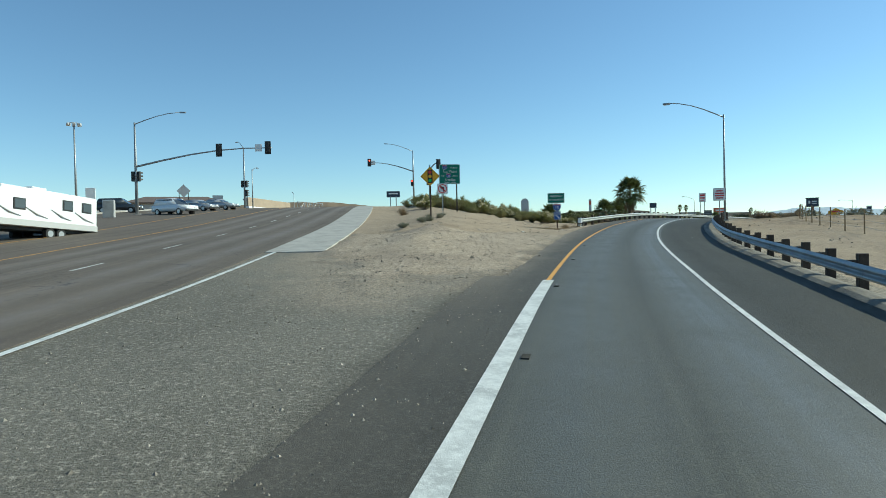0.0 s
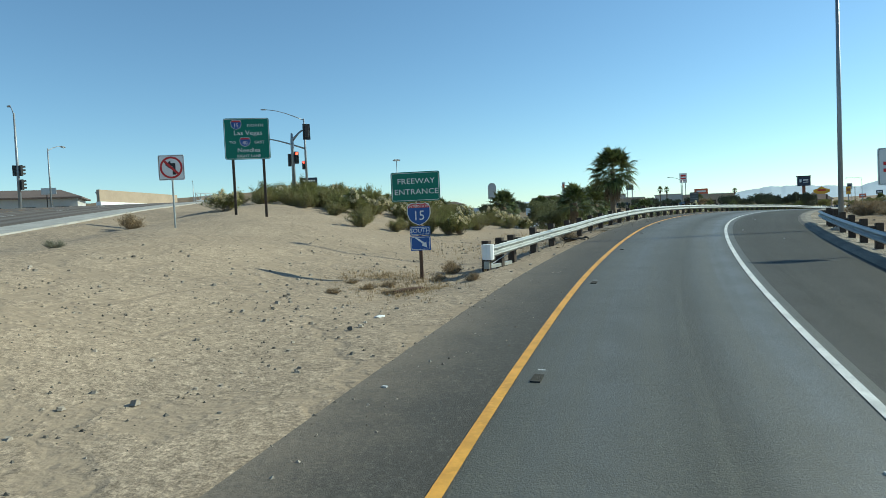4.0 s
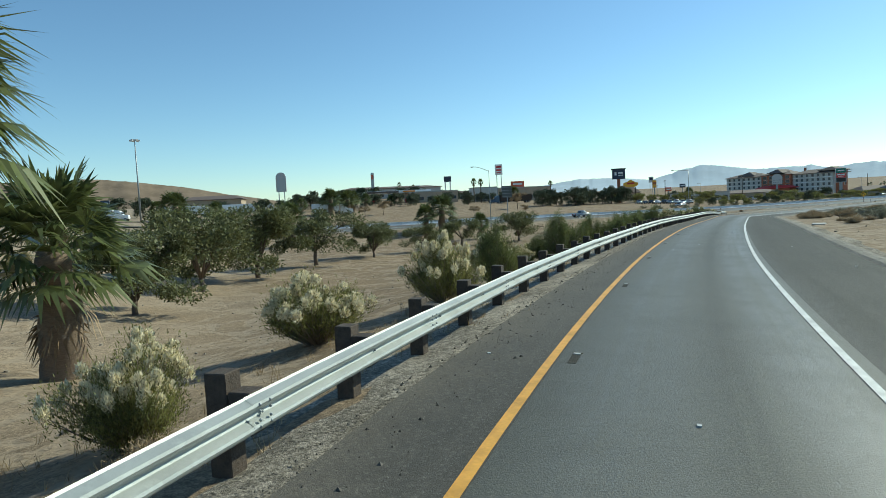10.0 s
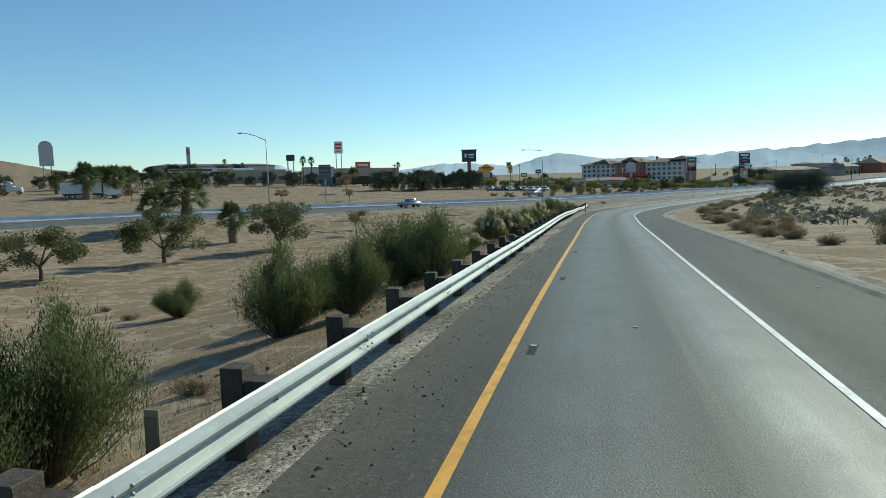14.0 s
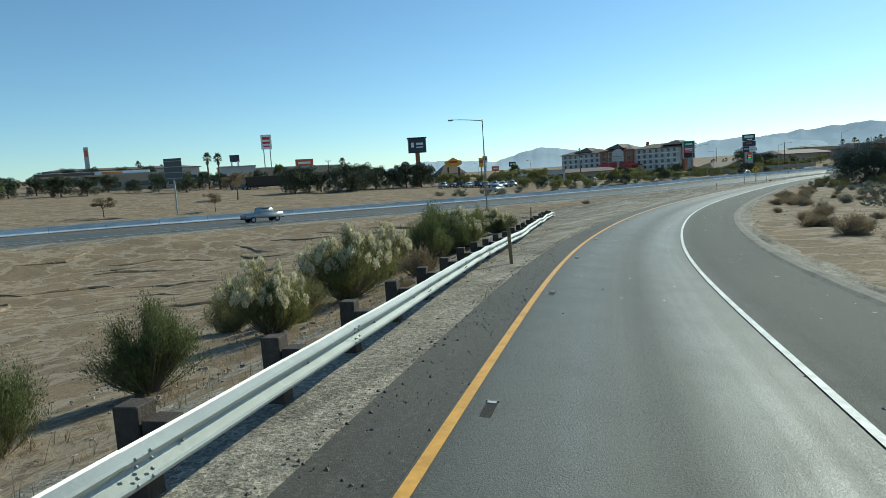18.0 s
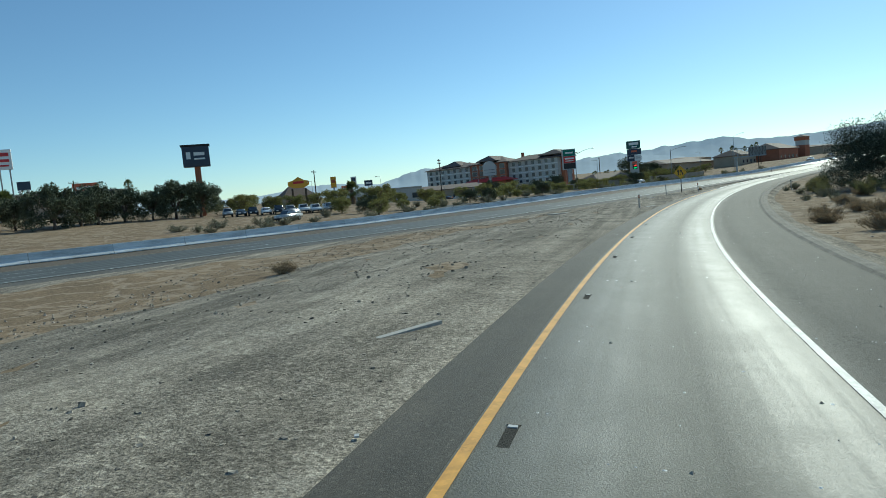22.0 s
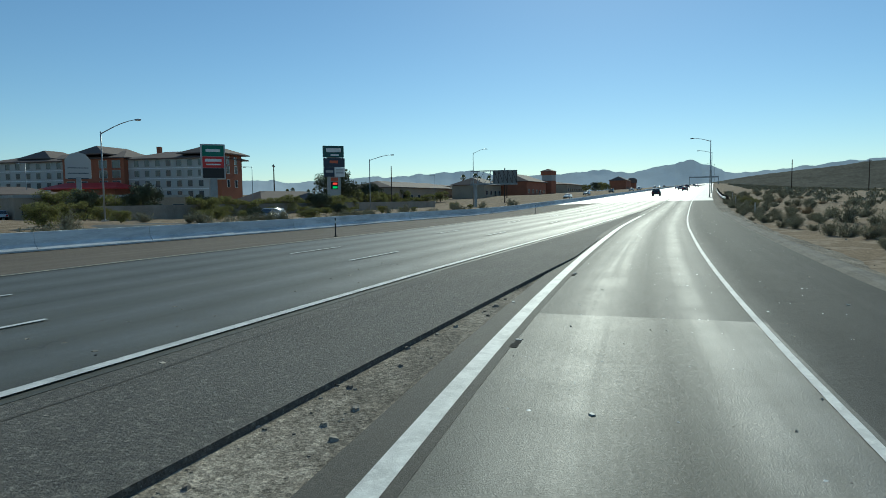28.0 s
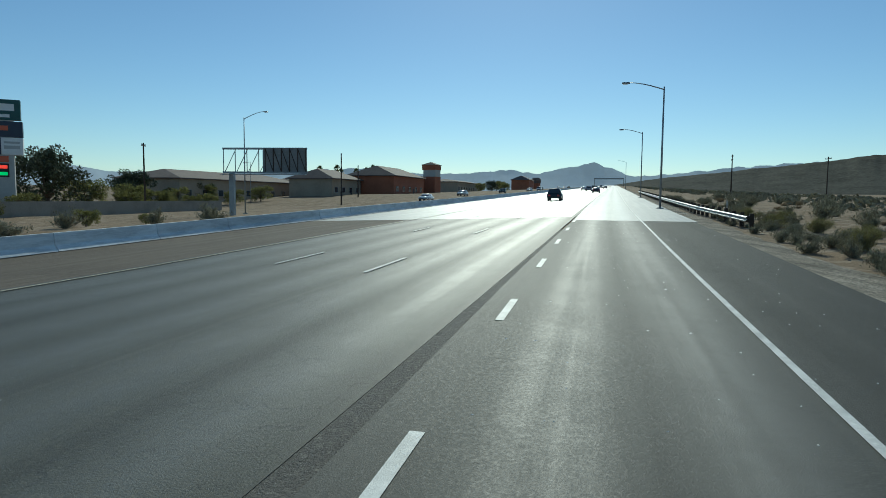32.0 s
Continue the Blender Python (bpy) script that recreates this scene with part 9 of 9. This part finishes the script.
def recess(d):
    i = int(np.interp(d, RUN, np.arange(NR)))
    x, y = (float(np.interp(d, RUN, RAMP[:, k] + S_[:, k] * (LINE_L + 0.27))) for k in range(2))
    z = float(np.interp(d, RUN, RAMP[:, 2] - (LINE_L + 0.27) * BANK))
    e = thing("recessed_marker", pose(x, y, z, 0, math.degrees(math.atan(BANK[i])), heading(RAMP, i)), "recessed road reflector in a cut asphalt slot", "road reflector", "reflectors along the yellow line")
    part("slot", box(-0.055, -0.24, -0.05, 0.055, 0.30, 0.004), M_SLOT, e)
    part("rim", box(-0.065, 0.30, -0.02, 0.065, 0.325, 0.006), M_KERB, e)
    part("reflector", box(-0.045, 0.22, 0.002, 0.045, 0.28, 0.014, 0.003), M_SIGNGREY, e)


M_SLOT = mat("cut_asphalt_slot", (0.070, 0.066, 0.058), 0.95, spec=0.05, grain=0.4, scale=30.0, bump=0.5, bump_scale=50.0)
for d in np.interp(np.arange(0, 50), [0, 10, 28, 37, 41, 50], [55.7, 121.8, 251.0, 317.4, 347.9, 418.5]):
    recess(float(d))


def slab(x, y, w, d, yaw, label, frame_=True):
    z = gz_fast(x, y) + (0.04 if frame_ else 0.065)
    e = thing("utility_cover", pose(x, y, z, 0, 0, yaw), label, "utility cover", "concrete covers in the gravel")
    part("slab", box(-w / 2, -d / 2, -0.1, w / 2, d / 2, 0.012, 0.006), M_CONC, e)
    if frame_:
        part("frame", box(-w * 0.3, -d * 0.32, 0.008, w * 0.3, d * 0.32, 0.026, 0.005), M_POLE, e)
        part("lid", box(-w * 0.25, -d * 0.26, 0.024, w * 0.25, d * 0.26, 0.034, 0.004), M_CONC, e)
    return e


slab(189.2, 222.0, 0.92, 0.8, 27, "square concrete utility cover with a steel frame")
slab(206.1, 232.6, 1.1, 0.8, -60, "flat concrete slab in the gravel", False)
slab(182.9, 226.9, 1.6, 1.0, -60, "flat concrete slab in the gravel", False)
slab(146.2, 199.4, 1.3, 0.14, 5, "pale broken board lying in the gravel", False)
x, y = 187.75, 221.6
e = thing("manhole_collar", pose(x, y, gz_fast(x, y) + 0.0), "round concrete collar with a dark crack", "manhole", "concrete covers in the gravel")
part("collar", tube([(0, 0, -0.1), (0, 0, 0.06)], [0.43, 0.415], 28), M_CONC, e)
part("crack", tube([(-0.17, -0.05, 0.058), (-0.05, 0.02, 0.058), (0.05, -0.01, 0.06), (0.15, 0.07, 0.058)], [0.01, 0.03, 0.018, 0.036], 7), M_BLACK, e)
for x, y, w in ((110.5, 151.6, 1.6), (70.5, 116.5, 1.8), (72.2, 118.0, 1.8)):
    slab(x, y, w, 0.8, 40, "pale concrete slab at the outer verge", False)
# scrap beside the rail, tyre pieces and litter
rl = random.Random(21)
x, y = 14.6, 56.6
e = thing("scrap_ring", pose(x, y, gz_fast(x, y) + 0.02, 0, 0, 20), "tangled black shredded tyre beside the guard rail", "debris")
for k in range(9):
    a = rl.random() * 6.28
    run = [(0.42 * math.cos(a + t) + rl.uniform(-.05, .05), 0.36 * math.sin(a + t) + rl.uniform(-.05, .05), 0.03 + 0.1 * rl.random()) for t in (0, 0.5, 1.0, 1.5)]
    part("strip", tube(run, 0.028, 5), M_TYRE, e)


def scrap(x, y, size, material, name, label, cat="debris"):
    z = gz_fast(x, y)
    b = bmesh.new()
    bmesh.ops.create_icosphere(b, subdivisions=1, radius=size)
    for v in b.verts:
        v.co = Vector((v.co.x * rl.uniform(0.8, 1.3), v.co.y * rl.uniform(0.4, 0.8), v.co.z * rl.uniform(0.2, 0.5)))
    o = link(name, b, material)
    o.matrix_basis = pose(x, y, z + size * 0.15, 0, 0, rl.uniform(0, 180))
    return tagged(o, label, cat, "litter beside the ramp")


scrap(209.8, 230.2, 0.20, M_TYRE, "tyre_scrap", "dark curled tyre scrap on gravel")
scrap(195.0, 229.5, 0.16, M_TYRE, "tyre_scrap", "dark tyre scrap on gravel")
for x, y in ((2.0, 31.6), (1.4, 30.6), (3.6, 26.8), (-0.6, 33.0), (0.9, 24.5), (4.6, 37.5)):
    scrap(x, y, rl.uniform(0.1, 0.2), rl.choice((M_ROCK, M_SIGNGREY, M_POST)), "litter", "crumpled scrap lying on sandy ground")
for x, y in ((207.6, 229.6), (10.6, 40.6), (8.2, 44.6), (52.9, 117.2), (28.0, 85.6), (41.0, 101.0), (23.8, 82.9), (200.6, 226.5), (193.0, 224.0)):
    scrap(x, y, rl.uniform(0.07, 0.13), M_SIGNWHITE, "litter", "scrap of white litter on the ground")
for k in range(60):
    i = rl.randrange(64, 400)
    o_ = rl.choice((rl.uniform(-3.0, -2.0), rl.uniform(-1.0, 1.6), rl.uniform(2.2, 4.6)))
    x, y, z = beside(RAMP, i, o_)
    b = box(-0.03, -0.02, 0, 0.03, 0.02, 0.015)
    o = link("road_chip", b, M_SIGNGREY)
    o.matrix_basis = pose(x, y, z + 0.001, 0, 0, rl.uniform(0, 180))
    tagged(o, "small pale chip lying on the asphalt", "debris", "chips on the road")


def over_lanes():
    i = rl.randrange(235, 520)
    o = rl.choice((rl.uniform(-1.6, 1.8), rl.uniform(-1.6, 1.8), rl.uniform(1.9, 4.5)))
    return beside(RAMP, i, o)[:2]


stones_on("road_chips", 1500, over_lanes, 0.012, 0.034, lambda x, y: float(near(RAMP, x, y)[2][0]) + 0.004, "pale chips of stone and paint lying on the asphalt", M_SIGNWHITE, 0.2)
# wire fence on the outer slope
fe = thing("wire_fence", Matrix.Identity(4), "old wire fence with rusty steel posts outside the ramp", "fence")
pm = None
for k in range(26):
    i = 30 + k * 4
    x, y, _z = beside(RAMP, i, 11.5 + 0.02 * k)
    z = gz_fast(x, y)
    if pm is None:
        p_ = part("fence_post", tube([(0, 0, -0.3), (0, 0, 1.25)], 0.035, 6), M_DRY, fe)
        pm = p_.data
        p_.matrix_basis = Matrix.Translation((x, y, z))
    else:
        share("fence_post", pm, fe, Matrix.Translation((x, y, z)))
for hz in (0.35, 0.7, 1.05):
    run = []
    for k in range(26):
        x, y, _z = beside(RAMP, 30 + k * 4, 11.5 + 0.02 * k)
        run.append((x, y, gz_fast(x, y) + hz))
    part("wire", tube(run, 0.008, 4), M_POLE, fe)

x, y = 8.7, 48.0
e = thing("driftwood", pose(x, y, gz_fast(x, y) + 0.02, 0, 0, 25), "dark flat piece of weathered wood on the sand", "debris")
part("board", tube([(-0.42, 0, 0), (-0.1, 0.03, 0.015), (0.25, 0.0, 0.01), (0.45, -0.03, 0)], [0.03, 0.055, 0.06, 0.03], 7), M_BROWNPOST, e)
x, y = 207.4, 229.4
e = thing("litter_strip", pose(x, y, gz_fast(x, y) + 0.05, 0, 0, -40), "pale bent strip of litter on the gravel", "litter")
part("strip", box(-0.03, -0.2, 0.0, 0.03, 0.2, 0.012, 0.003), M_SIGNWHITE, e)


# ---- washed-out gullies on the slope below the freeway ----
rg = random.Random(19)
bg = bmesh.new()
for _ in range(46):
    x, y = rg.uniform(84, 132), rg.uniform(186, 214)
    if near(RAMP, x, y)[1][0] > -12 or near(FREEWAY, x, y)[0][0] < 9:
        continue
    a = radians(rg.uniform(-52, -18))
    run = []
    n_ = rg.randrange(7, 16)
    for k in range(n_):
        run.append((x, y, gz_fast(x, y) - 0.05))
        a += rg.gauss(0, 0.32)
        x, y = x + 0.55 * math.cos(a), y + 0.55 * math.sin(a)
    q = rg.uniform(0.09, 0.2)
    tube(run, [q * math.sin(math.pi * (k + 0.6) / (n_ + 0.4)) * rg.uniform(0.7, 1.2) + 0.02 for k in range(n_)], 7, bg)
tagged(link("gully_banks", bg, M_DIRT), "crumbling sandy banks of small washed-out gullies", "gully", kind="stuff")
